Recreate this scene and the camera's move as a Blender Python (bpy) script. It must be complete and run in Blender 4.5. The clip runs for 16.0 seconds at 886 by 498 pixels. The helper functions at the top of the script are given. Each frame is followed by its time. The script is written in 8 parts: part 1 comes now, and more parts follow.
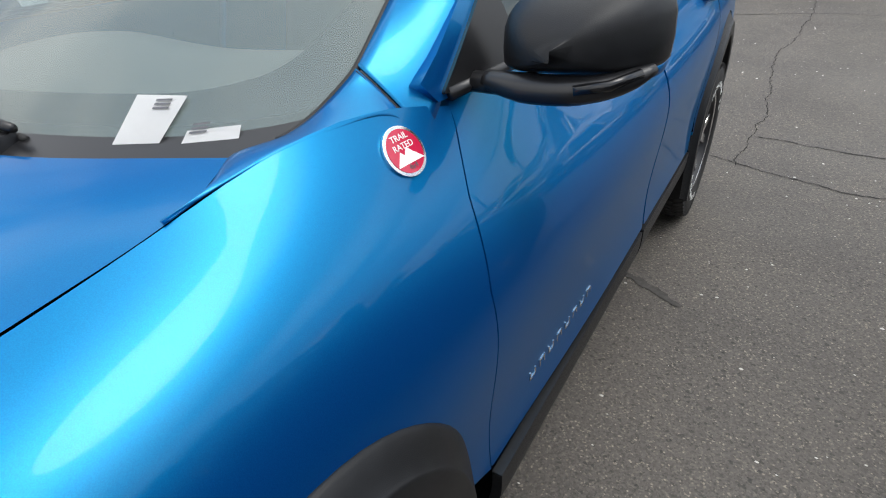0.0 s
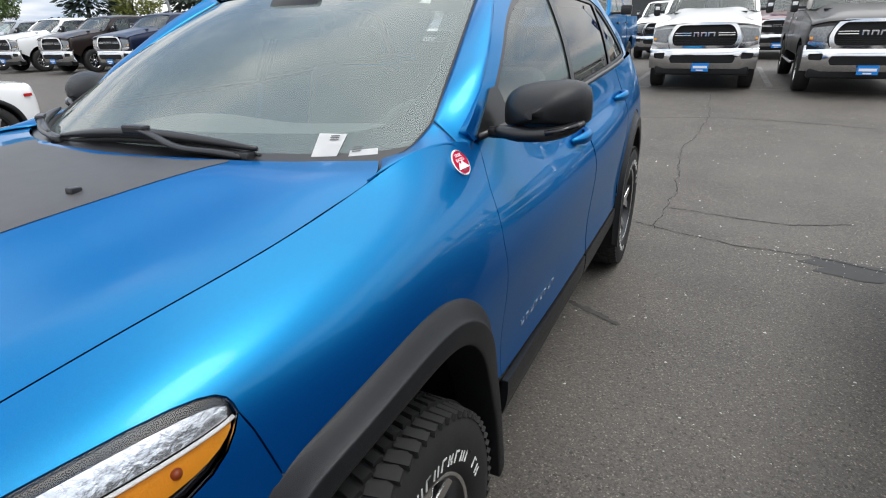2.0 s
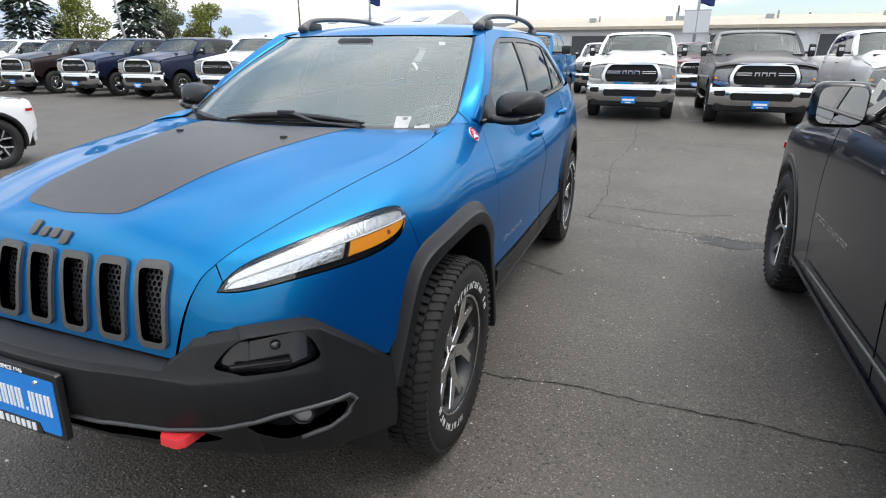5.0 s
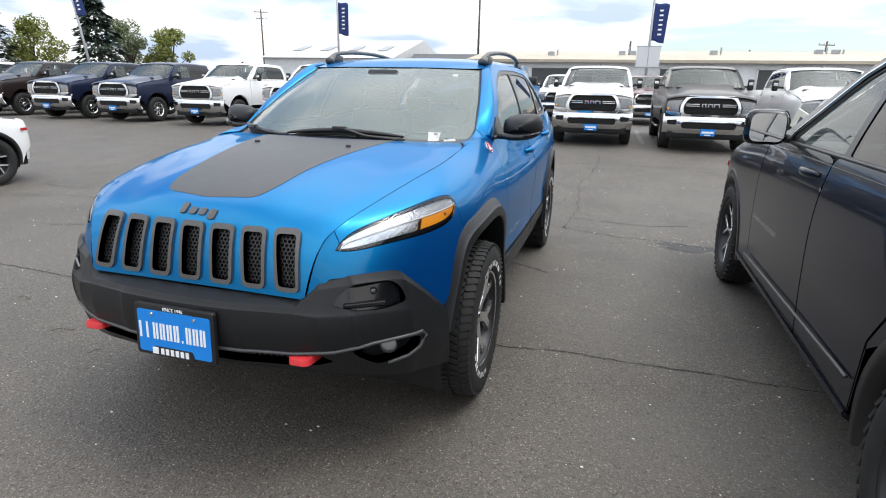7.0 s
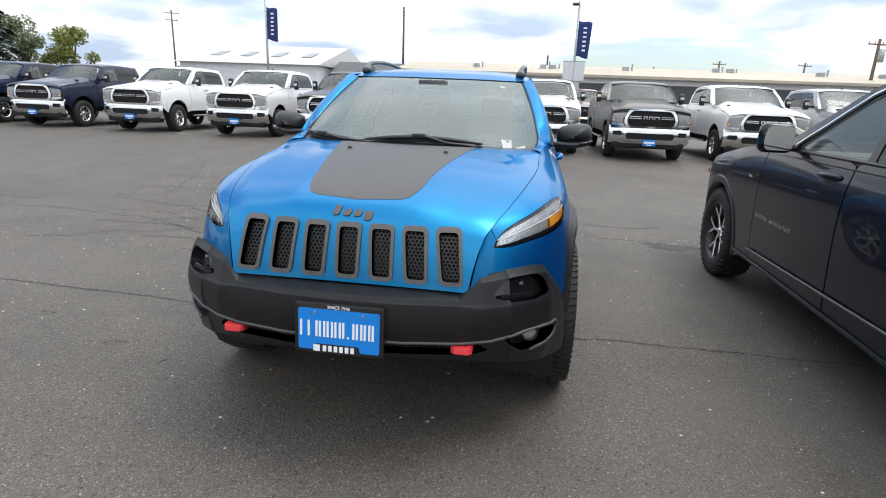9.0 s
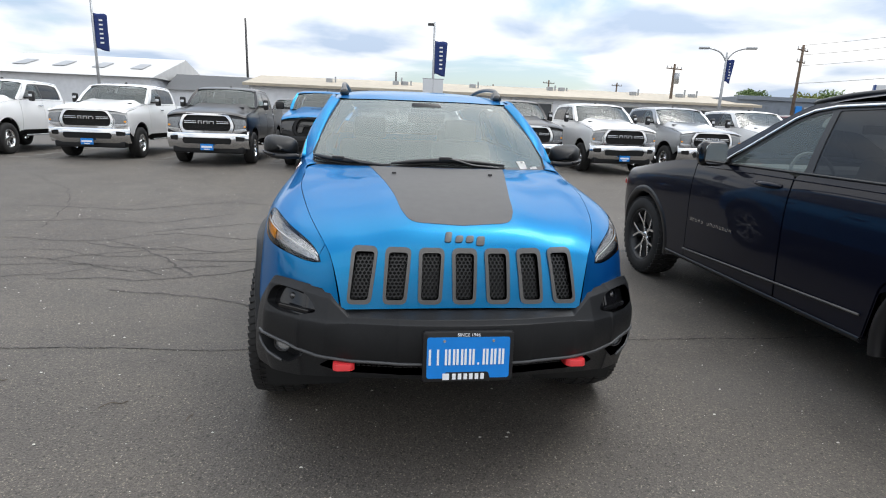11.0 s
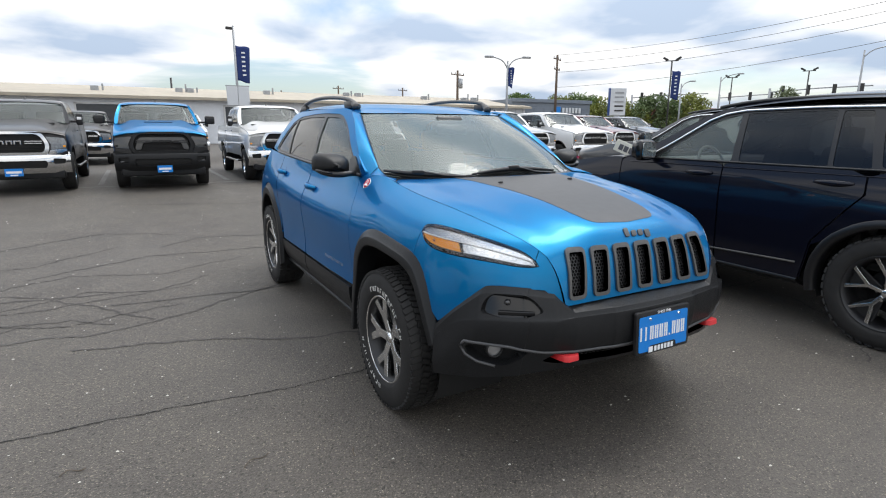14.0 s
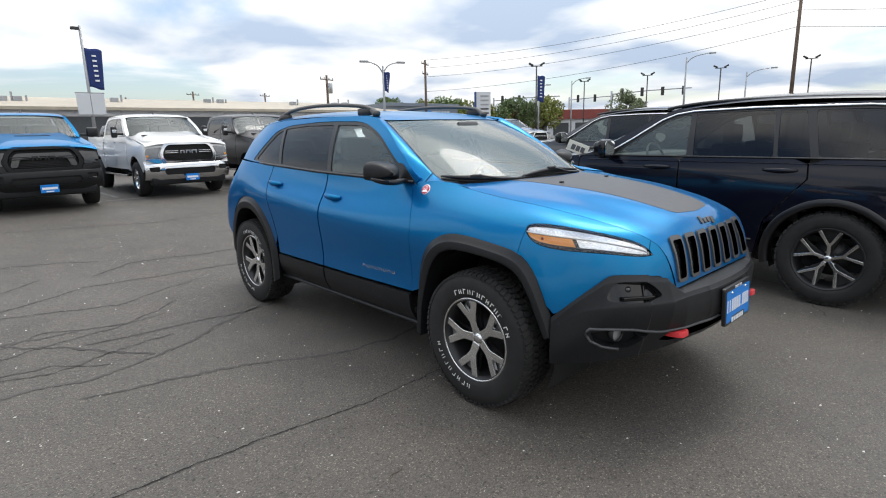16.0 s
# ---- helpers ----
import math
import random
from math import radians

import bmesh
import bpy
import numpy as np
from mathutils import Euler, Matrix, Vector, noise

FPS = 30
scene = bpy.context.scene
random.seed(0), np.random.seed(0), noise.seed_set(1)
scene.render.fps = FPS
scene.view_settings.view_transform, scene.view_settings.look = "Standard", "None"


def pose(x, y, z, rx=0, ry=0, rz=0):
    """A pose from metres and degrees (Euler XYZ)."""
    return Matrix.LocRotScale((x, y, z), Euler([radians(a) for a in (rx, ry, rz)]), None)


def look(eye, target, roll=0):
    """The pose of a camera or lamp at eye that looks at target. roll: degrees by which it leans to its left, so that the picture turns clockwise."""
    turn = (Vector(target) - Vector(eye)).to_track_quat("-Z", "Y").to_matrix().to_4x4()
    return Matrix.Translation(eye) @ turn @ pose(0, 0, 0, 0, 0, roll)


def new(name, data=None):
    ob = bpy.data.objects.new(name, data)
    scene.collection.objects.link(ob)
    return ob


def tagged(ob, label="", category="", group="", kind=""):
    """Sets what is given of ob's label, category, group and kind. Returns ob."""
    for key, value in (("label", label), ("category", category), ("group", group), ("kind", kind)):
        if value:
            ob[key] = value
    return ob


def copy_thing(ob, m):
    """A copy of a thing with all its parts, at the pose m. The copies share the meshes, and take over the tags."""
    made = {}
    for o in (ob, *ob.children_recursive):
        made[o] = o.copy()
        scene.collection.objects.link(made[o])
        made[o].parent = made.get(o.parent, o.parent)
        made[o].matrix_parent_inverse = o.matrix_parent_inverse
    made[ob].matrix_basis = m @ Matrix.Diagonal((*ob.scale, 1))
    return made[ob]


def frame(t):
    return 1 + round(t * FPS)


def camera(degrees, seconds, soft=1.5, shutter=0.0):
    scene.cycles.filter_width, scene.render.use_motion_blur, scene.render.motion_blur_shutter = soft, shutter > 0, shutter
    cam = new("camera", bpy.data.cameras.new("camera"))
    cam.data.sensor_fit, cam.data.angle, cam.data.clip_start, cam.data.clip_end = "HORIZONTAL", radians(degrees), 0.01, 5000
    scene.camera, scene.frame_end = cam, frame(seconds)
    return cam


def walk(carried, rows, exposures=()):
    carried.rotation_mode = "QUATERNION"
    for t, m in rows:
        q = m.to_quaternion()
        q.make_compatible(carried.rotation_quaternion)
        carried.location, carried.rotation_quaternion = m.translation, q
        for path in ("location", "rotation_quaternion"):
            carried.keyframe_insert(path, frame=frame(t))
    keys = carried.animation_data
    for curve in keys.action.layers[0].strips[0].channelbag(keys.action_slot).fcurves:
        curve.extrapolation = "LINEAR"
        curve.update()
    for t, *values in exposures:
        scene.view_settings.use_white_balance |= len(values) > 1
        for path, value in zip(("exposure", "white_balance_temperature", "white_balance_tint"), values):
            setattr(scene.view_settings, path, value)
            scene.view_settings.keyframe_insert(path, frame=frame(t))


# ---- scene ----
cam = camera(78.4, 16.0, soft=1.1)
PATH = [
    (0, (1.156, -0.013, 1.382), (0.227, 1.403, 0.318), -3.3),
    (0.5, (1.196, -0.143, 1.403), (0.286, 1.324, 0.394), -3.0),
    (1, (1.23, -0.296, 1.406), (0.347, 1.248, 0.492), -2.7),
    (1.5, (1.269, -0.494, 1.416), (0.409, 1.11, 0.588), -2.0),
    (2, (1.3, -0.653, 1.431), (0.47, 1.0, 0.669), -1.5),
    (2.5, (1.333, -0.823, 1.437), (0.539, 0.858, 0.701), -1.2),
    (3, (1.387, -0.997, 1.432), (0.614, 0.704, 0.718), -0.8),
    (3.5, (1.428, -1.168, 1.435), (0.681, 0.551, 0.736), -0.4),
    (4, (1.454, -1.354, 1.433), (0.732, 0.376, 0.737), 0.2),
    (4.2, (1.457, -1.427, 1.431), (0.75, 0.311, 0.74), 0.3),
    (6.3, (1.531, -2.157, 1.446), (0.913, -0.356, 0.833), 0.5),
    (6.5, (1.501, -2.214, 1.448), (0.903, -0.404, 0.843), 0.7),
    (7, (1.393, -2.365, 1.43), (0.841, -0.529, 0.859), 1.2),
    (7.5, (1.251, -2.498, 1.416), (0.762, -0.637, 0.87), 1.7),
    (8, (1.077, -2.585, 1.396), (0.66, -0.704, 0.859), 1.9),
    (8.5, (0.858, -2.656, 1.405), (0.511, -0.763, 0.864), 2.1),
    (8.7, (0.768, -2.689, 1.409), (0.447, -0.79, 0.87), 2.2),
    (10.8, (-0.254, -2.802, 1.421), (-0.06, -0.868, 0.951), 2.2),
    (11, (-0.344, -2.792, 1.427), (-0.087, -0.863, 0.964), 2.2),
    (11.5, (-0.615, -2.781, 1.428), (-0.211, -0.875, 0.975), 1.8),
    (12, (-0.882, -2.763, 1.445), (-0.362, -0.881, 1.01), 1.2),
    (12.5, (-1.135, -2.709, 1.436), (-0.494, -0.861, 1.021), 0.9),
    (13, (-1.392, -2.635, 1.429), (-0.656, -0.824, 1.009), 0.5),
    (13.5, (-1.655, -2.549, 1.447), (-0.813, -0.787, 1.017), -0.0),
    (14, (-1.929, -2.468, 1.439), (-0.976, -0.764, 1.008), 0.2),
    (14.5, (-2.188, -2.365, 1.46), (-1.117, -0.729, 1.039), 0.3),
    (15, (-2.413, -2.219, 1.436), (-1.234, -0.659, 1.014), 0.3),
    (15.5, (-2.648, -2.057, 1.461), (-1.383, -0.566, 1.039), -0.3),
    (16, (-2.869, -1.887, 1.457), (-1.535, -0.457, 1.036), -1.3),
]
walk(cam, [(t, look(eye, target, roll)) for t, eye, target, roll in PATH], [(0, 0.12), (3.5, .18), (6.5, .35), (8.5, .27), (11, 0.08), (13, 0.0), (16, -0.04)])

# ---- world and sun ----
SUN_TO = Vector((0.46, 0.10, 1.0)).normalized()
sun_data = bpy.data.lights.new("sun", "SUN")
sun_data.energy, sun_data.angle, sun_data.color = 0.55, radians(22), (1.0, 0.96, 0.90)
sun_ob = new("sun", sun_data)
sun_ob.matrix_world = look(SUN_TO * 30, (0, 0, 0))

world = bpy.data.worlds.new("sky")
scene.world = world
world.use_nodes = True
wt = world.node_tree
wt.nodes.clear()


def wnode(kind, **values):
    n = wt.nodes.new(kind)
    for key, value in values.items():
        n.inputs[key].default_value = value
    return n


w_sky = wt.nodes.new("ShaderNodeTexSky")
w_sky.sky_type, w_sky.sun_disc = "NISHITA", False
w_sky.sun_elevation = math.asin(SUN_TO.z)
w_sky.sun_rotation = math.atan2(SUN_TO.x, SUN_TO.y)
w_gain = wt.nodes.new("ShaderNodeVectorMath")
w_gain.operation = "SCALE"
w_gain.inputs[3].default_value = 0.13
wt.links.new(w_sky.outputs[0], w_gain.inputs[0])
w_co = wt.nodes.new("ShaderNodeTexCoord")
# clouds: directions stretched flat towards the horizon
w_sep = wt.nodes.new("ShaderNodeSeparateXYZ")
wt.links.new(w_co.outputs["Generated"], w_sep.inputs[0])


def wmath(op, a, b=None):
    n = wt.nodes.new("ShaderNodeMath")
    n.operation = op
    for k, v in enumerate((a, b)):
        if v is None:
            continue
        if isinstance(v, (int, float)):
            n.inputs[k].default_value = v
        else:
            wt.links.new(v, n.inputs[k])
    return n.outputs[0]


w_lift = wmath("ADD", wmath("MAXIMUM", w_sep.outputs[2], 0.0), 0.16)
w_vec = wt.nodes.new("ShaderNodeCombineXYZ")
wt.links.new(wmath("DIVIDE", w_sep.outputs[0], w_lift), w_vec.inputs[0])
wt.links.new(wmath("DIVIDE", w_sep.outputs[1], w_lift), w_vec.inputs[1])
w_n1 = wnode("ShaderNodeTexNoise", Scale=0.6, Detail=7.0, Roughness=0.52, Distortion=0.35)
w_n2 = wnode("ShaderNodeTexNoise", Scale=1.05, Detail=6.0, Roughness=0.46, Distortion=0.2)
w_map = wt.nodes.new("ShaderNodeMapping")
w_map.inputs["Location"].default_value = (3.1, 1.7, 0.0)
wt.links.new(w_vec.outputs[0], w_map.inputs[0])
wt.links.new(w_map.outputs[0], w_n1.inputs["Vector"])
wt.links.new(w_map.outputs[0], w_n2.inputs["Vector"])
w_cover = wt.nodes.new("ShaderNodeMapRange")
w_cover.interpolation_type = "SMOOTHSTEP"
w_cover.inputs["From Min"].default_value, w_cover.inputs["From Max"].default_value = 0.32, 0.47
wt.links.new(w_n1.outputs["Fac"], w_cover.inputs[0])
w_tone = wt.nodes.new("ShaderNodeValToRGB")
w_tone.color_ramp.elements[0].position, w_tone.color_ramp.elements[0].color = 0.38, (0.46, 0.56, 0.71, 1)
w_tone.color_ramp.elements[1].position, w_tone.color_ramp.elements[1].color = 0.54, (1.0, 1.0, 1.0, 1)
wt.links.new(w_n2.outputs["Fac"], w_tone.inputs[0])
w_mix = wt.nodes.new("ShaderNodeMix")
w_mix.data_type = "RGBA"
wt.links.new(w_cover.outputs[0], w_mix.inputs["Factor"])
wt.links.new(w_gain.outputs[0], w_mix.inputs["A"])
wt.links.new(w_tone.outputs[0], w_mix.inputs["B"])
# the sky grows brighter towards the zenith and round the veiled sun
w_dot = wt.nodes.new("ShaderNodeVectorMath")
w_dot.operation = "DOT_PRODUCT"
w_dot.inputs[1].default_value = SUN_TO
wt.links.new(w_co.outputs["Generated"], w_dot.inputs[0])
w_glow = wmath("POWER", wmath("MAXIMUM", w_dot.outputs["Value"], 0.0), 26.0)
w_high = wmath("POWER", wmath("MAXIMUM", w_sep.outputs[2], 0.0), 0.8)
w_power = wmath("ADD", wmath("ADD", wmath("MULTIPLY", w_high, 1.1), wmath("MULTIPLY", w_glow, 4.6)), 1.0)
w_bg = wnode("ShaderNodeBackground", Strength=1.0)
wt.links.new(w_power, w_bg.inputs[1])
wt.links.new(w_mix.outputs["Result"], w_bg.inputs[0])
w_out = wt.nodes.new("ShaderNodeOutputWorld")
wt.links.new(w_bg.outputs[0], w_out.inputs[0])


# ---- materials ----
def material(name, colour, rough=0.5, metal=0.0, coat=0.0, grain=0.0, scale=30.0, bump=0.0, bump_scale=200.0, spread=0.0, **more):
    """A principled material; grain: how far a two-scale noise lightens and darkens the colour; spread: how far it varies from piece to piece."""
    m = bpy.data.materials.new(name)
    m.use_nodes = True
    t = m.node_tree
    p = t.nodes["Principled BSDF"]
    p.inputs["Base Color"].default_value = (*colour, 1)
    p.inputs["Roughness"].default_value = rough
    p.inputs["Metallic"].default_value = metal
    p.inputs["Coat Weight"].default_value = coat
    p.inputs["Coat Roughness"].default_value = 0.03
    for key, value in more.items():
        p.inputs[key.replace("_", " ").title()].default_value = value
    if grain or bump or spread:
        co = t.nodes.new("ShaderNodeTexCoord")
        fine = t.nodes.new("ShaderNodeTexNoise")
        fine.inputs["Scale"].default_value, fine.inputs["Detail"].default_value = scale, 6
        wide = t.nodes.new("ShaderNodeTexNoise")
        wide.inputs["Scale"].default_value, wide.inputs["Detail"].default_value = scale * 0.07, 4
        for n in (fine, wide):
            t.links.new(co.outputs["Object"], n.inputs["Vector"])
        both = t.nodes.new("ShaderNodeMath")
        both.operation = "ADD"
        t.links.new(fine.outputs["Fac"], both.inputs[0])
        t.links.new(wide.outputs["Fac"], both.inputs[1])
        amount = t.nodes.new("ShaderNodeMapRange")
        amount.inputs["From Min"].default_value, amount.inputs["From Max"].default_value = 0.6, 1.4
        amount.inputs["To Min"].default_value, amount.inputs["To Max"].default_value = 1 - grain, 1 + grain
        t.links.new(both.outputs[0], amount.inputs[0])
        last = amount.outputs[0]
        if spread:
            info = t.nodes.new("ShaderNodeObjectInfo")
            piece = t.nodes.new("ShaderNodeMapRange")
            piece.inputs["To Min"].default_value, piece.inputs["To Max"].default_value = 1 - spread, 1 + spread
            t.links.new(info.outputs["Random"], piece.inputs[0])
            times = t.nodes.new("ShaderNodeMath")
            times.operation = "MULTIPLY"
            t.links.new(last, times.inputs[0])
            t.links.new(piece.outputs[0], times.inputs[1])
            last = times.outputs[0]
        tint = t.nodes.new("ShaderNodeVectorMath")
        tint.operation = "SCALE"
        tint.inputs[0].default_value = colour
        t.links.new(last, tint.inputs[3])
        t.links.new(tint.outputs[0], p.inputs["Base Color"])
        if bump:
            tex = t.nodes.new("ShaderNodeTexNoise")
            tex.inputs["Scale"].default_value, tex.inputs["Detail"].default_value = bump_scale, 5
            t.links.new(co.outputs["Object"], tex.inputs["Vector"])
            b = t.nodes.new("ShaderNodeBump")
            b.inputs["Strength"].default_value, b.inputs["Distance"].default_value = bump, 0.002
            t.links.new(tex.outputs["Fac"], b.inputs["Height"])
            t.links.new(b.outputs[0], p.inputs["Normal"])
    return m


def car_paint(name, colour, metal=0.6, rough=0.32, flake=0.12, dust_haze=0.0):
    """Metallic paint under clear coat, with a fine flake and a thin film of road dust."""
    m = material(name, colour, rough, metal, coat=1.0)
    t = m.node_tree
    p = t.nodes["Principled BSDF"]
    co = t.nodes.new("ShaderNodeTexCoord")
    fl = t.nodes.new("ShaderNodeTexNoise")
    fl.inputs["Scale"].default_value = 900
    t.links.new(co.outputs["Object"], fl.inputs["Vector"])
    rng = t.nodes.new("ShaderNodeMapRange")
    rng.inputs["From Min"].default_value, rng.inputs["From Max"].default_value = 0.3, 0.7
    rng.inputs["To Min"].default_value, rng.inputs["To Max"].default_value = 1 - flake, 1 + flake
    t.links.new(fl.outputs["Fac"], rng.inputs[0])
    tint = t.nodes.new("ShaderNodeVectorMath")
    tint.operation = "SCALE"
    tint.inputs[0].default_value = colour
    t.links.new(rng.outputs[0], tint.inputs[3])
    film = t.nodes.new("ShaderNodeTexNoise")
    film.inputs["Scale"].default_value, film.inputs["Detail"].default_value = 7.0, 8
    t.links.new(co.outputs["Object"], film.inputs["Vector"])
    cov = t.nodes.new("ShaderNodeMapRange")
    cov.inputs["From Min"].default_value, cov.inputs["From Max"].default_value = 0.45, 0.75
    cov.inputs["To Max"].default_value = dust_haze
    t.links.new(film.outputs["Fac"], cov.inputs[0])
    mix = t.nodes.new("ShaderNodeMix")
    mix.data_type = "RGBA"
    mix.inputs["B"].default_value = (0.3, 0.28, 0.25, 1)
    t.links.new(cov.outputs[0], mix.inputs["Factor"])
    t.links.new(tint.outputs[0], mix.inputs["A"])
    t.links.new(mix.outputs["Result"], p.inputs["Base Color"])
    rr = t.nodes.new("ShaderNodeMapRange")
    rr.inputs["To Min"].default_value, rr.inputs["To Max"].default_value = 0.008, 0.022
    t.links.new(film.outputs["Fac"], rr.inputs[0])
    t.links.new(rr.outputs[0], p.inputs["Coat Roughness"])
    return m


def glass_material(name, colour, clear, rough=0.0, dust_haze=0.0):
    """Window glass: a thin see-through sheet with true mirror reflection."""
    m = bpy.data.materials.new(name)
    m.use_nodes = True
    t = m.node_tree
    t.nodes.clear()
    see = t.nodes.new("ShaderNodeBsdfTransparent")
    see.inputs[0].default_value = (*[c * clear for c in colour], 1)
    shine = t.nodes.new("ShaderNodeBsdfGlossy")
    shine.inputs["Roughness"].default_value = rough
    fres = t.nodes.new("ShaderNodeFresnel")
    fres.inputs[0].default_value = 1.55
    mix = t.nodes.new("ShaderNodeMixShader")
    out = t.nodes.new("ShaderNodeOutputMaterial")
    # even diffuse veil: bright sky haze put into the glass colour, with some dust
    film = t.nodes.new("ShaderNodeBsdfDiffuse")
    film.inputs[0].default_value = (0.44, 0.54, 0.52, 1)
    veil = t.nodes.new("ShaderNodeMixShader")
    veil.inputs[0].default_value = dust_haze
    t.links.new(see.outputs[0], veil.inputs[1])
    t.links.new(film.outputs[0], veil.inputs[2])
    t.links.new(fres.outputs[0], mix.inputs[0])
    t.links.new(veil.outputs[0], mix.inputs[1])
    t.links.new(shine.outputs[0], mix.inputs[2])
    t.links.new(mix.outputs[0], out.inputs[0])
    return m


def pearl_paint(name, deep, flash):
    """Blue pearl: a deep blue pigment layer with cyan flakes, both under one clear coat."""
    m = car_paint(name, flash, 1.0, 0.37, 0.12, 0.0)
    t = m.node_tree
    p = t.nodes["Principled BSDF"]
    p.inputs["Coat Weight"].default_value, p.inputs["Coat IOR"].default_value = 0.58, 1.41
    p.inputs["Specular Tint"].default_value = (0.02, 0.70, 1.0, 1)
    q = t.nodes.new("ShaderNodeBsdfPrincipled")
    q.inputs["Base Color"].default_value = (*deep, 1)
    q.inputs["Roughness"].default_value = 0.5
    q.inputs["Specular IOR Level"].default_value = 0.1
    q.inputs["Coat Weight"].default_value, q.inputs["Coat IOR"].default_value, q.inputs["Coat Roughness"].default_value = 0.58, 1.41, 0.012
    mixed = t.nodes.new("ShaderNodeMixShader")
    mixed.inputs[0].default_value = 0.54
    t.links.new(q.outputs[0], mixed.inputs[1])
    t.links.new(p.outputs[0], mixed.inputs[2])
    t.links.new(mixed.outputs[0], t.nodes["Material Output"].inputs[0])
    return m


BLUE = pearl_paint("blue_pearl_paint", (0.0, 0.044, 0.236), (0.0, 0.272, 0.508))
CLAD = material("textured_black_plastic", (0.011, 0.0115, 0.0125), 0.38, grain=0.25, scale=60, bump=0.25, bump_scale=900)
CLAD.node_tree.nodes["Principled BSDF"].inputs["Specular IOR Level"].default_value = 0.28
LIP = material("grey_plastic_edge", (0.055, 0.056, 0.058), 0.40, grain=0.2, scale=40)
SATIN = material("satin_black_plastic", (0.011, 0.011, 0.012), 0.32, grain=0.15, scale=40)
PIANO = material("gloss_black_trim", (0.008, 0.008, 0.009), 0.08)
DEEP = material("unlit_black_cavity", (0.006, 0.006, 0.006), 0.8)
DECAL = material("matte_black_hood_sticker", (0.055, 0.054, 0.054), 0.46, grain=0.2, scale=25)
GRILLE_GREY = material("satin_grey_grille_frame", (0.10, 0.098, 0.095), 0.38, 0.5, grain=0.15, scale=60)
TRUCK_CHROME = material("truck_chrome", (0.70, 0.71, 0.72), 0.10, 1.0)
LAMP_GREY = material("truck_lamp_glass", (0.40, 0.41, 0.42), 0.18, 0.6, coat=1.0, bump=0.6, bump_scale=60)
CHROME = material("bright_chrome", (0.80, 0.81, 0.82), 0.07, 1.0)
ALLOY = material("machined_alloy", (0.78, 0.78, 0.77), 0.22, 1.0, grain=0.1, scale=50)
POCKET = material("silver_painted_alloy", (0.42, 0.42, 0.42), 0.35, 0.8, grain=0.1, scale=50)
ALLOY_DARK = material("dark_painted_alloy", (0.012, 0.012, 0.013), 0.45)
RUBBER = material("tyre_rubber", (0.014, 0.0135, 0.013), 0.72, grain=0.45, scale=18, bump=0.2, bump_scale=400)
SEAL = material("black_rubber_seal", (0.012, 0.012, 0.012), 0.6)
LETTER_WHITE = material("raised_white_lettering", (0.66, 0.66, 0.63), 0.6, grain=0.2, scale=60)
RED_HOOK = material("red_powder_coat", (0.62, 0.035, 0.04), 0.38, grain=0.1, scale=40)
LENS = glass_material("clear_lamp_lens", (1, 1, 1), 0.97)
LAMP_SILVER = material("silvered_lamp_reflector", (0.72, 0.73, 0.74), 0.16, 0.85, grain=0.3, scale=120, bump=1.0, bump_scale=90)
SMOKED = material("smoked_lamp_glass", (0.03, 0.03, 0.032), 0.08, coat=1.0)
LAMP_WHITE = material("white_light_guide", (0.86, 0.87, 0.88), 0.25)
BULB = material("dark_amber_bulb", (0.30, 0.06, 0.02), 0.3, coat=0.6)
AMBER = material("amber_reflector", (0.90, 0.36, 0.03), 0.22, coat=0.6, bump=0.5, bump_scale=260)
SCREEN_GLASS = glass_material("windscreen_glass", (0.86, 0.93, 0.90), 0.88, 0.0, dust_haze=0.24)
TINT_GLASS = glass_material("grey_tinted_glass", (0.55, 0.58, 0.58), 0.30)
SIDE_GLASS = glass_material("green_side_glass", (0.80, 0.90, 0.86), 0.72, dust_haze=0.12)
FRIT = material("black_glass_border", (0.012, 0.012, 0.013), 0.12)
for dull in (RUBBER, SEAL):
    dull.node_tree.nodes["Principled BSDF"].inputs["Specular IOR Level"].default_value = 0.42
PAPER = material("white_paper_card", (0.80, 0.80, 0.79), 0.7, grain=0.04)
INK = material("dark_grey_print", (0.09, 0.09, 0.10), 0.7)
PLATE_BLUE = material("printed_blue_plate", (0.006, 0.21, 0.66), 0.3, grain=0.05)
PLATE_WHITE = material("printed_white", (0.82, 0.83, 0.84), 0.35)
BADGE_RED = material("enamel_red", (0.52, 0.01, 0.05), 0.22, coat=0.6)
DASH = material("grey_dashboard_vinyl", (0.17, 0.175, 0.17), 0.65, grain=0.1, scale=8)
SEAT_CLOTH = material("grey_seat_cloth", (0.15, 0.155, 0.15), 0.55, grain=0.2, scale=40)
HEADLINER = material("grey_headlining", (0.60, 0.60, 0.57), 0.9, grain=0.1)
TAIL_RED = material("red_tail_lens", (0.45, 0.01, 0.012), 0.15, coat=0.8)
MIRROR = material("mirror_glass", (0.9, 0.9, 0.9), 0.01, 1.0)


# ---- building helpers ----
def place(ob, parent):
    if parent is not None:
        ob.parent = parent
    return ob


def mesh_part(name, verts, faces, mat, parent=None, label="", smooth=True, normals=None):
    me = bpy.data.meshes.new(name)
    me.from_pydata([tuple(v) for v in verts], [], [tuple(f) for f in faces])
    me.materials.append(mat)
    if smooth:
        me.shade_smooth()
    if normals is not None:
        me.normals_split_custom_set_from_vertices([tuple(n) for n in normals])
    ob = place(new(name, me), parent)
    if label:
        ob["label"] = label
    return ob


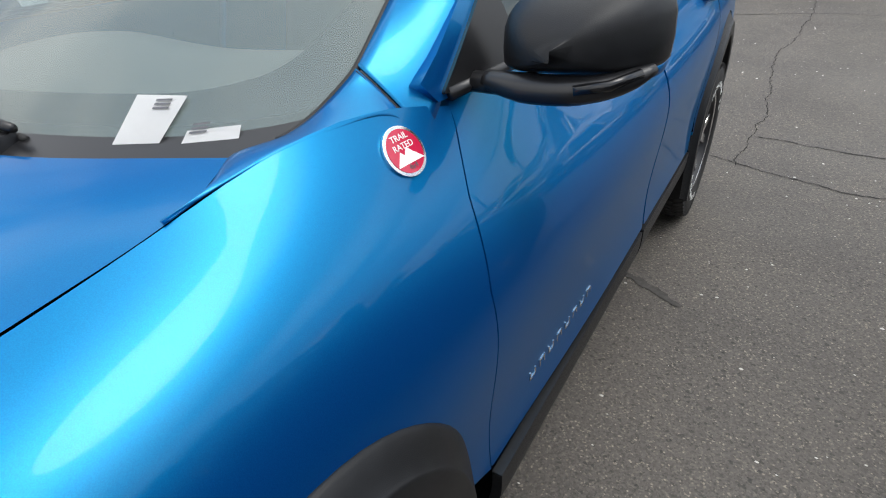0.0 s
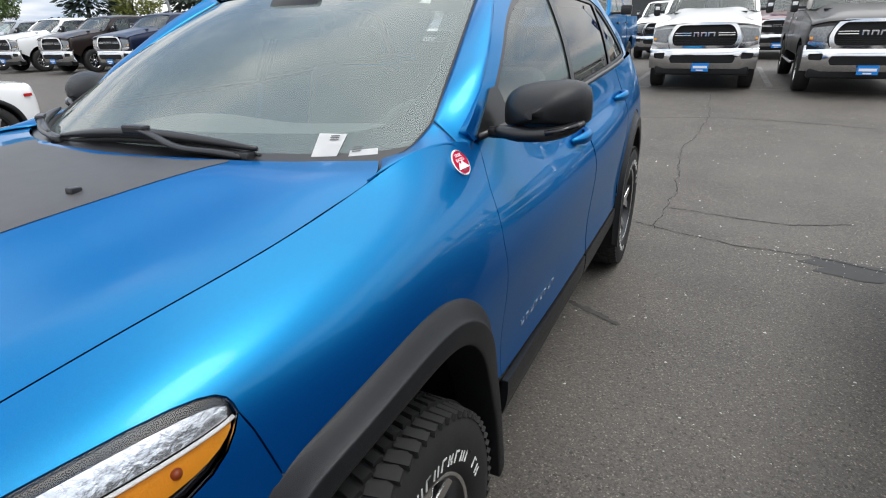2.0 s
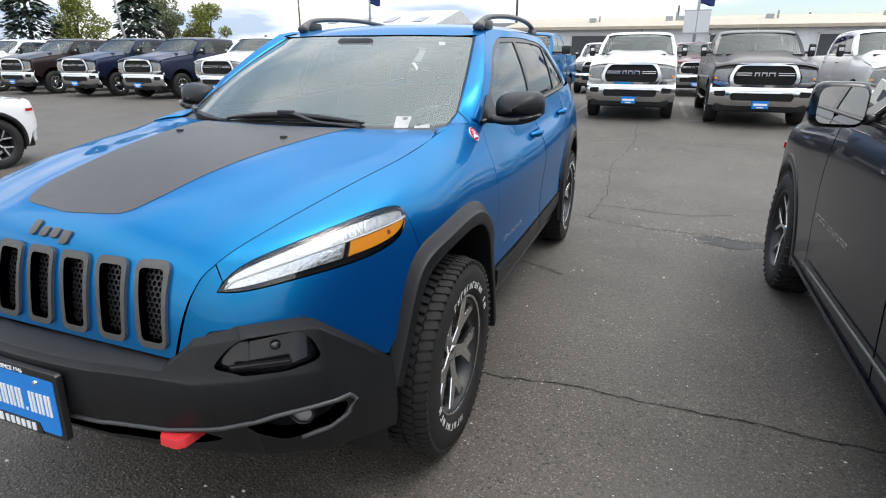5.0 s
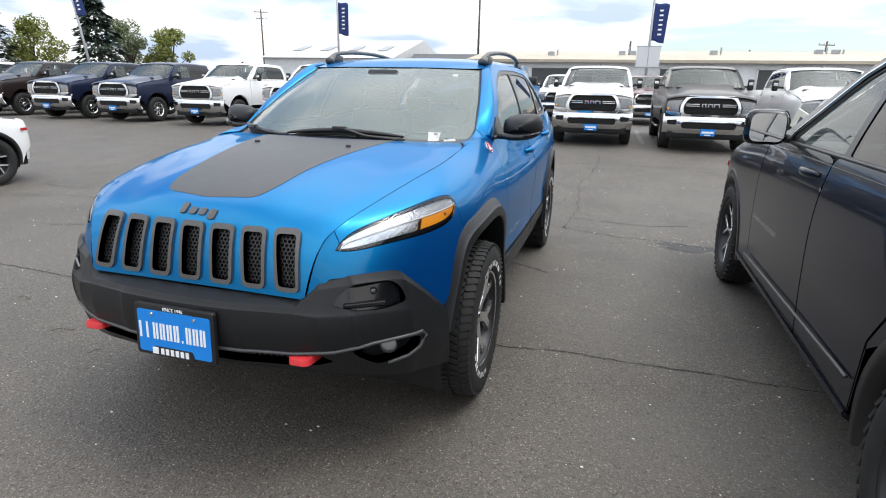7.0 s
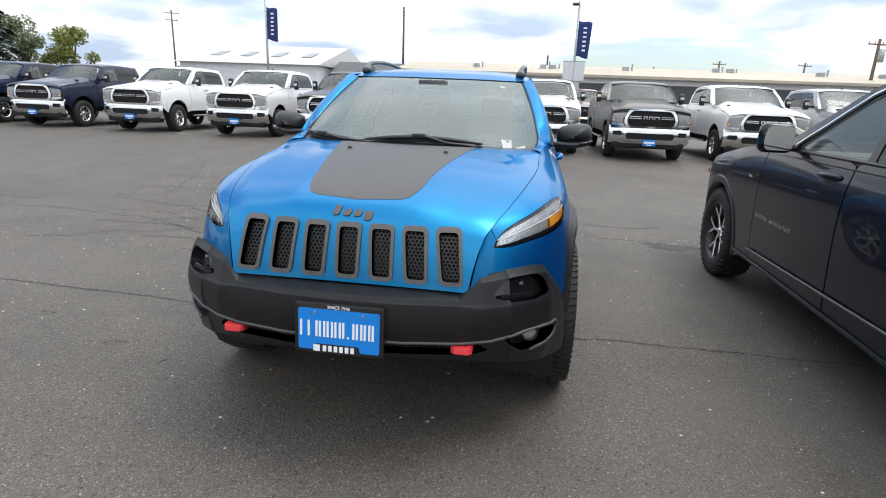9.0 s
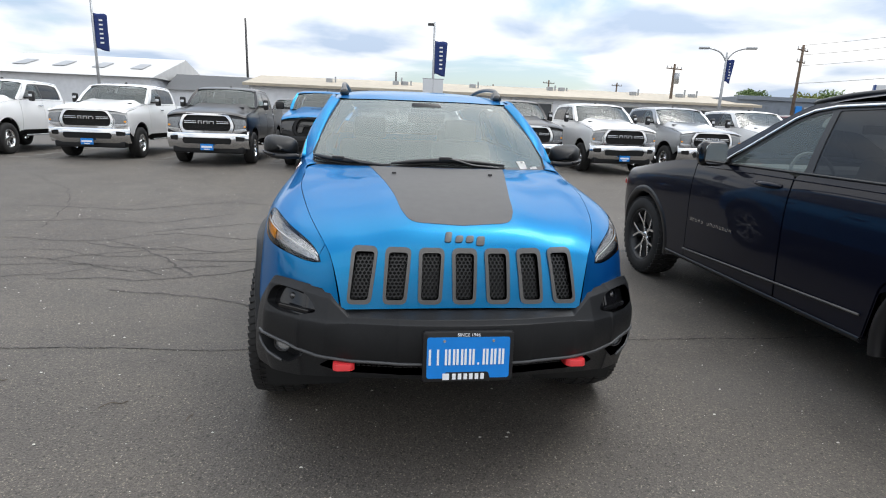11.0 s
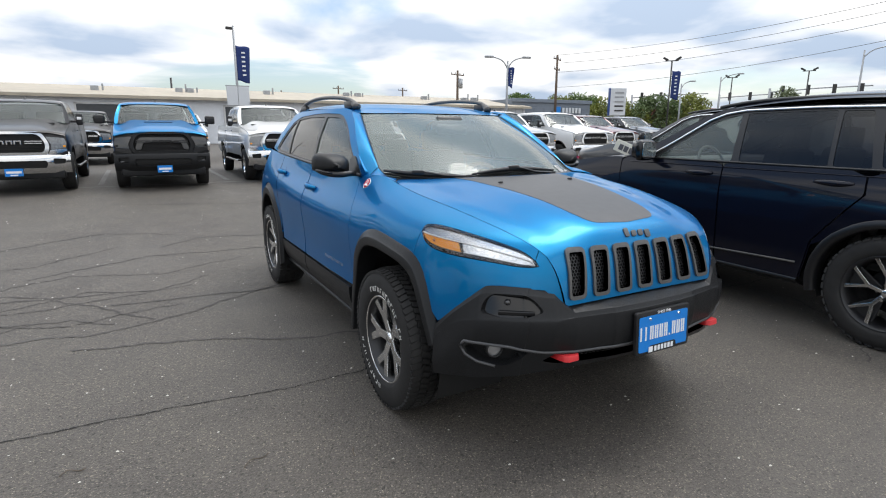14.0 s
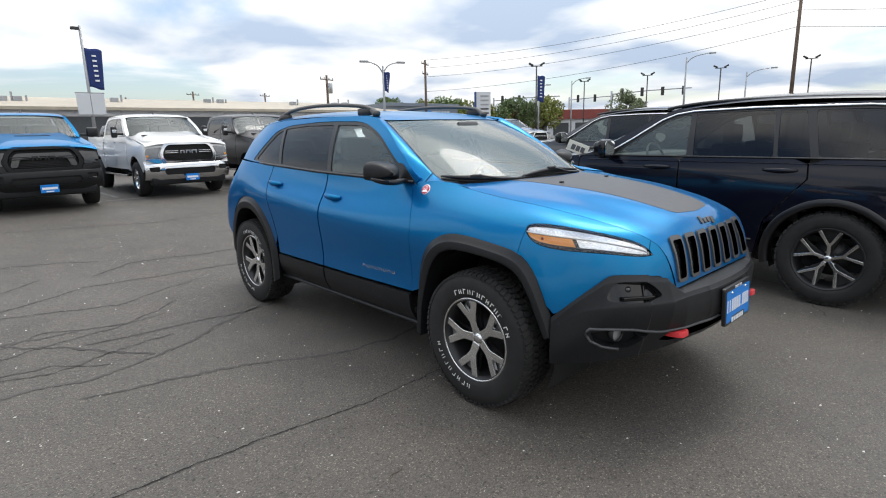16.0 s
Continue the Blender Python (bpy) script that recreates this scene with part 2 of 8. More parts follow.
def part(name, bm, mat, parent=None, label="", smooth=False, angle=35):
    bmesh.ops.recalc_face_normals(bm, faces=bm.faces[:])
    me = bpy.data.meshes.new(name)
    bm.to_mesh(me)
    bm.free()
    me.materials.append(mat)
    if smooth:
        me.shade_smooth()
        me.set_sharp_from_angle(angle=radians(angle))
    ob = place(new(name, me), parent)
    if label:
        ob["label"] = label
    return ob


def thing(name, m, label, category, group="", kind=""):
    ob = new(name)
    ob.empty_display_size = 0.2
    ob.matrix_world = m
    return tagged(ob, label, category, group, kind)


def basis(k, u):
    """Weights of k evenly counted knots for a natural cubic spline at u."""
    a = np.zeros((k, k))
    b = np.zeros((k, k))
    a[0, 0] = a[-1, -1] = 1
    for i in range(1, k - 1):
        a[i, i - 1:i + 2] = (1, 4, 1)
        b[i, i - 1:i + 2] = (6, -12, 6)
    second = np.linalg.solve(a, b)
    u = np.clip(np.asarray(u, float), 0, k - 1)
    i = np.minimum(u.astype(int), k - 2)
    t = u - i
    out = np.zeros((len(u), k))
    rows = np.arange(len(u))
    out[rows, i] += 1 - t
    out[rows, i + 1] += t
    return out + (((1 - t) ** 3 - (1 - t)) / 6)[:, None] * second[i] + ((t ** 3 - t) / 6)[:, None] * second[i + 1]


def spline(points, n):
    points = np.array(points, float)
    return basis(len(points), np.linspace(0, len(points) - 1, n)) @ points


class Net:
    """A smooth skin through feature lines that have the same stations."""

    def __init__(self, *lines, centre=(0, 1.3, 0.7)):
        self.p = np.array(lines, float)
        self.r, self.k = self.p.shape[:2]
        self.centre = np.array(centre, float)
        self.grid = None

    def at(self, u, v):
        return np.einsum("nk,nr,rkc->nc", basis(self.k, u), basis(self.r, v), self.p)

    def normal(self, u, v):
        h = 1e-3
        u, v = np.clip(u, h, self.k - 1 - h), np.clip(v, h, self.r - 1 - h)
        n = np.cross(self.at(u + h, v) - self.at(u - h, v), self.at(u, v + h) - self.at(u, v - h))
        n /= np.linalg.norm(n, axis=1)[:, None] + 1e-12
        flip = np.einsum("nc,nc->n", n, self.at(u, v) - self.centre) < 0
        n[flip] *= -1
        return n

    def nearest(self, points):
        """The (u, v) of the places of the skin nearest to points."""
        if self.grid is None:
            self.find(np.zeros((1, 2)), [0, 1])
        gu, gv, gp = self.grid
        near = [int(np.argmin(((gp - q) ** 2).sum(1))) for q in points]
        u, v = gu[near].copy(), gv[near].copy()
        h = 1e-3
        for _ in range(6):
            off = self.at(u, v) - points
            du = (self.at(u + h, v) - self.at(u - h, v)) / (2 * h)
            dv = (self.at(u, v + h) - self.at(u, v - h)) / (2 * h)
            aa, ab, bb = (du * du).sum(1), (du * dv).sum(1), (dv * dv).sum(1)
            p, q = (du * off).sum(1), (dv * off).sum(1)
            det = np.maximum(aa * bb - ab * ab, 1e-12)
            u = np.clip(u - np.clip((p * bb - q * ab) / det, -0.2, 0.2), 0, self.k - 1)
            v = np.clip(v - np.clip((q * aa - p * ab) / det, -0.2, 0.2), 0, self.r - 1)
        return u, v

    def find(self, flat, axes):
        """The (u, v) at which the skin shows the given pairs of coordinates."""
        if self.grid is None:
            gu, gv = np.meshgrid(np.linspace(0, self.k - 1, 16 * self.k), np.linspace(0, self.r - 1, 16 * self.r))
            self.grid = gu.ravel(), gv.ravel(), self.at(gu.ravel(), gv.ravel())
        gu, gv, gp = self.grid
        flat = np.array(flat, float)
        near = [int(np.argmin(((gp[:, axes] - q) ** 2).sum(1))) for q in flat]
        u, v = gu[near].copy(), gv[near].copy()
        h = 1e-3
        for _ in range(8):
            off = self.at(u, v)[:, axes] - flat
            du = (self.at(u + h, v) - self.at(u - h, v))[:, axes] / (2 * h)
            dv = (self.at(u, v + h) - self.at(u, v - h))[:, axes] / (2 * h)
            det = du[:, 0] * dv[:, 1] - du[:, 1] * dv[:, 0]
            det = np.where(np.abs(det) < 1e-9, 1e-9, det)
            su = (off[:, 0] * dv[:, 1] - off[:, 1] * dv[:, 0]) / det
            sv = (du[:, 0] * off[:, 1] - du[:, 1] * off[:, 0]) / det
            u = np.clip(u - np.clip(su, -0.2, 0.2), 0, self.k - 1)
            v = np.clip(v - np.clip(sv, -0.2, 0.2), 0, self.r - 1)
        return u, v


def rounded(points, r=0.02, n=4):
    """A closed outline with its corners rounded; a point may carry its own radius as a third number."""
    pts = [Vector(p[:2]) for p in points]
    rad = [p[2] if len(p) > 2 else r for p in points]
    out = []
    for i, p in enumerate(pts):
        a, b = pts[i - 1] - p, pts[(i + 1) % len(pts)] - p
        d = min(rad[i], a.length * 0.49, b.length * 0.49)
        if d < 1e-4:
            out.append(tuple(p))
            continue
        s, e = p + a.normalized() * d, p + b.normalized() * d
        for k in range(n + 1):
            t = k / n
            q = s * (1 - t) ** 2 + p * 2 * t * (1 - t) + e * t * t
            out.append((q.x, q.y))
    return out


def dense(points, step, closed=True):
    out = []
    pts = [np.array(p[:2], float) for p in points]
    for i in range(len(pts) if closed else len(pts) - 1):
        a, b = pts[i], pts[(i + 1) % len(pts)]
        n = max(1, int(np.ceil(np.linalg.norm(b - a) / step)))
        out += [a + (b - a) * k / n for k in range(n)]
    if not closed:
        out.append(pts[-1])
    return np.array(out)


def area(poly):
    x, y = poly[:, 0], poly[:, 1]
    return 0.5 * float(np.sum(x * np.roll(y, -1) - np.roll(x, -1) * y))


def inset(poly, d):
    """The outline drawn in by d."""
    poly = np.array(poly, float)
    s = 1 if area(poly) > 0 else -1
    e = np.roll(poly, -1, 0) - poly
    e /= np.linalg.norm(e, axis=1)[:, None] + 1e-12
    n = np.stack([-e[:, 1], e[:, 0]], 1) * s
    m = n + np.roll(n, 1, 0)
    m /= np.linalg.norm(m, axis=1)[:, None] + 1e-12
    return poly + m * d


def inside(poly, q):
    x, y = q[:, 0][:, None], q[:, 1][:, None]
    a, b = poly, np.roll(poly, -1, 0)
    cross = ((a[:, 1] > y) != (b[:, 1] > y)) & (x < (b[:, 0] - a[:, 0]) * (y - a[:, 1]) / (b[:, 1] - a[:, 1] + 1e-15) + a[:, 0])
    return cross.sum(1) % 2 == 1


def gap_to(poly, q):
    a, b = poly, np.roll(poly, -1, 0)
    ab = b - a
    best = np.full(len(q), 1e9)
    for s, d in zip(a, ab):
        t = np.clip(((q - s) @ d) / (d @ d + 1e-15), 0, 1)
        best = np.minimum(best, np.linalg.norm(q - s - t[:, None] * d, axis=1))
    return best


def fill(loops, step):
    """Triangles that fill the first closed outline, less the others: points and faces."""
    from mathutils.geometry import delaunay_2d_cdt as cdt
    outer = loops[0]
    lo, hi = outer.min(0), outer.max(0)
    gx, gy = np.meshgrid(np.arange(lo[0] + step / 2, hi[0], step), np.arange(lo[1] + step / 2, hi[1], step))
    q = np.stack([gx.ravel(), gy.ravel()], 1)
    q = q[inside(outer, q)] if len(q) else q
    for loop in loops[1:]:
        q = q[~inside(loop, q)]
    for loop in loops:
        if len(q):
            q = q[gap_to(loop, q) > 0.45 * step]
    pts, edges = [], []
    for loop in loops:
        base = len(pts)
        pts += [Vector(p) for p in loop]
        edges += [(base + i, base + (i + 1) % len(loop)) for i in range(len(loop))]
    pts += [Vector(p) for p in q]
    v, _, f, *_ = cdt(pts, edges, [], 0, 1e-6)
    v = np.array([tuple(p) for p in v])
    mid = np.array([v[list(t)].mean(0) for t in f])
    keep = inside(outer, mid)
    for loop in loops[1:]:
        keep &= ~inside(loop, mid)
    return v, [t for t, k in zip(f, keep) if k]


AXES = {"side": [1, 2], "front": [0, 2], "top": [0, 1]}


def on_skin(net, outline, plane, along):
    """An outline in a plane, in space ("near") or on the skin ("uv"), as a dense loop on the skin."""
    if isinstance(outline, tuple):
        plane, outline = outline
    if plane == "uv":
        loop = dense(outline, 0.12)
    elif plane == "near":
        pts = np.array(outline, float)
        out = []
        for i in range(len(pts)):
            a, b = pts[i], pts[(i + 1) % len(pts)]
            n = max(1, int(np.ceil(np.linalg.norm(b - a) / along)))
            out += [a + (b - a) * k / n for k in range(n)]
        loop = np.stack(net.nearest(np.array(out)), 1)
    else:
        loop = np.stack(net.find(dense(outline, along), AXES[plane]), 1)
    return loop


def drawn_in(net, loop, d):
    """The loop on the skin drawn in by d metres."""
    h = 1e-3
    u, v = np.clip(loop[:, 0], h, net.k - 1 - h), np.clip(loop[:, 1], h, net.r - 1 - h)
    s = np.stack([np.linalg.norm(net.at(u + h, v) - net.at(u - h, v), axis=1), np.linalg.norm(net.at(u, v + h) - net.at(u, v - h), axis=1)], 1) / (2 * h)
    s = np.maximum(s, 0.01)
    e = (np.roll(loop, -1, 0) - loop) * s
    e /= np.linalg.norm(e, axis=1)[:, None] + 1e-12
    n = np.stack([-e[:, 1], e[:, 0]], 1) * (1 if area(loop) > 0 else -1)
    m = n + np.roll(n, 1, 0)
    m /= np.linalg.norm(m, axis=1)[:, None] + 1e-12
    out = loop + m * d / s
    return np.stack([np.clip(out[:, 0], 0, net.k - 1), np.clip(out[:, 1], 0, net.r - 1)], 1)


def panel(name, net, outline, mat, parent, plane="side", side=1, holes=(), off=0.0, depth=0.02, gap=0.0018, step=0.16, label="", along=0.03):
    """A sheet of the skin within an outline, with turned-in edges; side -1 mirrors it."""
    loops = []
    for i, o in enumerate((outline, *holes)):
        loop = on_skin(net, o, plane, along)
        loops.append(drawn_in(net, loop, gap if i == 0 else -gap) if gap else loop)
    v2, faces = fill(loops, step)
    p = net.at(v2[:, 0], v2[:, 1])
    n = net.normal(v2[:, 0], v2[:, 1])
    p = p + n * off
    tri = np.array(faces)
    fn = np.cross(p[tri[:, 1]] - p[tri[:, 0]], p[tri[:, 2]] - p[tri[:, 0]])
    back = np.einsum("nc,nc->n", fn, n[tri[:, 0]]) < 0
    tri[back] = tri[back][:, ::-1]
    verts, normals, faces = list(p), list(n), [tuple(t) for t in tri]
    for loop in loops:
        a = net.at(loop[:, 0], loop[:, 1])
        m = net.normal(loop[:, 0], loop[:, 1])
        t = np.roll(a, -1, 0) - np.roll(a, 1, 0)
        t /= np.linalg.norm(t, axis=1)[:, None] + 1e-12
        w = np.cross(t, m)
        mid = a.mean(0)
        if np.einsum("nc,nc->n", w, a - mid).sum() < 0:
            w = -w
        if loop is not loops[0]:
            w = -w
        base, c = len(verts), len(a)
        verts += list(a + m * off) + list(a + m * (off - depth))
        normals += list(w) + list(w)
        for i in range(c):
            j = (i + 1) % c
            faces.append((base + i, base + j, base + c + j, base + c + i))
    verts, normals = np.array(verts), np.array(normals)
    if side < 0:
        verts[:, 0] *= -1
        normals[:, 0] *= -1
        faces = [f[::-1] for f in faces]
    return mesh_part(name, verts, faces, mat, parent, label, True, normals)


def strip(name, a, b, mat, parent, bulge=None, n=6, side=1, label="", thick=0.0):
    """A skin stretched between two lines of equal count, bulging along the given way in the middle."""
    a, b = np.array(a, float), np.array(b, float)
    rows = []
    for k in range(n + 1):
        t = k / n
        row = a * (1 - t) + b * t
        if bulge is not None:
            row = row + np.array(bulge) * (1 - (2 * t - 1) ** 2)
        rows.append(row)
    c = len(a)
    verts = np.concatenate(rows)
    faces = [(i * c + j, i * c + j + 1, (i + 1) * c + j + 1, (i + 1) * c + j) for i in range(n) for j in range(c - 1)]
    if side < 0:
        verts[:, 0] *= -1
        faces = [f[::-1] for f in faces]
    ob = mesh_part(name, verts, faces, mat, parent, label)
    if thick:
        mod = ob.modifiers.new("thick", "SOLIDIFY")
        mod.thickness, mod.offset = thick, 0
    return ob


def tube_mesh(points, r, n=8, taper=None, flat=1.0):
    """Verts and faces of a rounded bar along points."""
    pts = [Vector(p) for p in points]
    verts, faces = [], []
    up = Vector((0, 0, 1))
    for i, p in enumerate(pts):
        d = (pts[min(i + 1, len(pts) - 1)] - pts[max(i - 1, 0)]).normalized()
        ref = up if abs(d.dot(up)) < 0.95 else Vector((1, 0, 0))
        s = d.cross(ref).normalized()
        w = s.cross(d).normalized()
        rr = r if taper is None else taper[i]
        for k in range(n):
            q = 2 * math.pi * k / n
            verts.append(p + s * math.cos(q) * rr + w * math.sin(q) * rr * flat)
    for i in range(len(pts) - 1):
        for k in range(n):
            faces.append((i * n + k, i * n + (k + 1) % n, (i + 1) * n + (k + 1) % n, (i + 1) * n + k))
    faces.append(tuple(range(n))[::-1])
    faces.append(tuple((len(pts) - 1) * n + k for k in range(n)))
    return verts, faces


def tube(name, points, r, mat, parent, n=8, taper=None, flat=1.0, label=""):
    v, f = tube_mesh(points, r, n, taper, flat)
    return mesh_part(name, v, f, mat, parent, label)


def revolve_mesh(profile, n=48, closed=False):
    """Verts and faces of a profile of (x, r) turned round the x axis."""
    verts, faces = [], []
    m = len(profile)
    for k in range(n):
        q = 2 * math.pi * k / n
        verts += [(x, r * math.cos(q), r * math.sin(q)) for x, r in profile]
    for k in range(n):
        for i in range(m if closed else m - 1):
            j = (i + 1) % m
            faces.append((k * m + i, k * m + j, ((k + 1) % n) * m + j, ((k + 1) % n) * m + i))
    return verts, faces


def box_bm(sx, sy, sz, at=(0, 0, 0), bevel=0.0, seg=2, bm=None, turn=None):
    own = bmesh.new()
    bmesh.ops.create_cube(own, size=1, matrix=Matrix.Diagonal((sx, sy, sz, 1)))
    if bevel:
        bmesh.ops.bevel(own, geom=own.edges[:], offset=bevel, segments=seg, profile=0.6, affect="EDGES")
    m = Matrix.Translation(at) @ (turn.to_4x4() if turn is not None else Matrix())
    bmesh.ops.transform(own, matrix=m, verts=own.verts)
    if bm is None:
        return own
    me = bpy.data.meshes.new("tmp")
    own.to_mesh(me)
    own.free()
    bm.from_mesh(me)
    bpy.data.meshes.remove(me)
    return bm


def slab_bm(outline, depth, bevel=0.0, seg=2):
    """A plate of the outline (x, y), standing from z = 0 to z = depth, its upper edge rounded."""
    bm = bmesh.new()
    o = np.array([p[:2] for p in outline], float)
    if area(o) < 0:
        o = o[::-1]
    low = [bm.verts.new((x, y, 0)) for x, y in o]
    face = bm.faces.new(low)
    top = bmesh.ops.extrude_face_region(bm, geom=[face])["geom"]
    tv = [g for g in top if isinstance(g, bmesh.types.BMVert)]
    bmesh.ops.translate(bm, verts=tv, vec=(0, 0, depth))
    if bevel:
        edges = [e for e in bm.edges if all(v in tv for v in e.verts)]
        bmesh.ops.bevel(bm, geom=edges, offset=bevel, segments=seg, profile=0.6, affect="EDGES")
    return bm


def moved(bm, m):
    bmesh.ops.transform(bm, matrix=m, verts=bm.verts)
    return bm


def letters(name, text, size, mat, parent, m, depth=0.001, label=""):
    """Raised lettering as a mesh."""
    cu = bpy.data.curves.new(name, "FONT")
    cu.body, cu.size, cu.extrude, cu.align_x, cu.align_y = text, size, depth, "CENTER", "CENTER"
    tmp = bpy.data.objects.new(name, cu)
    me = bpy.data.meshes.new_from_object(tmp)
    bpy.data.objects.remove(tmp)
    me.materials.clear()
    me.materials.append(mat)
    ob = place(new(name, me), parent)
    ob.matrix_basis = m
    if label:
        ob["label"] = label
    return ob


# ---- wheels ----
def star_spoke(angle, r0, r1, w0, w1, x0, x1, depth):
    """One tapered bar of a wheel, from the hub out to the rim."""
    bm = slab_bm([(-w0, r0), (w0, r0), (w1, r1), (-w1, r1)], depth, 0.006, 2)
    for v in bm.verts:
        v.co.z += x0 + (x1 - x0) * (v.co.y - r0) / (r1 - r0)
    # local z becomes the axle, pointing out
    turn = Matrix(((0, 0, 1, 0), (1, 0, 0, 0), (0, 1, 0, 0), (0, 0, 0, 1)))
    return moved(bm, Matrix.Rotation(angle, 4, "X") @ turn)


def join_bm(items):
    out = bmesh.new()
    for bm in items:
        me = bpy.data.meshes.new("tmp")
        bm.to_mesh(me)
        bm.free()
        out.from_mesh(me)
        bpy.data.meshes.remove(me)
    return out


def wheel(parent, at, out, radius, rim, width, style, lettering=0, turn=0.0, tread=68, name="wheel"):
    """A wheel whose axle is x; out is +1 or -1 for the side its face looks to. Face at +x in its own frame."""
    w = place(new(name), parent)
    w.matrix_basis = Matrix.Translation(at) @ Matrix.Rotation(0 if out > 0 else math.pi, 4, "Z") @ Matrix.Rotation(turn, 4, "X")
    h = width / 2
    prof = [(-h * 0.80, rim), (-h * 0.98, rim + 0.02), (-h, (rim + radius) / 2), (-h * 0.93, radius - 0.03), (-h * 0.80, radius - 0.012), (0, radius - 0.010),
            (h * 0.80, radius - 0.012), (h * 0.93, radius - 0.03), (h, (rim + radius) / 2), (h * 0.985, rim + 0.03), (h * 0.94, rim + 0.012), (h * 0.80, rim - 0.004)]
    v, f = revolve_mesh(prof, 64)
    tyre = mesh_part("tyre", v, f, RUBBER, w)
    lugs = []
    for k in range(tread):
        a = 2 * math.pi * k / tread
        for row, (x, wd) in enumerate(((-0.78, 0.2), (-0.4, 0.17), (0.0, 0.16), (0.4, 0.17), (0.78, 0.2))):
            arc = 2 * math.pi * radius / tread
            bm = box_bm(width * wd * 0.92, arc * (0.62 if row % 2 else 0.7), 0.012 if abs(x) < 0.7 else 0.014, (x * h, 0, radius - 0.0055 - (0.0 if abs(x) < 0.7 else 0.006)))
            if abs(x) > 0.7:
                for vv in bm.verts:
                    if abs(vv.co.x) > h * 0.8:
                        vv.co.z -= 0.008
            lugs.append(moved(bm, Matrix.Rotation(a + (0.5 if row % 2 else 0) * 2 * math.pi / tread, 4, "X") @ Matrix.Rotation(0.25 * (-1) ** row, 4, "Z")))
    part("tread", join_bm(lugs), RUBBER, tyre)
    v, f = revolve_mesh([(h * 0.86, rim + 0.006), (h * 0.90, rim), (h * 0.84, rim - 0.012), (h * 0.3, rim - 0.024), (-h * 0.7, rim - 0.03)], 64)
    barrel = mesh_part("rim", v, f, ALLOY if style == "truck" else ALLOY_DARK, w, "alloy rim")
    if style != "truck":
        v, f = revolve_mesh([(h * 0.87, rim + 0.005), (h * 0.905, rim), (h * 0.87, rim - 0.006), (h * 0.80, rim - 0.010)], 64)
        mesh_part("rim_lip", v, f, ALLOY if style == "split" else ALLOY_DARK, barrel, "rim lip")
    v, f = revolve_mesh([(-0.02, 0.0), (-0.02, 0.15), (-0.035, 0.15)], 40)
    mesh_part("brake_disc", v, f, ALLOY_DARK, w)
    face = h * 0.66
    dark, bright, pocket = [], [], []
    to_axle = Matrix(((0, 0, 1, 0), (1, 0, 0, 0), (0, 1, 0, 0), (0, 0, 0, 1)))

    def plate(outline, depth, rise, a, bevel=.005):
        """A plate of the wheel face; rise gives its height at a radius."""
        bm = slab_bm(outline, depth, bevel, 2)
        for vv in bm.verts:
            vv.co.z += rise(vv.co.y)
        return moved(bm, Matrix.Rotation(a, 4, "X") @ to_axle)

    if style == "split":
        crown = lambda r: face - .034 + .026 * min(1, r / (rim * .9))
        for k in range(5):
            a = 2 * math.pi * k / 5
            fork = rounded([(-.026, .030), (.026, .030), (.024, .095), (.040, .128), (.084, rim - .018), (.044, rim - .006), (.004, .148), (-.004, .148), (-.044, rim - .006), (-.084, rim - .018), (-.040, .128), (-.024, .095)], .006, 2)
            bright.append(plate(fork, .022, crown, a))
            pocket.append(plate([(-.006, .142), (.006, .142), (.050, rim - .010), (0, rim - .006), (-.050, rim - .010)], .004, lambda r: face - .050 + .026 * min(1, r / rim), a, 0))
            dark.append(star_spoke(a, .05, rim - .01, .014, .05, face - .062, face - .050, .014))
    elif style == "fan":
        crown = lambda r: face - .030 + .024 * min(1, r / (rim * .9))
        for k in range(5):
            a = 2 * math.pi * k / 5
            fork = rounded([(-.013, .030), (.013, .030), (.012, .105), (.090, rim - .022), (.070, rim - .008), (.004, .132), (-.004, .132), (-.070, rim - .008), (-.090, rim - .022), (-.012, .105)], .004, 2)
            bright.append(plate(fork, .018, crown, a, .003))
            arc = [(q * math.sin(b), q * math.cos(b)) for q, bs in ((rim - .002, np.linspace(-.31, .31, 9)), (rim - .010, np.linspace(.31, -.31, 9))) for b in bs]
            bright.append(plate(arc, .006, lambda r: face - .004, a, 0))
            dark.append(star_spoke(a, .05, rim - .02, .010, .09, face - .080, face - .052, .016))
    else:
        for k in range(8):
            a = 2 * math.pi * k / 8
            bright.append(star_spoke(a, 0.07, rim - 0.006, 0.030, 0.026, face - 0.05, face - 0.015, 0.03))
    part("spoke_face", join_bm(bright), ALLOY if style != "truck" else CHROME, w, "bright machined spokes")
    if pocket:
        part("spoke_pocket", join_bm(pocket), POCKET, w, "silver pockets between the forked spokes")
    if dark:
        part("spoke_backing", join_bm(dark), ALLOY_DARK, w, "dark spoke pockets")
    hr = 1.0 if style == "truck" else 0.5
    v, f = revolve_mesh([(face - 0.05, 0.07 * hr), (face - 0.012, 0.062 * hr), (face - 0.002, 0.045 * hr), (face, 0.03 * hr), (face + 0.002, 0.0)], 32)
    mesh_part("hub_cap", v, f, ALLOY if style != "truck" else CHROME, w)
    for k in range(5 if style != "truck" else 8):
        a = 2 * math.pi * (k + 0.5) / (5 if style != "truck" else 8)
        bm = bmesh.new()
        bmesh.ops.create_cone(bm, segments=6, radius1=0.0115, radius2=0.009, depth=0.03, cap_ends=True, matrix=Matrix.Translation((face - 0.03, 0.057 * math.cos(a), 0.057 * math.sin(a))) @ Matrix.Rotation(math.pi / 2, 4, "Y"))
        part("wheel_nut", bm, CHROME, w)
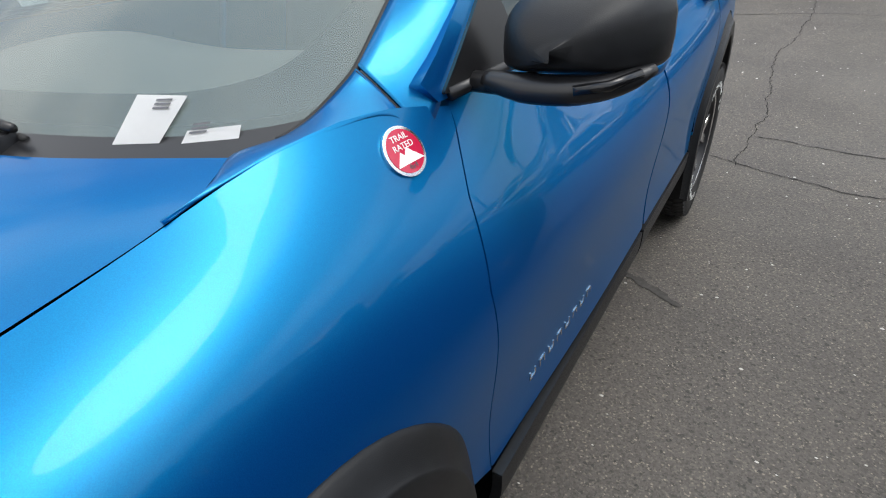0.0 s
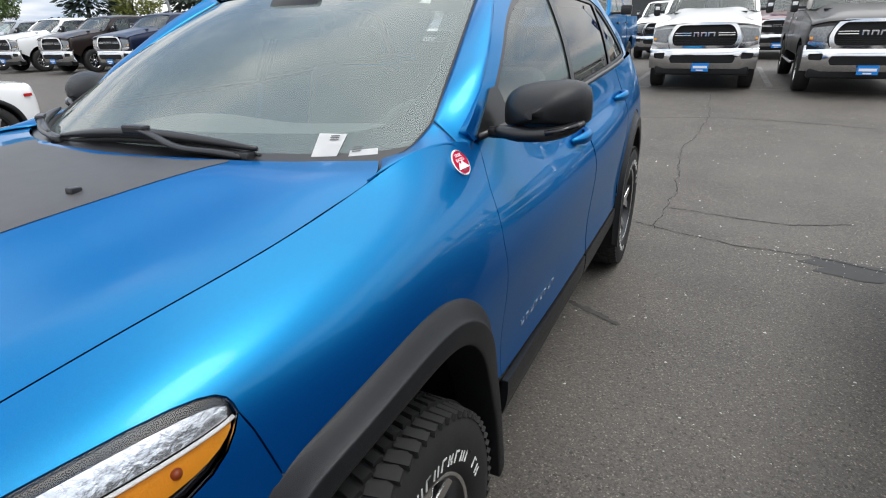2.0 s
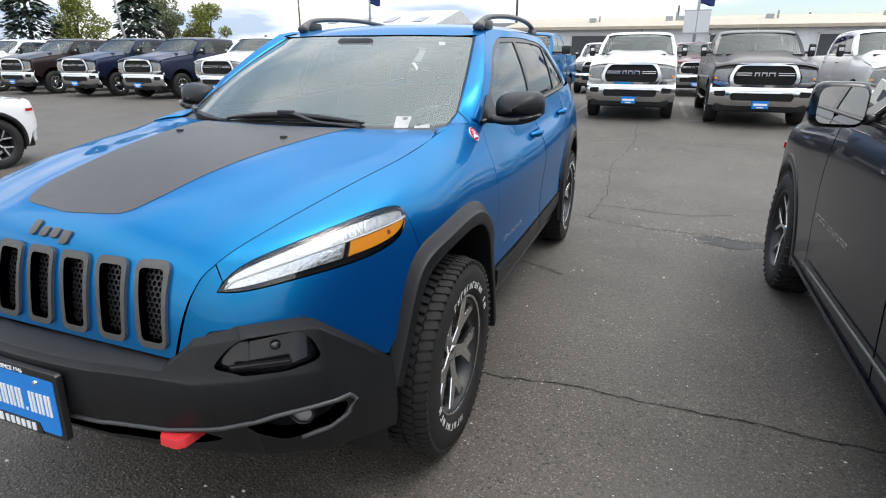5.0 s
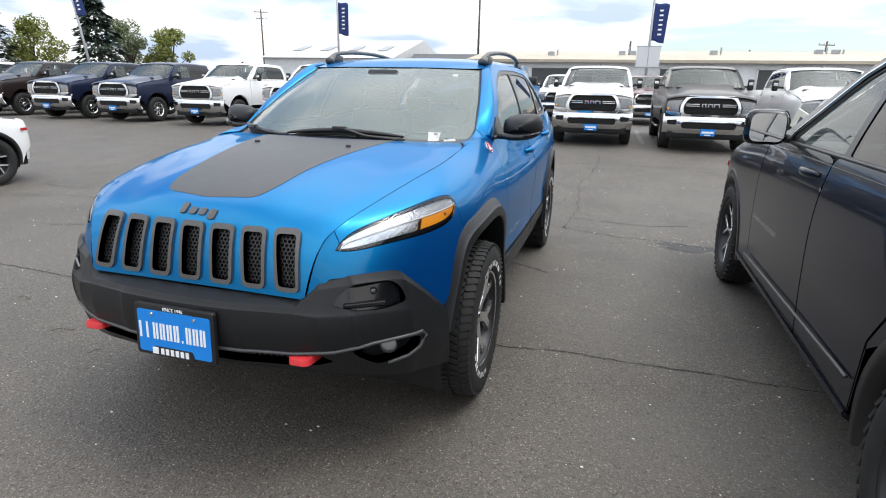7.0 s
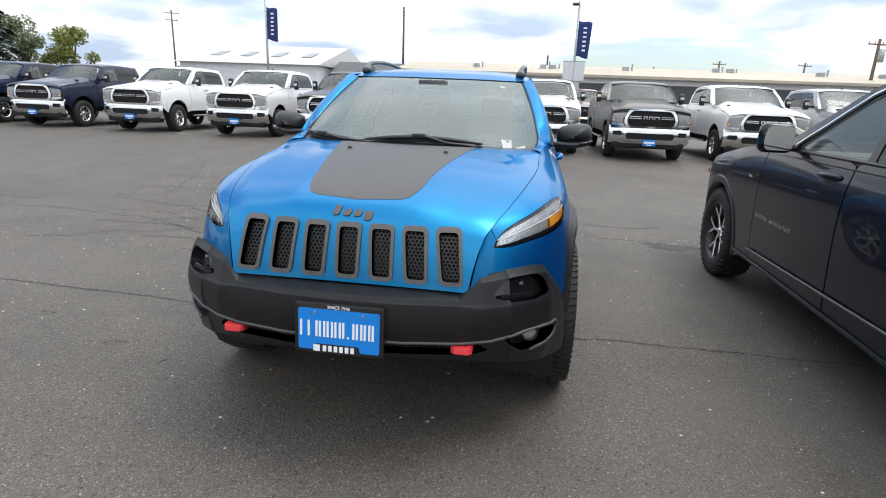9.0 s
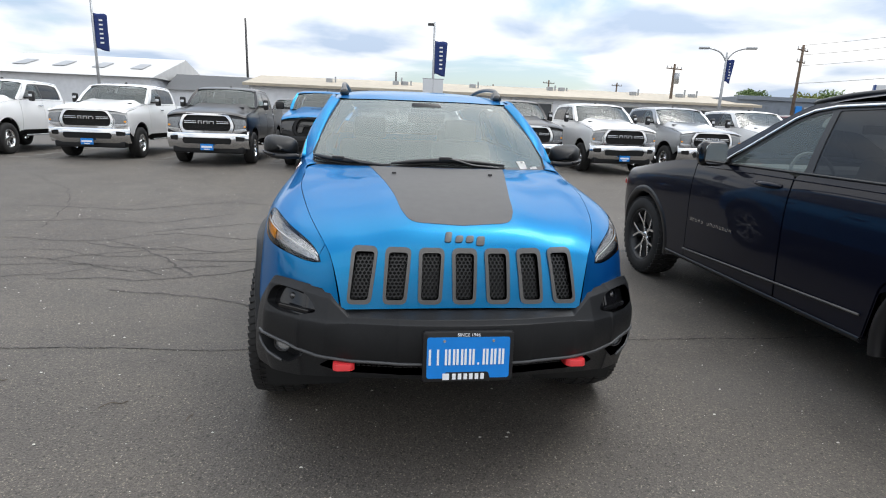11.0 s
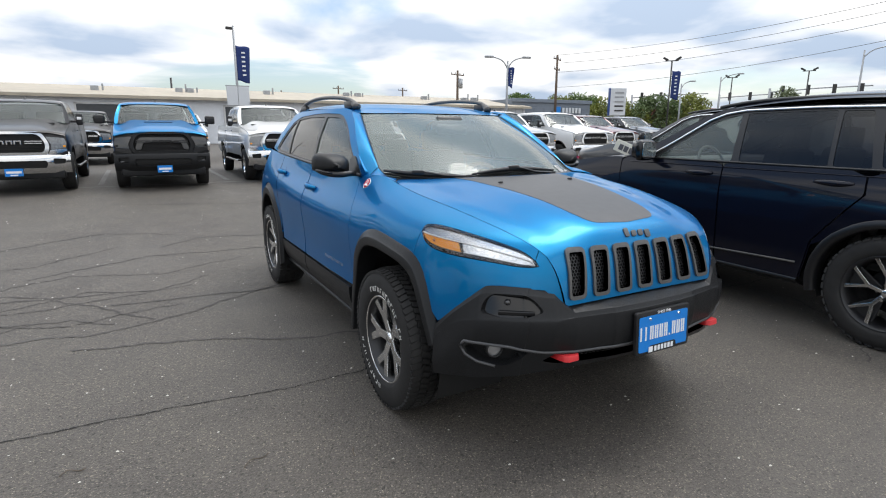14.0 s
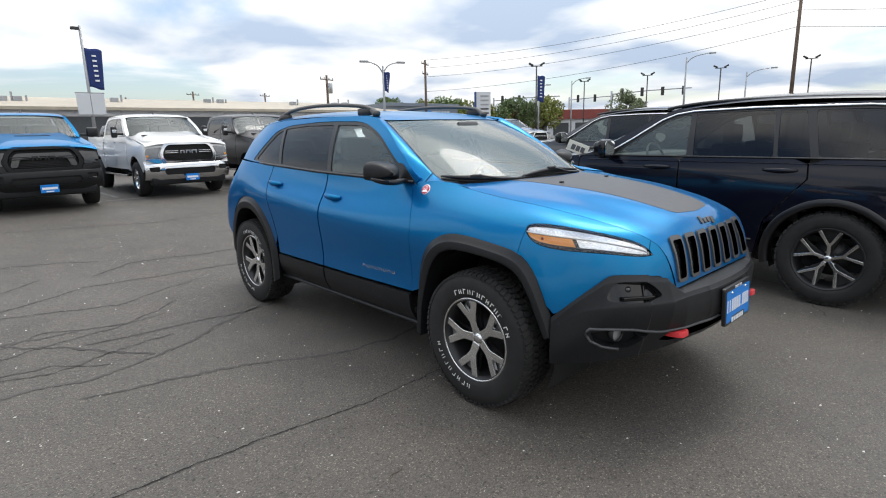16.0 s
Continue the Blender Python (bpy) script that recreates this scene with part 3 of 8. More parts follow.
    if lettering:
        bars = []
        rr = rim + 0.28 * (radius - rim)
        for start, count, pace in ((-1.20 - turn, 14, 0.125), (1.88 - turn, 9, 0.145)):
            for k in range(count):
                if count == 14 and k == 2:
                    continue
                a = start + k * pace
                hgt, wd = 0.023, 0.019
                for bar in range(2 if k % 3 else 3):
                    if bar == 2 or k % 2 and bar == 1:
                        b = box_bm(0.003, wd, 0.0045, (h * 0.989, 0, rr + (0.012 if k % 2 else 0.0)))
                    else:
                        b = box_bm(0.003, 0.0045, hgt, (h * 0.989, (bar - 0.5) * (wd - 0.004), rr))
                    bars.append(moved(b, Matrix.Rotation(a, 4, "X")))
        tagged(part("sidewall_lettering", join_bm(bars), LETTER_WHITE, tyre, "white raised marks on the sidewall"), kind="stuff")
    return w


# ---- the blue car ----
suv = thing("blue_suv", Matrix(), "blue pearl SUV with black cladding and red front tow hooks", "car")

SKIN = Net(
    [(.44, -.885, .60), (.60, -.80, .52), (.74, -.66, .47), (.82, -.50, .43), (.86, -.33, .41), (.878, -.05, .40), (.88, .2, .40), (.888, .5, .40),
     (.905, 1.0, .40), (.905, 1.6, .40), (.892, 2.3, .42), (.860, 2.9, .45), (.84, 3.22, .47), (.76, 3.42, .48), (.55, 3.54, .48), (0, 3.60, .48)],
    [(.455, -.868, .72), (.61, -.78, .70), (.735, -.64, .68), (.81, -.49, .66), (.858, -.33, .65), (.885, -.05, .64), (.884, .2, .64), (.872, .5, .64),
     (.882, 1.0, .65), (.886, 1.6, .66), (.888, 2.3, .67), (.870, 2.9, .66), (.85, 3.25, .67), (.77, 3.45, .68), (.56, 3.57, .68), (0, 3.63, .68)],
    [(.472, -.845, .82), (.60, -.755, .845), (.72, -.615, .86), (.79, -.45, .87), (.835, -.29, .875), (.868, -.05, .88), (.878, .2, .87), (.888, .5, .870),
     (.898, 1.0, .890), (.902, 1.6, .915), (.897, 2.3, .945), (.868, 2.9, .91), (.84, 3.22, .92), (.76, 3.41, .92), (.56, 3.53, .92), (0, 3.58, .92)],
    [(.488, -.82, .885), (.57, -.735, .935), (.675, -.60, .975), (.745, -.44, 1.0), (.785, -.27, 1.02), (.81, -.05, 1.035), (.82, .2, 1.05), (.825, .5, 1.055),
     (.838, 1.0, 1.05), (.842, 1.6, 1.06), (.852, 2.3, 1.08), (.845, 2.9, 1.09), (.80, 3.15, 1.10), (.72, 3.32, 1.10), (.54, 3.43, 1.10), (0, 3.48, 1.10)],
    [(.505, -.79, .93), (.54, -.72, .975), (.59, -.58, 1.02), (.63, -.42, 1.055), (.665, -.25, 1.085), (.69, -.05, 1.11), (.70, .2, 1.145), (.735, .47, 1.188),
     (.795, 1.0, 1.19), (.80, 1.6, 1.20), (.80, 2.3, 1.225), (.78, 2.9, 1.25), (.73, 3.08, 1.26), (.66, 3.20, 1.26), (.50, 3.28, 1.26), (0, 3.33, 1.26)],
)
LAMP = [(.538, -.784, .892), (.545, -.768, .914), (.590, -.708, .957), (.680, -.565, .992), (.755, -.375, 1.016), (.797, -.283, 1.016), (.815, -.270, .985),
        (.813, -.325, .932), (.775, -.45, .906), (.69, -.622, .898), (.60, -.742, .889)]
FLARE_OUT = [(.472, .33), (.468, .52), (.450, .66), (.388, .80), (.27, .898), (.10, .922), (-.13, .898), (-.285, .850), (-.385, .715), (-.470, .50)]
FLARE_IN = [(.418, .29), (.408, .46), (.378, .60), (.312, .735), (.222, .822), (.09, .846), (-.11, .832), (-.248, .786), (-.338, .672), (-.420, .48)]
REAR_OUT = [(2.22, .30), (2.235, .52), (2.30, .70), (2.43, .85), (2.60, .935), (2.78, .945), (2.94, .90), (3.07, .78), (3.15, .62), (3.18, .45)]
REAR_IN = [(2.29, .26), (2.30, .48), (2.36, .65), (2.47, .768), (2.62, .84), (2.77, .847), (2.905, .805), (3.01, .68), (3.08, .53), (3.12, .40)]
DOOR_FRONT = [(.606, 1.166), (.598, 1.128), (.557, 1.05), (.524, .93), (.528, .71), (.532, .53)]
REAR_DOOR_BACK = [(2.33, 1.225), (2.36, 1.08), (2.33, .97), (2.25, .82), (2.20, .66), (2.185, .53)]


def curve2(points, n):
    return [tuple(p) for p in spline(points, n)]


def half_body(s):
    hood_edge = [tuple(p) for p in SKIN.at(np.linspace(.55, 6.62, 26), np.full(26, 3.992))]
    to3 = lambda pts: [tuple(p) for p in SKIN.at(*SKIN.find(pts, [1, 2]))]
    lamp_top = [tuple(p) for p in spline(LAMP[1:7], 16)]
    lamp_low = [tuple(p) for p in spline(LAMP[6:] + LAMP[:1], 16)]
    front_arc = curve2(FLARE_OUT, 30)
    # wing: hood line, pillar foot, door edge, arch, seam up to the lamp, the lamp's upper edge
    wing = hood_edge + [tuple(p) for p in SKIN.at(np.array([6.75, 6.9, 7.08, 7.2]), np.array([3.99, 3.97, 3.90, 3.80]))] + [(.786, .606, 1.160)] + to3(DOOR_FRONT[1:]) + to3([p for p in front_arc if p[1] > .53 and p[0] > -.24])
    wing += to3([(-.245, .865)]) + [(.828, -.262, .955)] + lamp_top[::-1]
    fender = panel("fender", SKIN, wing, BLUE, suv, plane="near", side=s, gap=.0010)
    # nose side: below the lamp down to the bumper
    nose = [tuple(SKIN.at([u], [3.985])[0]) for u in (.54, .3, .1)] + [tuple(SKIN.at([0.03], [v])[0]) for v in np.linspace(3.9, 1.05, 10)] + [(.53, -.818, .797), (.63, -.75, .802), (.708, -.675, .803), (.745, -.628, .758), (.775, -.578, .698), (.812, -.505, .632), (.842, -.458, .606)]
    nose += to3([p for p in front_arc[::-1] if .615 < p[1] and p[0] < -.25]) + to3([(-.245, .865)]) + [(.828, -.262, .955)] + lamp_low + lamp_top[:1]
    panel("front_fascia", SKIN, nose, BLUE, suv, plane="near", side=s)
    # headlamp
    lamp = panel("headlamp", SKIN, [tuple(p) for p in lamp_top] + lamp_low[1:], PIANO, suv, plane="near", side=s, off=-.012, label="slim headlamp with amber end under a clear lens", depth=.03)
    panel("lens", SKIN, lamp_top + lamp_low[1:], LENS, lamp, plane="near", side=s, off=.001, depth=.004).visible_shadow = False
    edge_top, edge_low = spline(LAMP[1:7], 41), spline(LAMP[6:] + LAMP[:1], 41)[::-1]

    def in_lamp(t, h):
        """A place inside the lamp: a share t from its inner tip outwards, a share h up."""
        k = np.clip(t, 0, 1) * 40
        pick = lambda line: np.array([np.interp(k, np.arange(41), line[:, c]) for c in range(3)])
        return tuple(pick(edge_low) * (1 - h) + pick(edge_top) * h)

    band = lambda t0, t1, h0, h1, n=10: [in_lamp(q, h1) for q in np.linspace(t0, t1, n)] + [in_lamp(q, h0) for q in np.linspace(t1, t0, n)]
    panel("light_guide", SKIN, band(.05, .90, .54, .86, 14), LAMP_SILVER, lamp, plane="near", side=s, off=-.008, depth=.004, along=.012, label="silvered upper light band")
    panel("reflector", SKIN, band(.06, .500, .15, .50), LAMP_SILVER, lamp, plane="near", side=s, off=-.007, depth=.004, along=.012, label="faceted silver reflector")
    panel("amber_reflector", SKIN, band(.515, .93, .15, .50), AMBER, lamp, plane="near", side=s, off=-.006, depth=.004, along=.012, label="amber turn signal reflector")
    guide = SKIN.nearest(np.array([in_lamp(.055, .16), in_lamp(.058, .36)] + [in_lamp(q, .52) for q in np.linspace(.10, .94, 22)]))
    tube("light_pipe", (SKIN.at(*guide) - SKIN.normal(*guide) * .003) * np.array([s, 1, 1]), .0030, LAMP_WHITE, lamp, 6, label="clear white light pipe")
    bulb = SKIN.nearest(np.array([in_lamp(.70, .34)]))
    bm = bmesh.new()
    bmesh.ops.create_uvsphere(bm, u_segments=14, v_segments=8, radius=.008, matrix=Matrix.Translation(Vector((SKIN.at(*bulb)[0] - SKIN.normal(*bulb)[0] * .009) * np.array([s, 1, 1]))))
    part("bulb", bm, BULB, lamp, "dark round bulb in the amber reflector", smooth=True)
    # doors
    fd = DOOR_FRONT[::-1] + [(.66, 1.169), (1.0, 1.172), (1.50, 1.188), (1.515, .90), (1.50, .53)]
    front_door = panel("front_door", SKIN, rounded(fd, .01, 2), BLUE, suv, side=s)
    rd = [(1.512, .53), (1.525, .90), (1.51, 1.188), (1.9, 1.20), (2.33, 1.222)] + REAR_DOOR_BACK[1:]
    rear_door = panel("rear_door", SKIN, rounded(rd, .015, 2), BLUE, suv, side=s)
    rear_arc = curve2(REAR_OUT, 30)
    q = [tuple(p) for p in SKIN.at(*SKIN.find([(2.336, 1.222)] + [(y + .006, z) for y, z in REAR_DOOR_BACK[1:]], [1, 2]))]
    quarter = q[:-1] + to3([p for p in rear_arc if p[1] > .55]) + [tuple(SKIN.at([u], [.75])[0]) for u in np.linspace(12.2, 13.4, 5)] + [tuple(SKIN.at([13.4], [v])[0]) for v in (1.5, 2.2, 2.8)]
    quarter += [tuple(SKIN.at([u], [2.9])[0]) for u in (13, 12.5)] + [tuple(SKIN.at([12.5], [v])[0]) for v in (3.3, 3.95)] + [tuple(SKIN.at([u], [3.97])[0]) for u in np.linspace(12.2, 10.1, 10)]
    panel("quarter_panel", SKIN, quarter, BLUE, suv, plane="near", side=s)
    panel("tail_lamp", SKIN, [tuple(SKIN.at([u], [v])[0]) for u, v in ((12.55, 2.95), (13.4, 2.95), (14.2, 2.95), (14.2, 3.9), (13.4, 3.95), (12.55, 3.95))], TAIL_RED, suv, plane="near", side=s, off=.012, label="red wrap-around tail lamp")
    # lower door cladding, two pieces that follow the doors
    for nm, a, b in (("door_cladding", .532, 1.503), ("door_cladding", 1.51, 2.20)):
        net = Net([(.893, y, .518) for y in (a, (a + b) / 2, b)], [(.891, y, .46) for y in (a, (a + b) / 2, b)], [(.876, y, .40) for y in (a, (a + b) / 2, b)], [(.838, y, .335) for y in (a, (a + b) / 2, b)])
        panel(nm, net, ("uv", [(0.01, 0.01), (1.99, 0.01), (1.99, 2.99), (0.01, 2.99)]), CLAD, front_door if a < 1 else rear_door, side=s)
    net = Net([(.838, y, .333) for y in (.47, 1.3, 2.24)], [(.84, y, .312) for y in (.47, 1.3, 2.24)], [(.78, y, .290) for y in (.47, 1.3, 2.24)])
    panel("sill", net, ("uv", [(0, 0), (2, 0), (2, 2), (0, 2)]), CLAD, suv, side=s, gap=0)
    # flares
    for nm, o, i in (("wheel_arch_flare", FLARE_OUT, FLARE_IN), ("wheel_arch_flare", REAR_OUT, REAR_IN)):
        o, i = np.array(o), np.array(i)
        def row(pts, add):
            p = SKIN.at(*SKIN.find(pts, [1, 2]))
            p[:, 1:] = pts
            p[:, 0] += add
            return p
        lines = [row(o, -.004), row(o * .97 + i * .03, .007), row(o * .62 + i * .38, .027), row(o * .52 + i * .48, .033), row(o * .10 + i * .90, .033), row(i, .027)]
        if o[0, 0] > 1:
            for r in lines[1:]:
                r[:, 0] -= .010
        turn_in = row(i, 0)
        turn_in[:, 0] = .80
        for k in range(1, 10):
            if nm and o[0, 0] < 1 and k >= 7:
                for r in lines[1:]:
                    r[k, 0] -= (.008, .012, .016)[k - 7]
        net = Net(*lines)
        verts, faces = [], []
        nu, nv = 46, 16
        uu, vv = np.meshgrid(np.linspace(0, 9, nu), np.linspace(0, 5, nv))
        verts = net.at(uu.ravel(), vv.ravel())
        lip = basis(10, np.linspace(0, 9, nu)) @ turn_in
        verts = np.concatenate([verts, lip])
        faces = [(j * nu + k, j * nu + k + 1, (j + 1) * nu + k + 1, (j + 1) * nu + k) for j in range(nv) for k in range(nu - 1)]
        verts[:, 0] *= s
        ob = mesh_part(nm, verts, faces if s < 0 else [f[::-1] for f in faces], CLAD, suv)
    for yc in (0.0, 2.72):
        v, f = [], []
        nu = 30
        for x in (.45, .82):
            for k in range(nu):
                a = math.radians(-25 + 230 * k / (nu - 1))
                v.append((x * s, yc + .462 * math.cos(a), .40 + .462 * math.sin(a)))
        f = [(k, k + 1, nu + k + 1, nu + k) for k in range(nu - 1)] + [tuple(range(nu))]
        mesh_part("wheel_well", v, f, DEEP, suv)
    # upper side: pillars, window frame, glass
    upper = Net(
        [(.765, .50, 1.165), (.797, .9, 1.168), (.803, 1.5, 1.19), (.803, 2.1, 1.215), (.79, 2.6, 1.235), (.757, 2.95, 1.255), (.71, 3.15, 1.26)],
        [(.70, .50, 1.37), (.728, .9, 1.37), (.737, 1.5, 1.38), (.737, 2.1, 1.39), (.72, 2.6, 1.395), (.68, 2.93, 1.40), (.63, 3.1, 1.40)],
        [(.575, .50, 1.565), (.608, .9, 1.57), (.627, 1.5, 1.59), (.627, 2.1, 1.592), (.607, 2.6, 1.575), (.56, 2.9, 1.55), (.51, 3.05, 1.53)])
    opening = rounded([(.615, 1.178, .02), (.80, 1.305, .02), (1.02, 1.455, .12), (1.25, 1.54, .1), (1.75, 1.555, .2), (2.30, 1.535, .1), (2.50, 1.49, .05), (2.78, 1.255, .04), (2.30, 1.222, .1), (1.50, 1.188, .1)], .03)
    shell = [(.555, 1.195), (.60, 1.222), (.80, 1.365), (1.0, 1.498), (1.12, 1.56), (1.25, 1.578), (1.8, 1.585), (2.4, 1.58), (2.8, 1.555), (2.98, 1.53), (3.02, 1.48), (3.06, 1.26), (2.6, 1.232), (2.1, 1.213), (1.5, 1.186), (.9, 1.168), (.58, 1.166)]
    body_up = panel("side_frame", upper, shell, BLUE, suv, side=s, holes=[opening], gap=0)
    w1 = rounded([(.685, 1.197), (.84, 1.312), (1.04, 1.447, .10), (1.25, 1.517, .08), (1.555, 1.527), (1.485, 1.203)], .015)
    w2 = rounded([(1.535, 1.207), (1.605, 1.527), (2.0, 1.53, .1), (2.335, 1.512), (2.225, 1.236)], .015)
    w3 = rounded([(2.27, 1.238), (2.375, 1.505), (2.47, 1.475, .05), (2.72, 1.262, .04)], .015)
    panel("window_trim", upper, opening, SATIN, body_up, side=s, holes=[w1, w2, w3], gap=-.001, off=-.004, label="black window surround")
    for w, g in ((w1, SIDE_GLASS), (w2, TINT_GLASS), (w3, TINT_GLASS)):
        ob = panel("side_window", upper, w, g, body_up, side=s, gap=-.002, off=-.009, depth=.004)
        ob.visible_shadow = False
    tube("belt_moulding", [(p[0] * s, p[1], p[2]) for p in upper.at(*upper.find([(y, 1.172 + .023 * (y - .6) + .004 * max(0, y - 2)) for y in np.linspace(.6, 2.6, 24)], [1, 2])) + np.array([.004, 0, 0])], .010, SATIN, body_up, 6)
    return front_door, rear_door, fender, upper, body_up


halves = {s: half_body(s) for s in (1, -1)}

# hood with the upper nose
H_MID = [(0, .145, 1.170), (0, .0, 1.160), (0, -.2, 1.140), (0, -.4, 1.112), (0, -.57, 1.078), (0, -.69, 1.045), (0, -.765, 1.010), (0, -.812, .962), (0, -.838, .90), (0, -.856, .825), (0, -.872, .736)]
H_EDGE = np.concatenate([SKIN.at(np.linspace(6.60, 0, 15), np.full(15, 4.0)), SKIN.at(np.zeros(6), np.linspace(3.5, 1.10, 6))])
H_EDGE[0], H_EDGE[1] = (.652, .336, 1.160), (.699, .236, 1.150)
H_MID = spline(H_MID, 21)


def hood_line(t, lift=0.0):
    a, b = np.array(H_MID), np.array(H_EDGE)
    out = a.copy()
    e = abs(t)
    out[:, 0] = b[:, 0] * t
    out[:, 1] = a[:, 1] + (b[:, 1] - a[:, 1]) * e ** 2.2
    out[:, 2] = a[:, 2] + (b[:, 2] - a[:, 2]) * e ** 2.0
    out[:, 2] += lift * np.interp(np.arange(21), (0, 2, 12, 15, 21), (.3, 1, 1, 0, 0))
    return out


HOOD = Net(*[hood_line(t, l) for t, l in ((-1, 0), (-.86, .004), (-.68, .002), (-.46, .010), (-.24, .008), (0, .006), (.24, .008), (.46, .010), (.68, .002), (.86, .004), (1, 0))])
SLOT_X = [k * .1275 for k in range(-3, 4)]


def slot_outline(x, w, z0, z1, r):
    lean = .012 * x / .38
    return rounded([(x - w / 2 - lean, z1, r), (x + w / 2 - lean, z1, r), (x + w / 2 * .92 + lean, z0, r), (x - w / 2 * .92 + lean, z0, r)], r)


hood = panel("hood", HOOD, ("uv", [(0, 0), (20, 0), (20, 10), (0, 10)]), BLUE, suv, gap=.0008, holes=[("front", slot_outline(x, .074, .765, .938, .015)) for x in SLOT_X], step=.13, along=.02, label="blue hood that carries the seven grille slots")
for x in SLOT_X:
    ring = panel("grille_slot", HOOD, ("front", slot_outline(x, .097, .752, .955, .024)), GRILLE_GREY, hood, holes=[("front", slot_outline(x, .071, .768, .937, .014))], off=.009, depth=.03, gap=0, step=.1, along=.008, label="satin grey grille slot frame")
    panel("slot_backing", HOOD, ("front", slot_outline(x, .080, .762, .942, .01)), DEEP, ring, off=-.03, depth=.002, gap=0, step=.2)
    r = .0088
    poly = np.array(slot_outline(x, .070, .768, .936, .012))
    pts, faces = [], []
    for row in range(-7, 9):
        for col in range(-4, 5):
            cx = x + col * r * 1.732 + (row % 2) * r * .866
            cz = .852 + row * r * 1.5
            if not inside(poly, np.array([[cx, cz]]))[0]:
                continue
            b = len(pts)
            for rr in (r, r * .74):
                for k in range(6):
                    a = math.pi / 6 + k * math.pi / 3
                    pts.append((cx + rr * math.cos(a), cz + rr * math.sin(a)))
            faces += [(b + k, b + (k + 1) % 6, b + 6 + (k + 1) % 6, b + 6 + k) for k in range(6)]
    uv = HOOD.find(pts, [0, 2])
    p3 = HOOD.at(*uv) - HOOD.normal(*uv) * .014
    comb = mesh_part("honeycomb", p3, faces, SATIN, ring, "black honeycomb mesh", smooth=False)
    mod = comb.modifiers.new("deep", "SOLIDIFY")
    mod.thickness = .008
sticker = [(-.37, .20), (-.28, .15), (0, .12), (.28, .15), (.37, .20), (.335, .0), (.288, -.25), (.252, -.46), (.232, -.62), (.20, -.722), (0, -.745), (-.20, -.722), (-.232, -.62), (-.252, -.46), (-.288, -.25), (-.335, .0)]
panel("hood_sticker", HOOD, rounded([(x, y, .045 if y < -.65 and abs(x) > .1 else .03) for x, y in sticker], .03, 4), DECAL, hood, plane="top", off=.0012, depth=.0008, gap=0, label="matte black anti-glare hood sticker")
for s in (-1, 1):
    u, v = HOOD.find([(s * .242, -.078)], [0, 1])
    p = HOOD.at(u, v)[0]
    bm = moved(slab_bm(rounded([(-.011, -.012), (.011, -.012), (.008, .012), (-.008, .012)], .005), .010, .004), Matrix.Translation(p) @ Matrix.Rotation(-.12, 4, "X"))
    part("washer_nozzle", bm, SATIN, hood, smooth=True)
# raised maker's mark on the hood: four plain slanted blocks
for k, (w, h) in enumerate(((.026, .046), (.030, .030), (.030, .030), (.032, .040))):
    u, v = HOOD.find([(-.062 + k * .041, .986 - (.006 if k == 3 else -.006 if k == 0 else 0))], [0, 2])
    p, n = HOOD.at(u, v)[0], Vector(HOOD.normal(u, v)[0])
    rot = n.to_track_quat("Z", "Y").to_matrix().to_4x4()
    bm = slab_bm(rounded([(-w / 2, -h / 2), (w / 2, -h / 2), (w / 2 + .007, h / 2), (-w / 2 + .007, h / 2)], .010), .006, .003)
    part("emblem_block", moved(bm, Matrix.Translation(p) @ rot), GRILLE_GREY, hood, "raised grey maker's mark", smooth=True)

# bumper
B_ROWS = [
    [(0, -.872, .730), (.22, -.866, .730), (.425, -.852, .729), (.492, -.828, .797), (.60, -.772, .808), (.698, -.698, .812), (.740, -.652, .787), (.795, -.552, .692), (.838, -.445, .588)],
    [(0, -.940, .714), (.22, -.930, .714), (.43, -.892, .710), (.502, -.850, .768), (.62, -.785, .782), (.722, -.697, .782), (.760, -.645, .752), (.805, -.555, .672), (.844, -.448, .562)],
    [(0, -.956, .690), (.22, -.946, .690), (.43, -.905, .686), (.514, -.886, .676), (.634, -.820, .674), (.742, -.722, .668), (.780, -.660, .656), (.815, -.555, .615), (.850, -.450, .520)],
    [(0, -.962, .625), (.22, -.952, .625), (.43, -.912, .620), (.52, -.884, .615), (.642, -.815, .610), (.752, -.712, .603), (.788, -.652, .592), (.825, -.557, .540), (.855, -.452, .455)],
    [(0, -.952, .552), (.22, -.942, .552), (.43, -.900, .546), (.52, -.861, .538), (.64, -.793, .525), (.748, -.690, .510), (.788, -.635, .500), (.828, -.552, .460), (.856, -.452, .405)],
    [(0, -.915, .470), (.22, -.905, .468), (.42, -.868, .460), (.515, -.830, .447), (.635, -.765, .425), (.738, -.665, .400), (.772, -.605, .388), (.812, -.535, .375), (.850, -.450, .360)],
]


def tightened(points, which):
    """Extra knots beside the corners named, so that the spline turns sharply there."""
    points = np.array(points, float)
    out = []
    for i in range(len(points)):
        out.append(points[i])
        if i + 1 < len(points) and (i in which or i + 1 in which):
            out += [points[i] * .78 + points[i + 1] * .22, points[i] * .22 + points[i + 1] * .78]
    return np.array(out)


def bumper_row(pts):
    pts = [tuple(p) for p in tightened(pts, (2, 3))]
    return [(-x, y, z) for x, y, z in pts[:0:-1]] + pts


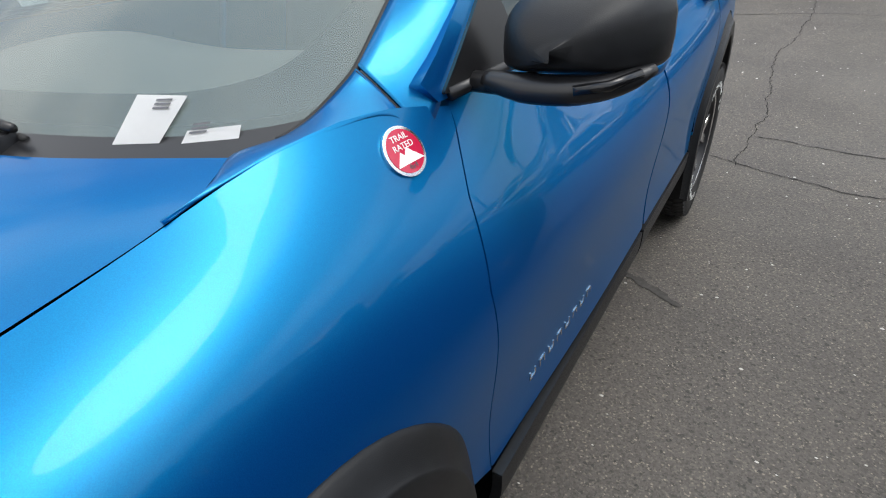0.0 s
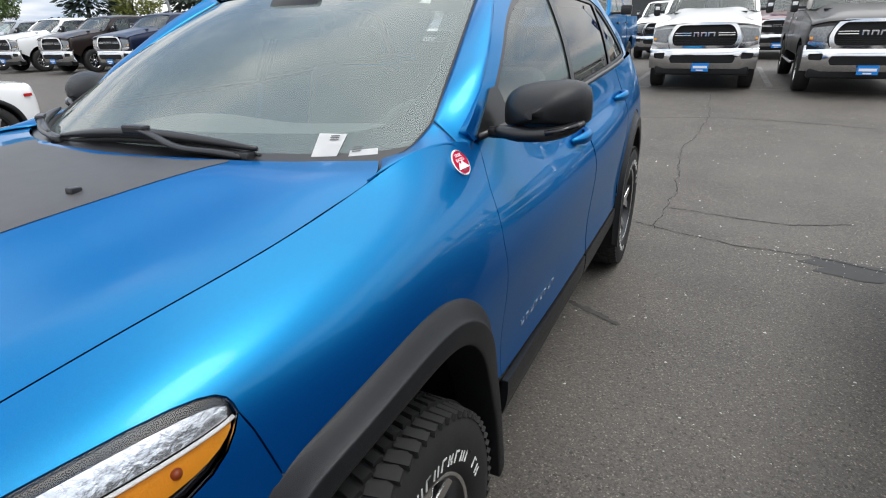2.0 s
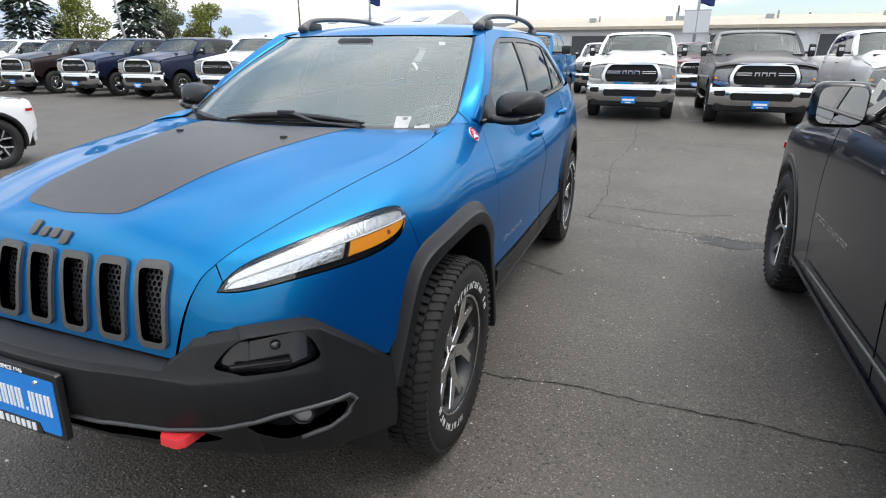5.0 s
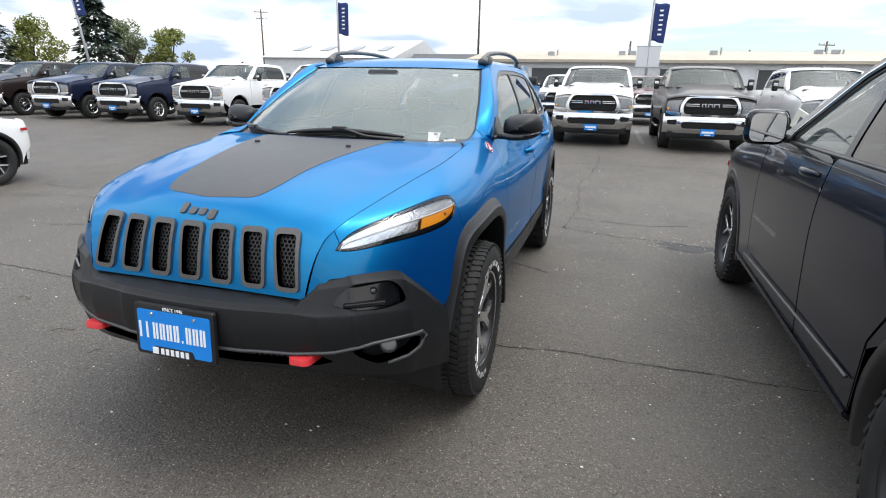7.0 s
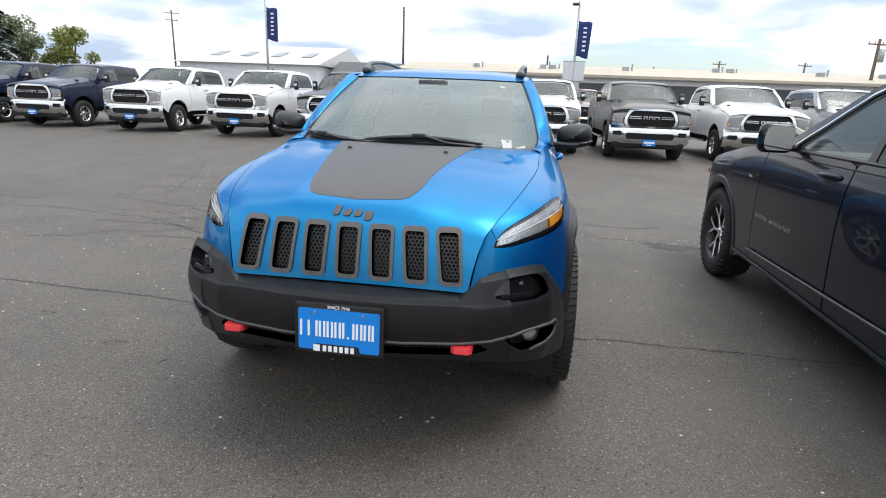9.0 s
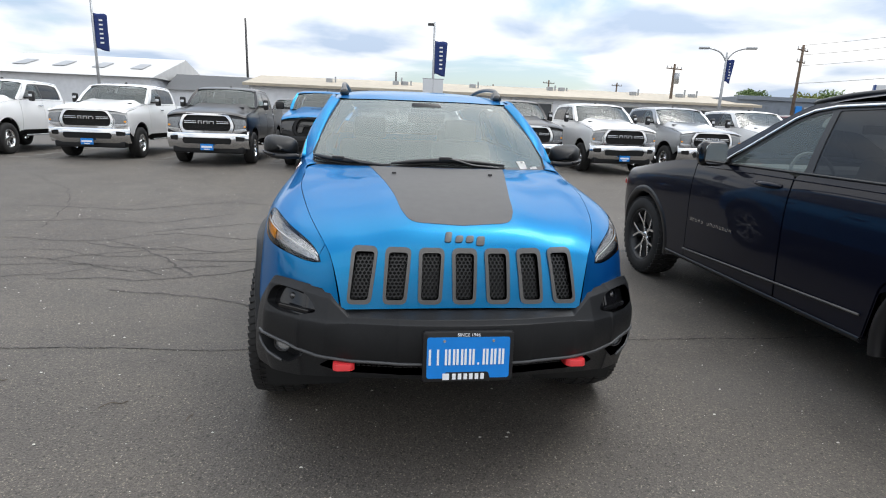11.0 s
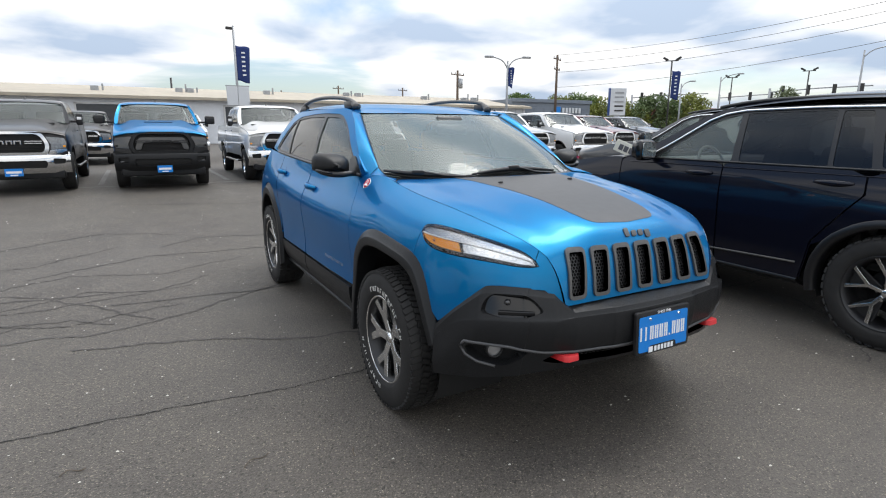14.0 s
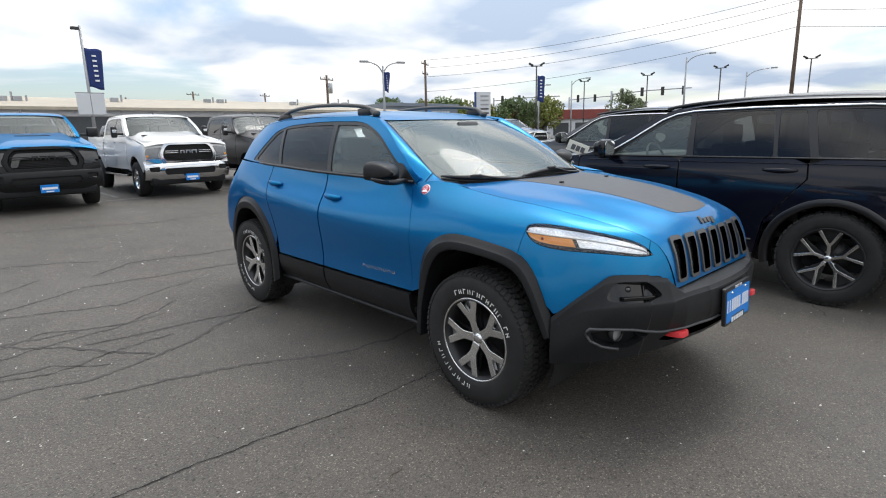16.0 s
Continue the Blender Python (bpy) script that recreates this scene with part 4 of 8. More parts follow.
b_rows = np.array([bumper_row(r) for r in B_ROWS])
b_rows = tightened(b_rows, (1,))
BUMPER = Net(*b_rows, centre=(0, 0, .55))
B_U, B_V = b_rows.shape[1] - 1, b_rows.shape[0] - 1
mirror2 = lambda pts: [(-x, z) for x, z in pts]
DUCT = rounded([(.548, .716), (.572, .756), (.604, .782), (.708, .784), (.738, .758), (.760, .704), (.70, .690), (.62, .696)], .018)
FOG = rounded([(.598, .542), (.672, .560), (.772, .566), (.798, .550), (.784, .505), (.74, .480), (.67, .470)], .02)
MOUTH = rounded([(-.545, .500), (-.50, .538), (.50, .538), (.545, .500), (.49, .487), (-.49, .487)], .01)
holes = [("front", MOUTH)] + [("front", o) for q in (DUCT, FOG) for o in (q, mirror2(q))]
bumper = panel("front_bumper", BUMPER, ("uv", [(0.02, 0), (B_U - .02, 0), (B_U - .02, B_V), (0.02, B_V)]), CLAD, suv, plane="front", holes=holes, gap=0, depth=.05, step=.13, along=.015, label="grained black plastic front bumper")
grow = lambda q, k: list(inset(np.array(q), -k))
panel("lower_grille", BUMPER, grow(MOUTH, .012), DEEP, bumper, plane="front", off=-.045, depth=.004, gap=0)
for q, mm in ((DUCT, SATIN), (FOG, CLAD)):
    for o in (q, mirror2(q)):
        panel("bumper_pocket", BUMPER, grow(o, .01), PIANO if mm is SATIN else CLAD, bumper, plane="front", off=-.034 if mm is SATIN else -.045, depth=.004, gap=0)
bars = []
for z in (.495, .505, .515, .525):
    for x in np.linspace(-.46, .46, 47):
        uv = BUMPER.find([(x, z)], [0, 2])
        p = BUMPER.at(*uv)[0] - BUMPER.normal(*uv)[0] * .03
        bars.append(box_bm(.014, .004, .003, p))
part("grille_mesh", join_bm(bars), SATIN, bumper)
for s in (-1, 1):
    uv = BUMPER.find([(s * .672, .752)], [0, 2])
    p = Vector(BUMPER.at(*uv)[0] - BUMPER.normal(*uv)[0] * .042)
    bm = bmesh.new()
    bmesh.ops.create_uvsphere(bm, u_segments=20, v_segments=12, radius=.016, matrix=Matrix.Translation(p))
    part("headlight_projector", bm, SMOKED, bumper, "small clear projector headlight", smooth=True)
    uv = BUMPER.find([(s * .650, .712)], [0, 2])
    p = Vector(BUMPER.at(*uv)[0] - BUMPER.normal(*uv)[0] * .016)
    part("lamp_insert", box_bm(.150, .012, .020, p, .005, 2, turn=Matrix.Rotation(s * .62, 4, "Z")), PIANO, bumper)
    uv = BUMPER.find([(s * .715, .530)], [0, 2])
    p, n = Vector(BUMPER.at(*uv)[0] - BUMPER.normal(*uv)[0] * .03), Vector(BUMPER.normal(*uv)[0])
    rot = Vector((0.25 * s, -1, 0)).to_track_quat("X", "Z").to_matrix().to_4x4()
    v, f = revolve_mesh([(-.02, .036), (.008, .036), (.010, .031), (.004, .030)], 28)
    fog = mesh_part("fog_lamp", [Matrix.Translation(p) @ rot @ Vector(q) for q in v], f, SATIN, bumper)
    v, f = revolve_mesh([(.002, 0.0), (.003, .02), (.0, .031)], 28)
    mesh_part("lens", [Matrix.Translation(p) @ rot @ Vector(q) for q in v], f, LAMP_GREY, fog)
    # tow hook: a flat forged loop
    hx, hy, hz = s * .448, -.885, .512
    rot = Matrix.Translation((hx, hy, hz - .004)) @ Matrix.Rotation(math.radians(-6), 4, "X") @ Matrix.Scale(-1, 4, (0, 1, 0))
    fork = rounded([(-.040, -.07), (-.040, .022), (-.026, .038), (.026, .038), (.040, .022), (.040, -.07), (.016, -.07), (.016, .004), (-.016, .004), (-.016, -.07)], .007)
    tow = slab_bm(fork, .026, .006)
    bmesh.ops.reverse_faces(tow, faces=tow.faces)
    part("tow_hook", moved(tow, rot), RED_HOOK, suv, "red tow hook", smooth=True)
# pale lip above the mouth
lip = dense([(.70, .468), (.758, .482), (.792, .508), (.806, .545), (.797, .568), (.765, .573), (.672, .568), (.60, .552), (.555, .5435), (0, .5435)], .02, False)
lip = [tuple(p) for p in lip]
uv = BUMPER.find(lip + [(-x, z) for x, z in lip[::-1]], [0, 2])
tube("bumper_lip", BUMPER.at(*uv) + BUMPER.normal(*uv) * .001, .0068, LIP, bumper, 8, label="satin grey edge round the lower openings")

# number plate in its black holder
plate = place(new("licence_plate"), suv)
plate.matrix_basis = Matrix.Translation((.006, -.966, .588)) @ Matrix.Rotation(math.radians(-3), 4, "X") @ Matrix.Rotation(math.pi / 2, 4, "X")
plate["label"] = "blue dealer plate with white lettering bars in a black frame"


def plate_on(parent, detail=True):
    part("plate_holder", slab_bm(rounded([(-.168, -.096), (.168, -.096), (.168, .096), (-.168, .096)], .014), .016, .004), SATIN, parent, smooth=True)
    face = part("plate_face", moved(slab_bm(rounded([(-.153, -.080), (.153, -.080), (.153, .077), (-.153, .077)], .010), .003), Matrix.Translation((0, -.002, .015))), PLATE_BLUE, parent, "printed blue plate")
    # ten tall white bars stand for the printed word
    for k in range(10):
        if k == 6:
            bm = box_bm(.006, .008, .002, (-.135 + k * .0286, -.026, .019))
        else:
            bm = join_bm([box_bm(.008, .060, .002, (-.142 + k * .0295 - (.008 if k > 6 else 0) + d, .0, .019)) for d in ((0, .013) if k not in (0, 1) else (0,))])
        part("printed_bar", bm, PLATE_WHITE, face)
    part("frame_tab", moved(slab_bm(rounded([(-.095, -.086), (.085, -.086), (.075, -.052), (-.085, -.052)], .008), .006), Matrix.Translation((0, -.006, .014))), SATIN, parent)
    for k in range(6):
        part("printed_bar", box_bm(.013, .022, .002, (-.052 + k * .021, -.074, .021)), PLATE_WHITE, face)
    part("printed_mark", box_bm(.024, .024, .002, (-.082, -.074, .021)), PLATE_WHITE, face)
    letters("frame_text", "SINCE 1946", .017, PLATE_WHITE, parent, Matrix.Translation((0, .083, .017)), .0008)
    for x in (-.09, .09):
        bm = bmesh.new()
        bmesh.ops.create_cone(bm, segments=10, radius1=.007, radius2=.005, depth=.006, cap_ends=True, matrix=Matrix.Translation((x, .062, .020)))
        part("plate_screw", bm, CHROME, face)


plate_on(plate)

# windscreen, cowl, roof
def fullwidth(pts):
    return [(-x, y, z) for x, y, z in pts[:0:-1]] + list(pts)


SCREEN = Net(
    fullwidth([(0, .185, 1.160), (.26, .205, 1.158), (.48, .275, 1.152), (.62, .36, 1.150), (.705, .445, 1.160)]),
    fullwidth([(0, .555, 1.375), (.25, .572, 1.373), (.455, .63, 1.366), (.58, .705, 1.358), (.648, .765, 1.355)]),
    fullwidth([(0, .985, 1.535), (.235, .995, 1.535), (.41, 1.03, 1.533), (.51, 1.075, 1.532), (.568, 1.115, 1.532)]), centre=(0, 1.4, .9))
panel("windscreen", SCREEN, ("uv", [(0, 0), (8, 0), (8, 2), (0, 2)]), SCREEN_GLASS, suv, gap=0, depth=.004, step=.14, off=.003, label="clear laminated windscreen").visible_shadow = False
frit_side = [(6.4, .25, .4), (6.95, .32, .2), (7.22, .44, .15), (7.40, .66, .15), (7.50, 1.3, .3), (7.52, 1.86, .12)]
frit_hole = ("uv", rounded([(8 - u, v, r) for u, v, r in frit_side[::-1]] + [(4, .21, .5)] + frit_side + [(5.0, 1.93, .1), (4.45, 1.75, .2), (3.55, 1.75, .2), (3.0, 1.93, .1)], .3, 6))
panel("screen_border", SCREEN, ("uv", [(0.02, 0.01), (7.98, 0.01), (7.98, 1.99), (0.02, 1.99)]), FRIT, suv, holes=[frit_hole], gap=0, off=-.003, depth=.003, step=.14, label="black border of the windscreen")
ROOF = Net(
    fullwidth([(0, .99, 1.545), (.30, 1.015, 1.545), (.47, 1.065, 1.543), (.555, 1.11, 1.545), (.60, 1.145, 1.548)]),
    fullwidth([(0, 1.3, 1.602), (.31, 1.31, 1.599), (.49, 1.33, 1.590), (.57, 1.345, 1.580), (.612, 1.36, 1.571)]),
    fullwidth([(0, 1.8, 1.638), (.315, 1.8, 1.633), (.50, 1.8, 1.618), (.58, 1.8, 1.602), (.624, 1.8, 1.588)]),
    fullwidth([(0, 2.4, 1.636), (.315, 2.4, 1.631), (.50, 2.4, 1.615), (.575, 2.4, 1.600), (.617, 2.4, 1.583)]),
    fullwidth([(0, 2.9, 1.602), (.305, 2.9, 1.597), (.47, 2.9, 1.580), (.535, 2.9, 1.565), (.563, 2.9, 1.550)]),
    fullwidth([(0, 3.22, 1.555), (.29, 3.2, 1.550), (.43, 3.15, 1.540), (.49, 3.1, 1.532), (.52, 3.05, 1.526)]), centre=(0, 1.8, .9))
panel("roof", ROOF, ("uv", [(0, 0), (8, 0), (8, 5), (0, 5)]), BLUE, suv, gap=0, depth=.02, step=.12)
panel("headliner", ROOF, ("uv", [(0.3, 0.1), (7.7, 0.1), (7.7, 4.9), (0.3, 4.9)]), HEADLINER, suv, gap=0, off=-.03, depth=.002, step=.3)
for s in (-1, 1):
    up = halves[s][3]
    glass = [tuple(p) for p in SCREEN.at(np.full(5, 8.0), np.array([.62, .8, 1.1, 1.55, 2.0])) + np.array([.001, -.003, .006])]
    inner = spline([(.702, .215, 1.150), (.692, .280, 1.161), (.659, .338, 1.165), (.676, .390, 1.168), (.687, .448, 1.184), (.694, .499, 1.209), (.692, .541, 1.233)] + glass, 89)
    foot = SKIN.at(np.array([6.07, 6.35, 6.6, 6.75, 6.9, 7.08, 7.2]), np.array([3.995, 3.99, 3.98, 3.96, 3.92, 3.80, 3.66]))
    outer = spline([*map(tuple, foot), *map(tuple, up.at(*up.find([(.70, 1.287), (.80, 1.362), (.89, 1.425), (1.01, 1.502), (1.145, 1.556)], [1, 2])))], 89) + np.array([0, 0, .0008])
    share = np.clip((np.arange(89) / 8 - 4.5) / 2.5, 0, 1)[:, None]
    ctrl = inner * .45 + outer * .55 + (1 - share) * np.array([[.001, -.002, .007]]) + share * np.array([[.008, -.012, .012]])
    rows = [outer * (1 - q) ** 2 + ctrl * 2 * q * (1 - q) + inner * q * q for q in np.linspace(0, 1, 9)]
    for name, k0, k1, tag in (("fender_top", 0, 44, "blue fender top that runs up to the pillar"), ("windscreen_pillar", 44, 89, "blue windscreen pillar")):
        v = np.concatenate([r[k0 + (1 if k0 else 0):k1 + 1 if k0 == 0 else k1] for r in rows])
        c = len(v) // 9
        f = [(i * c + j, i * c + j + 1, (i + 1) * c + j + 1, (i + 1) * c + j) for i in range(8) for j in range(c - 1)]
        v[:, 0] *= s
        mod = mesh_part(name, v, f if s > 0 else [q[::-1] for q in f], BLUE, suv, tag).modifiers.new("sheet", "SOLIDIFY")
        mod.thickness, mod.offset = .003, -1
    tube("pillar_seam", [(r[44, 0] * s, r[44, 1], r[44, 2] - .0045) for r in rows], .004, SEAL, suv, 5)
    tube("pillar_seal", [((p[0] - .003) * s, p[1] - .001, p[2] - .004) for p in inner[24:]], .0045, SEAL, suv, 6)
    rail_pts = [(.548, 1.24, 1.585), (.553, 1.30, 1.622), (.560, 1.42, 1.650), (.568, 1.8, 1.674), (.568, 2.2, 1.672), (.560, 2.45, 1.650), (.552, 2.57, 1.622), (.545, 2.64, 1.585)]
    rp = spline([(x * s, y, z) for x, y, z in rail_pts], 40)
    rail = tube("roof_rail", rp, .019, GRILLE_GREY, suv, 10, taper=[.016 + .016 * max(0, 1 - min(k, 39 - k) / 7) for k in range(40)], flat=.9, label="grey raised roof rail")
    for y in (1.36, 2.53):
        part("rail_foot", box_bm(.034, .16, .05, (.556 * s, y, 1.608), .012), SATIN, rail, smooth=True)
    # mirror
    mir = place(new("door_mirror"), suv)
    mir["label"] = "black door mirror on a slim arm"
    panel("mirror_base", up, rounded([(.585, 1.172), (.72, 1.276), (.765, 1.276), (.80, 1.185)], .012), SATIN, mir, side=s, off=.006, depth=.012, gap=0)
    tube("mirror_arm", [(.785 * s, .655, 1.176), (.82 * s, .66, 1.174), (.87 * s, .675, 1.176)], .019, SATIN, mir, 10, flat=.75)
    verts, faces = [], []
    nu, nv = 28, 18
    for j in range(nv):
        b = j / (nv - 1)
        for i in range(nu):
            a = 2 * math.pi * i / nu
            ca, sa = math.cos(a), math.sin(a)
            ex = abs(ca) ** .62 * (1 if ca > 0 else -1)
            ez = abs(sa) ** (.62 if sa > 0 else .35) * (1 if sa > 0 else -1)
            rad = math.sin(min(1, b * 1.02) * math.pi / 2) ** .55
            x = .905 + ex * .107 * rad + .008 * b
            z = 1.222 + ez * (.074 if ez > 0 else .040) * rad + .010 * ex * (.65 + .35 * ez)
            y = .625 + .105 * b + .035 * (ex * .5 + .5) * b
            verts.append((x * s, y, z))
    for j in range(nv - 1):
        for i in range(nu):
            faces.append((j * nu + i, j * nu + (i + 1) % nu, (j + 1) * nu + (i + 1) % nu, (j + 1) * nu + i))
    faces.append(tuple(range(nu)))
    mesh_part("mirror_housing", verts, faces if s < 0 else [f[::-1] for f in faces], CLAD, mir)
    mesh_part("mirror_glass", [Vector(v) + Vector((0, -.004, 0)) for v in verts[-nu:]], [tuple(range(nu))], MIRROR, mir)
    tray = spline([(.805 * s, .655, 1.180), (.86 * s, .650, 1.176), (.92 * s, .652, 1.178), (.975 * s, .668, 1.186), (1.014 * s, .700, 1.202)], 24)
    tray = tube("mirror_tray", tray, .016, SATIN, mir, 10, taper=list(np.interp(np.arange(24), (0, 6, 12, 20, 23), (.016, .023, .023, .015, .008))), flat=.85, label="satin black lower mirror shell")
    tube("turn_signal", [(.935 * s, .634, 1.184), (.975 * s, .648, 1.190), (1.004 * s, .678, 1.200)], .007, PIANO, tray, 6, label="dark turn signal strip")

# cowl, wipers
strip("cowl_panel", [(x, y - .085, z - .014) for x, y, z in SCREEN.at(np.linspace(0, 8, 40), np.zeros(40))], [(x, y + .09, z + .035) for x, y, z in SCREEN.at(np.linspace(0, 8, 40), np.zeros(40))], SATIN, suv, n=4, label="black cowl panel", thick=.004)


def wiper(pivot, knee, reach0, joint, reach1):
    """A flat-blade wiper: cranked arm, blade spine with its spoiler, rubber lip and joint."""
    w = place(new("wiper"), suv)
    w["label"] = "black windscreen wiper"
    up = lambda p, d: np.array(p) + np.array([0, -.45, .9]) * d
    arm = spline([tuple(up(pivot, .016)), tuple(up((np.array(pivot) + np.array(knee)) / 2, .022)), tuple(up(knee, .026)), tuple(up((np.array(knee) + np.array(joint)) / 2, .036)), tuple(up(joint, .040))], 16)
    tube("wiper_arm", [tuple(p) for p in arm], .010, SATIN, w, 8, taper=list(np.linspace(.015, .009, 16)), flat=.6)
    way = np.array(spline([reach0, joint, reach1], 22))
    swell = np.sin(np.pi * np.linspace(.06, .94, 22)) ** .5
    tube("wiper_blade", [tuple(up(p, .023 + .004 * q)) for p, q in zip(way, swell)], .012, SATIN, w, 8, taper=list(.013 * swell), label="satin black blade spoiler")
    tube("rubber_lip", [tuple(up(p, .007)) for p in way], .008, SEAL, w, 8, taper=list(.010 * swell))
    turn = Matrix.Rotation(math.atan2(reach1[1] - reach0[1], reach1[0] - reach0[0]), 4, "Z")
    part("wiper_joint", box_bm(.075, .024, .022, tuple(up(joint, .038)), .006, 2, turn=turn), SATIN, w)
    part("wiper_cap", moved(slab_bm(rounded([(-.022, -.018), (.022, -.018), (.016, .018), (-.016, .018)], .006), .024, .006), Matrix.Translation(tuple(up(pivot, .002)))), SATIN, w, smooth=True)
    return w


def on_screen(x, v):
    """A place on the windscreen at x, a share v up."""
    u = np.interp(x, SCREEN.p[0, :, 0], np.arange(9))
    return tuple(SCREEN.at([u], [v])[0])


wiper(on_screen(.36, .0), on_screen(.20, .02), on_screen(-.25, .02), on_screen(.05, .10), on_screen(.385, .04))
wiper(on_screen(-.27, .0), on_screen(-.40, .02), on_screen(-.34, .02), on_screen(-.53, .07), on_screen(-.69, .12))

# papers behind the glass
for name, pts, mm in (("paper_card", [(.497, .035), (.541, .040), (.538, .215), (.488, .218)], 0), ("paper_card", [(.566, .004), (.628, .008), (.621, .090), (.562, .082)], 1)):
    c = [Vector(on_screen(x, v)) + Vector((0, -.004, .0065)) for x, v in pts]
    bm = bmesh.new()
    f = bm.faces.new([bm.verts.new(p) for p in c])
    bmesh.ops.solidify(bm, geom=[f], thickness=.001)
    card = tagged(part(name, bm, PAPER), "white printed paper card behind the windscreen", "paper")
    m = c[0] * .35 + c[2] * .65 + Vector((0, -.0015, .0015))
    e1, e2 = (c[1] - c[0]).normalized(), (c[3] - c[0]).normalized()
    for k in range(3):
        b = bmesh.new()
        o = m + e2 * (.004 + .006 * k) - e1 * (.012 if mm == 0 else .035)
        b.faces.new([b.verts.new(o), b.verts.new(o + e1 * .02), b.verts.new(o + e1 * .02 + e2 * .003), b.verts.new(o + e2 * .003)])
        part("printed_line", b, INK, card)
c = [Vector(on_screen(x, v)) + Vector((0, 0, -.006)) for x, v in ((.495, 1.80), (.53, 1.79), (.525, 1.88), (.49, 1.89))]
bm = bmesh.new()
bm.faces.new([bm.verts.new(p) for p in c])
tagged(part("service_sticker", bm, PAPER), "small white sticker inside the windscreen", "sticker")

# badges and script on the sides
for s in (-1, 1):
    u, v = SKIN.nearest(np.array([[.783, .488, 1.135]]))
    p, n = Vector(SKIN.at(u, v)[0]), Vector(SKIN.normal(u, v)[0])
    p.x, n.x = p.x * s, n.x * s
    upv = (Vector((0, 0, 1)) - n * n.z).normalized()
    sx = upv.cross(n).normalized()
    m = Matrix((( sx.x, upv.x, n.x, p.x), (sx.y, upv.y, n.y, p.y), (sx.z, upv.z, n.z, p.z), (0, 0, 0, 1)))
    badge = place(new("round_badge"), halves[s][2])
    badge["label"] = "round red and silver four-wheel-drive badge"
    badge.matrix_basis = m @ Matrix.Scale(.85, 4)
    circle = lambda r, n=40: [(r * math.cos(2 * math.pi * k / n), r * math.sin(2 * math.pi * k / n)) for k in range(n)]
    part("badge_rim", slab_bm(circle(.039), .005, .002), ALLOY, badge, smooth=True)
    part("badge_face", moved(slab_bm(circle(.0335), .0015), Matrix.Translation((0, 0, .0045))), BADGE_RED, badge, "red enamel disc")
    letters("badge_text", "TRAIL\nRATED", .0135, PLATE_WHITE, badge, Matrix.Translation((0, .014, .0062)), .0004)
    letters("badge_text", "4x4", .012, INK, badge, Matrix.Translation((0, -.0245, .0064)), .0004)
    part("badge_mountain", moved(slab_bm([(-.028, -.016), (-.012, .004), (-.006, -.003), (.003, .008), (.012, -.002), (.028, -.016)], .001), Matrix.Translation((0, -.003, .0058))), PLATE_WHITE, badge)
    # script of eight short bars on the front door
    for k in range(8):
        y = .690 + k * .043
        uv = SKIN.find([(y + .014, .615)], [1, 2])
        q, nn = Vector(SKIN.at(*uv)[0]), Vector(SKIN.normal(*uv)[0])
        bm = join_bm([box_bm(.004, .004, .018, (0, -.011, 0)), box_bm(.004, .004, .018, (0, .011, 0)), box_bm(.004, .022, .004, (0, 0, .007 if k % 2 else -.007))])
        ob = part("script_bar", moved(bm, Matrix.Translation((q.x * s, q.y, q.z))), ALLOY, halves[s][0], "chrome name script bar")
    # handles
    for door, y, z in ((halves[s][0], 1.385, 1.040), (halves[s][1], 2.225, 1.09)):
        uv = SKIN.find([(y, z)], [1, 2])
        q = SKIN.at(*uv)[0]
        pts = [(q[0] * s + s * (.004 + .034 * math.sin(math.pi * t)), y - .10 + .2 * t, z - .012 * math.cos(math.pi * t) * .4) for t in np.linspace(0, 1, 13)]
        tube("door_handle", pts, .014, BLUE, door, 10, taper=[.008 + .009 * math.sin(math.pi * min(1, max(0, t))) for t in np.linspace(0, 1, 13)], flat=1.3)
        panel("handle_recess", SKIN, [(y + .055 * math.cos(a), z + .004 + .036 * math.sin(a)) for a in np.linspace(0, 2 * math.pi, 20, endpoint=False)], BLUE, door, side=s, off=.0006, depth=.001, gap=0, step=.1, along=.02)

for s in (-1, 1):
    for y in (0, 2.72):
        wheel(suv, ((.775 if y else .797) * s, y, .372), s, .372, .226, .245, "split", 1, turn=(.62 if y else .314) + (0.3 if s > 0 else 0))

# tailgate and rear closing panels
bm = bmesh.new()
strip("tailgate", [(x, 3.33 - .12 * (abs(x) / .6) ** 3, 1.26) for x in np.linspace(-.68, .68, 20)], [(x * .75, 3.18 - .06 * (abs(x) / .6) ** 3, 1.53) for x in np.linspace(-.68, .68, 20)], TINT_GLASS, suv, label="dark rear window")
for s in (-1, 1):
    strip("tailgate_side", [tuple(SKIN.at([u], [3.98])[0]) for u in np.linspace(12.4, 15, 12)], [tuple(SKIN.at([u], [.3])[0]) for u in np.linspace(12.4, 15, 12)], BLUE, suv, n=2, side=s)
# under-tray
part("underbody", box_bm(1.25, 3.5, .12, (0, 1.55, .36), .03), DEEP, suv)

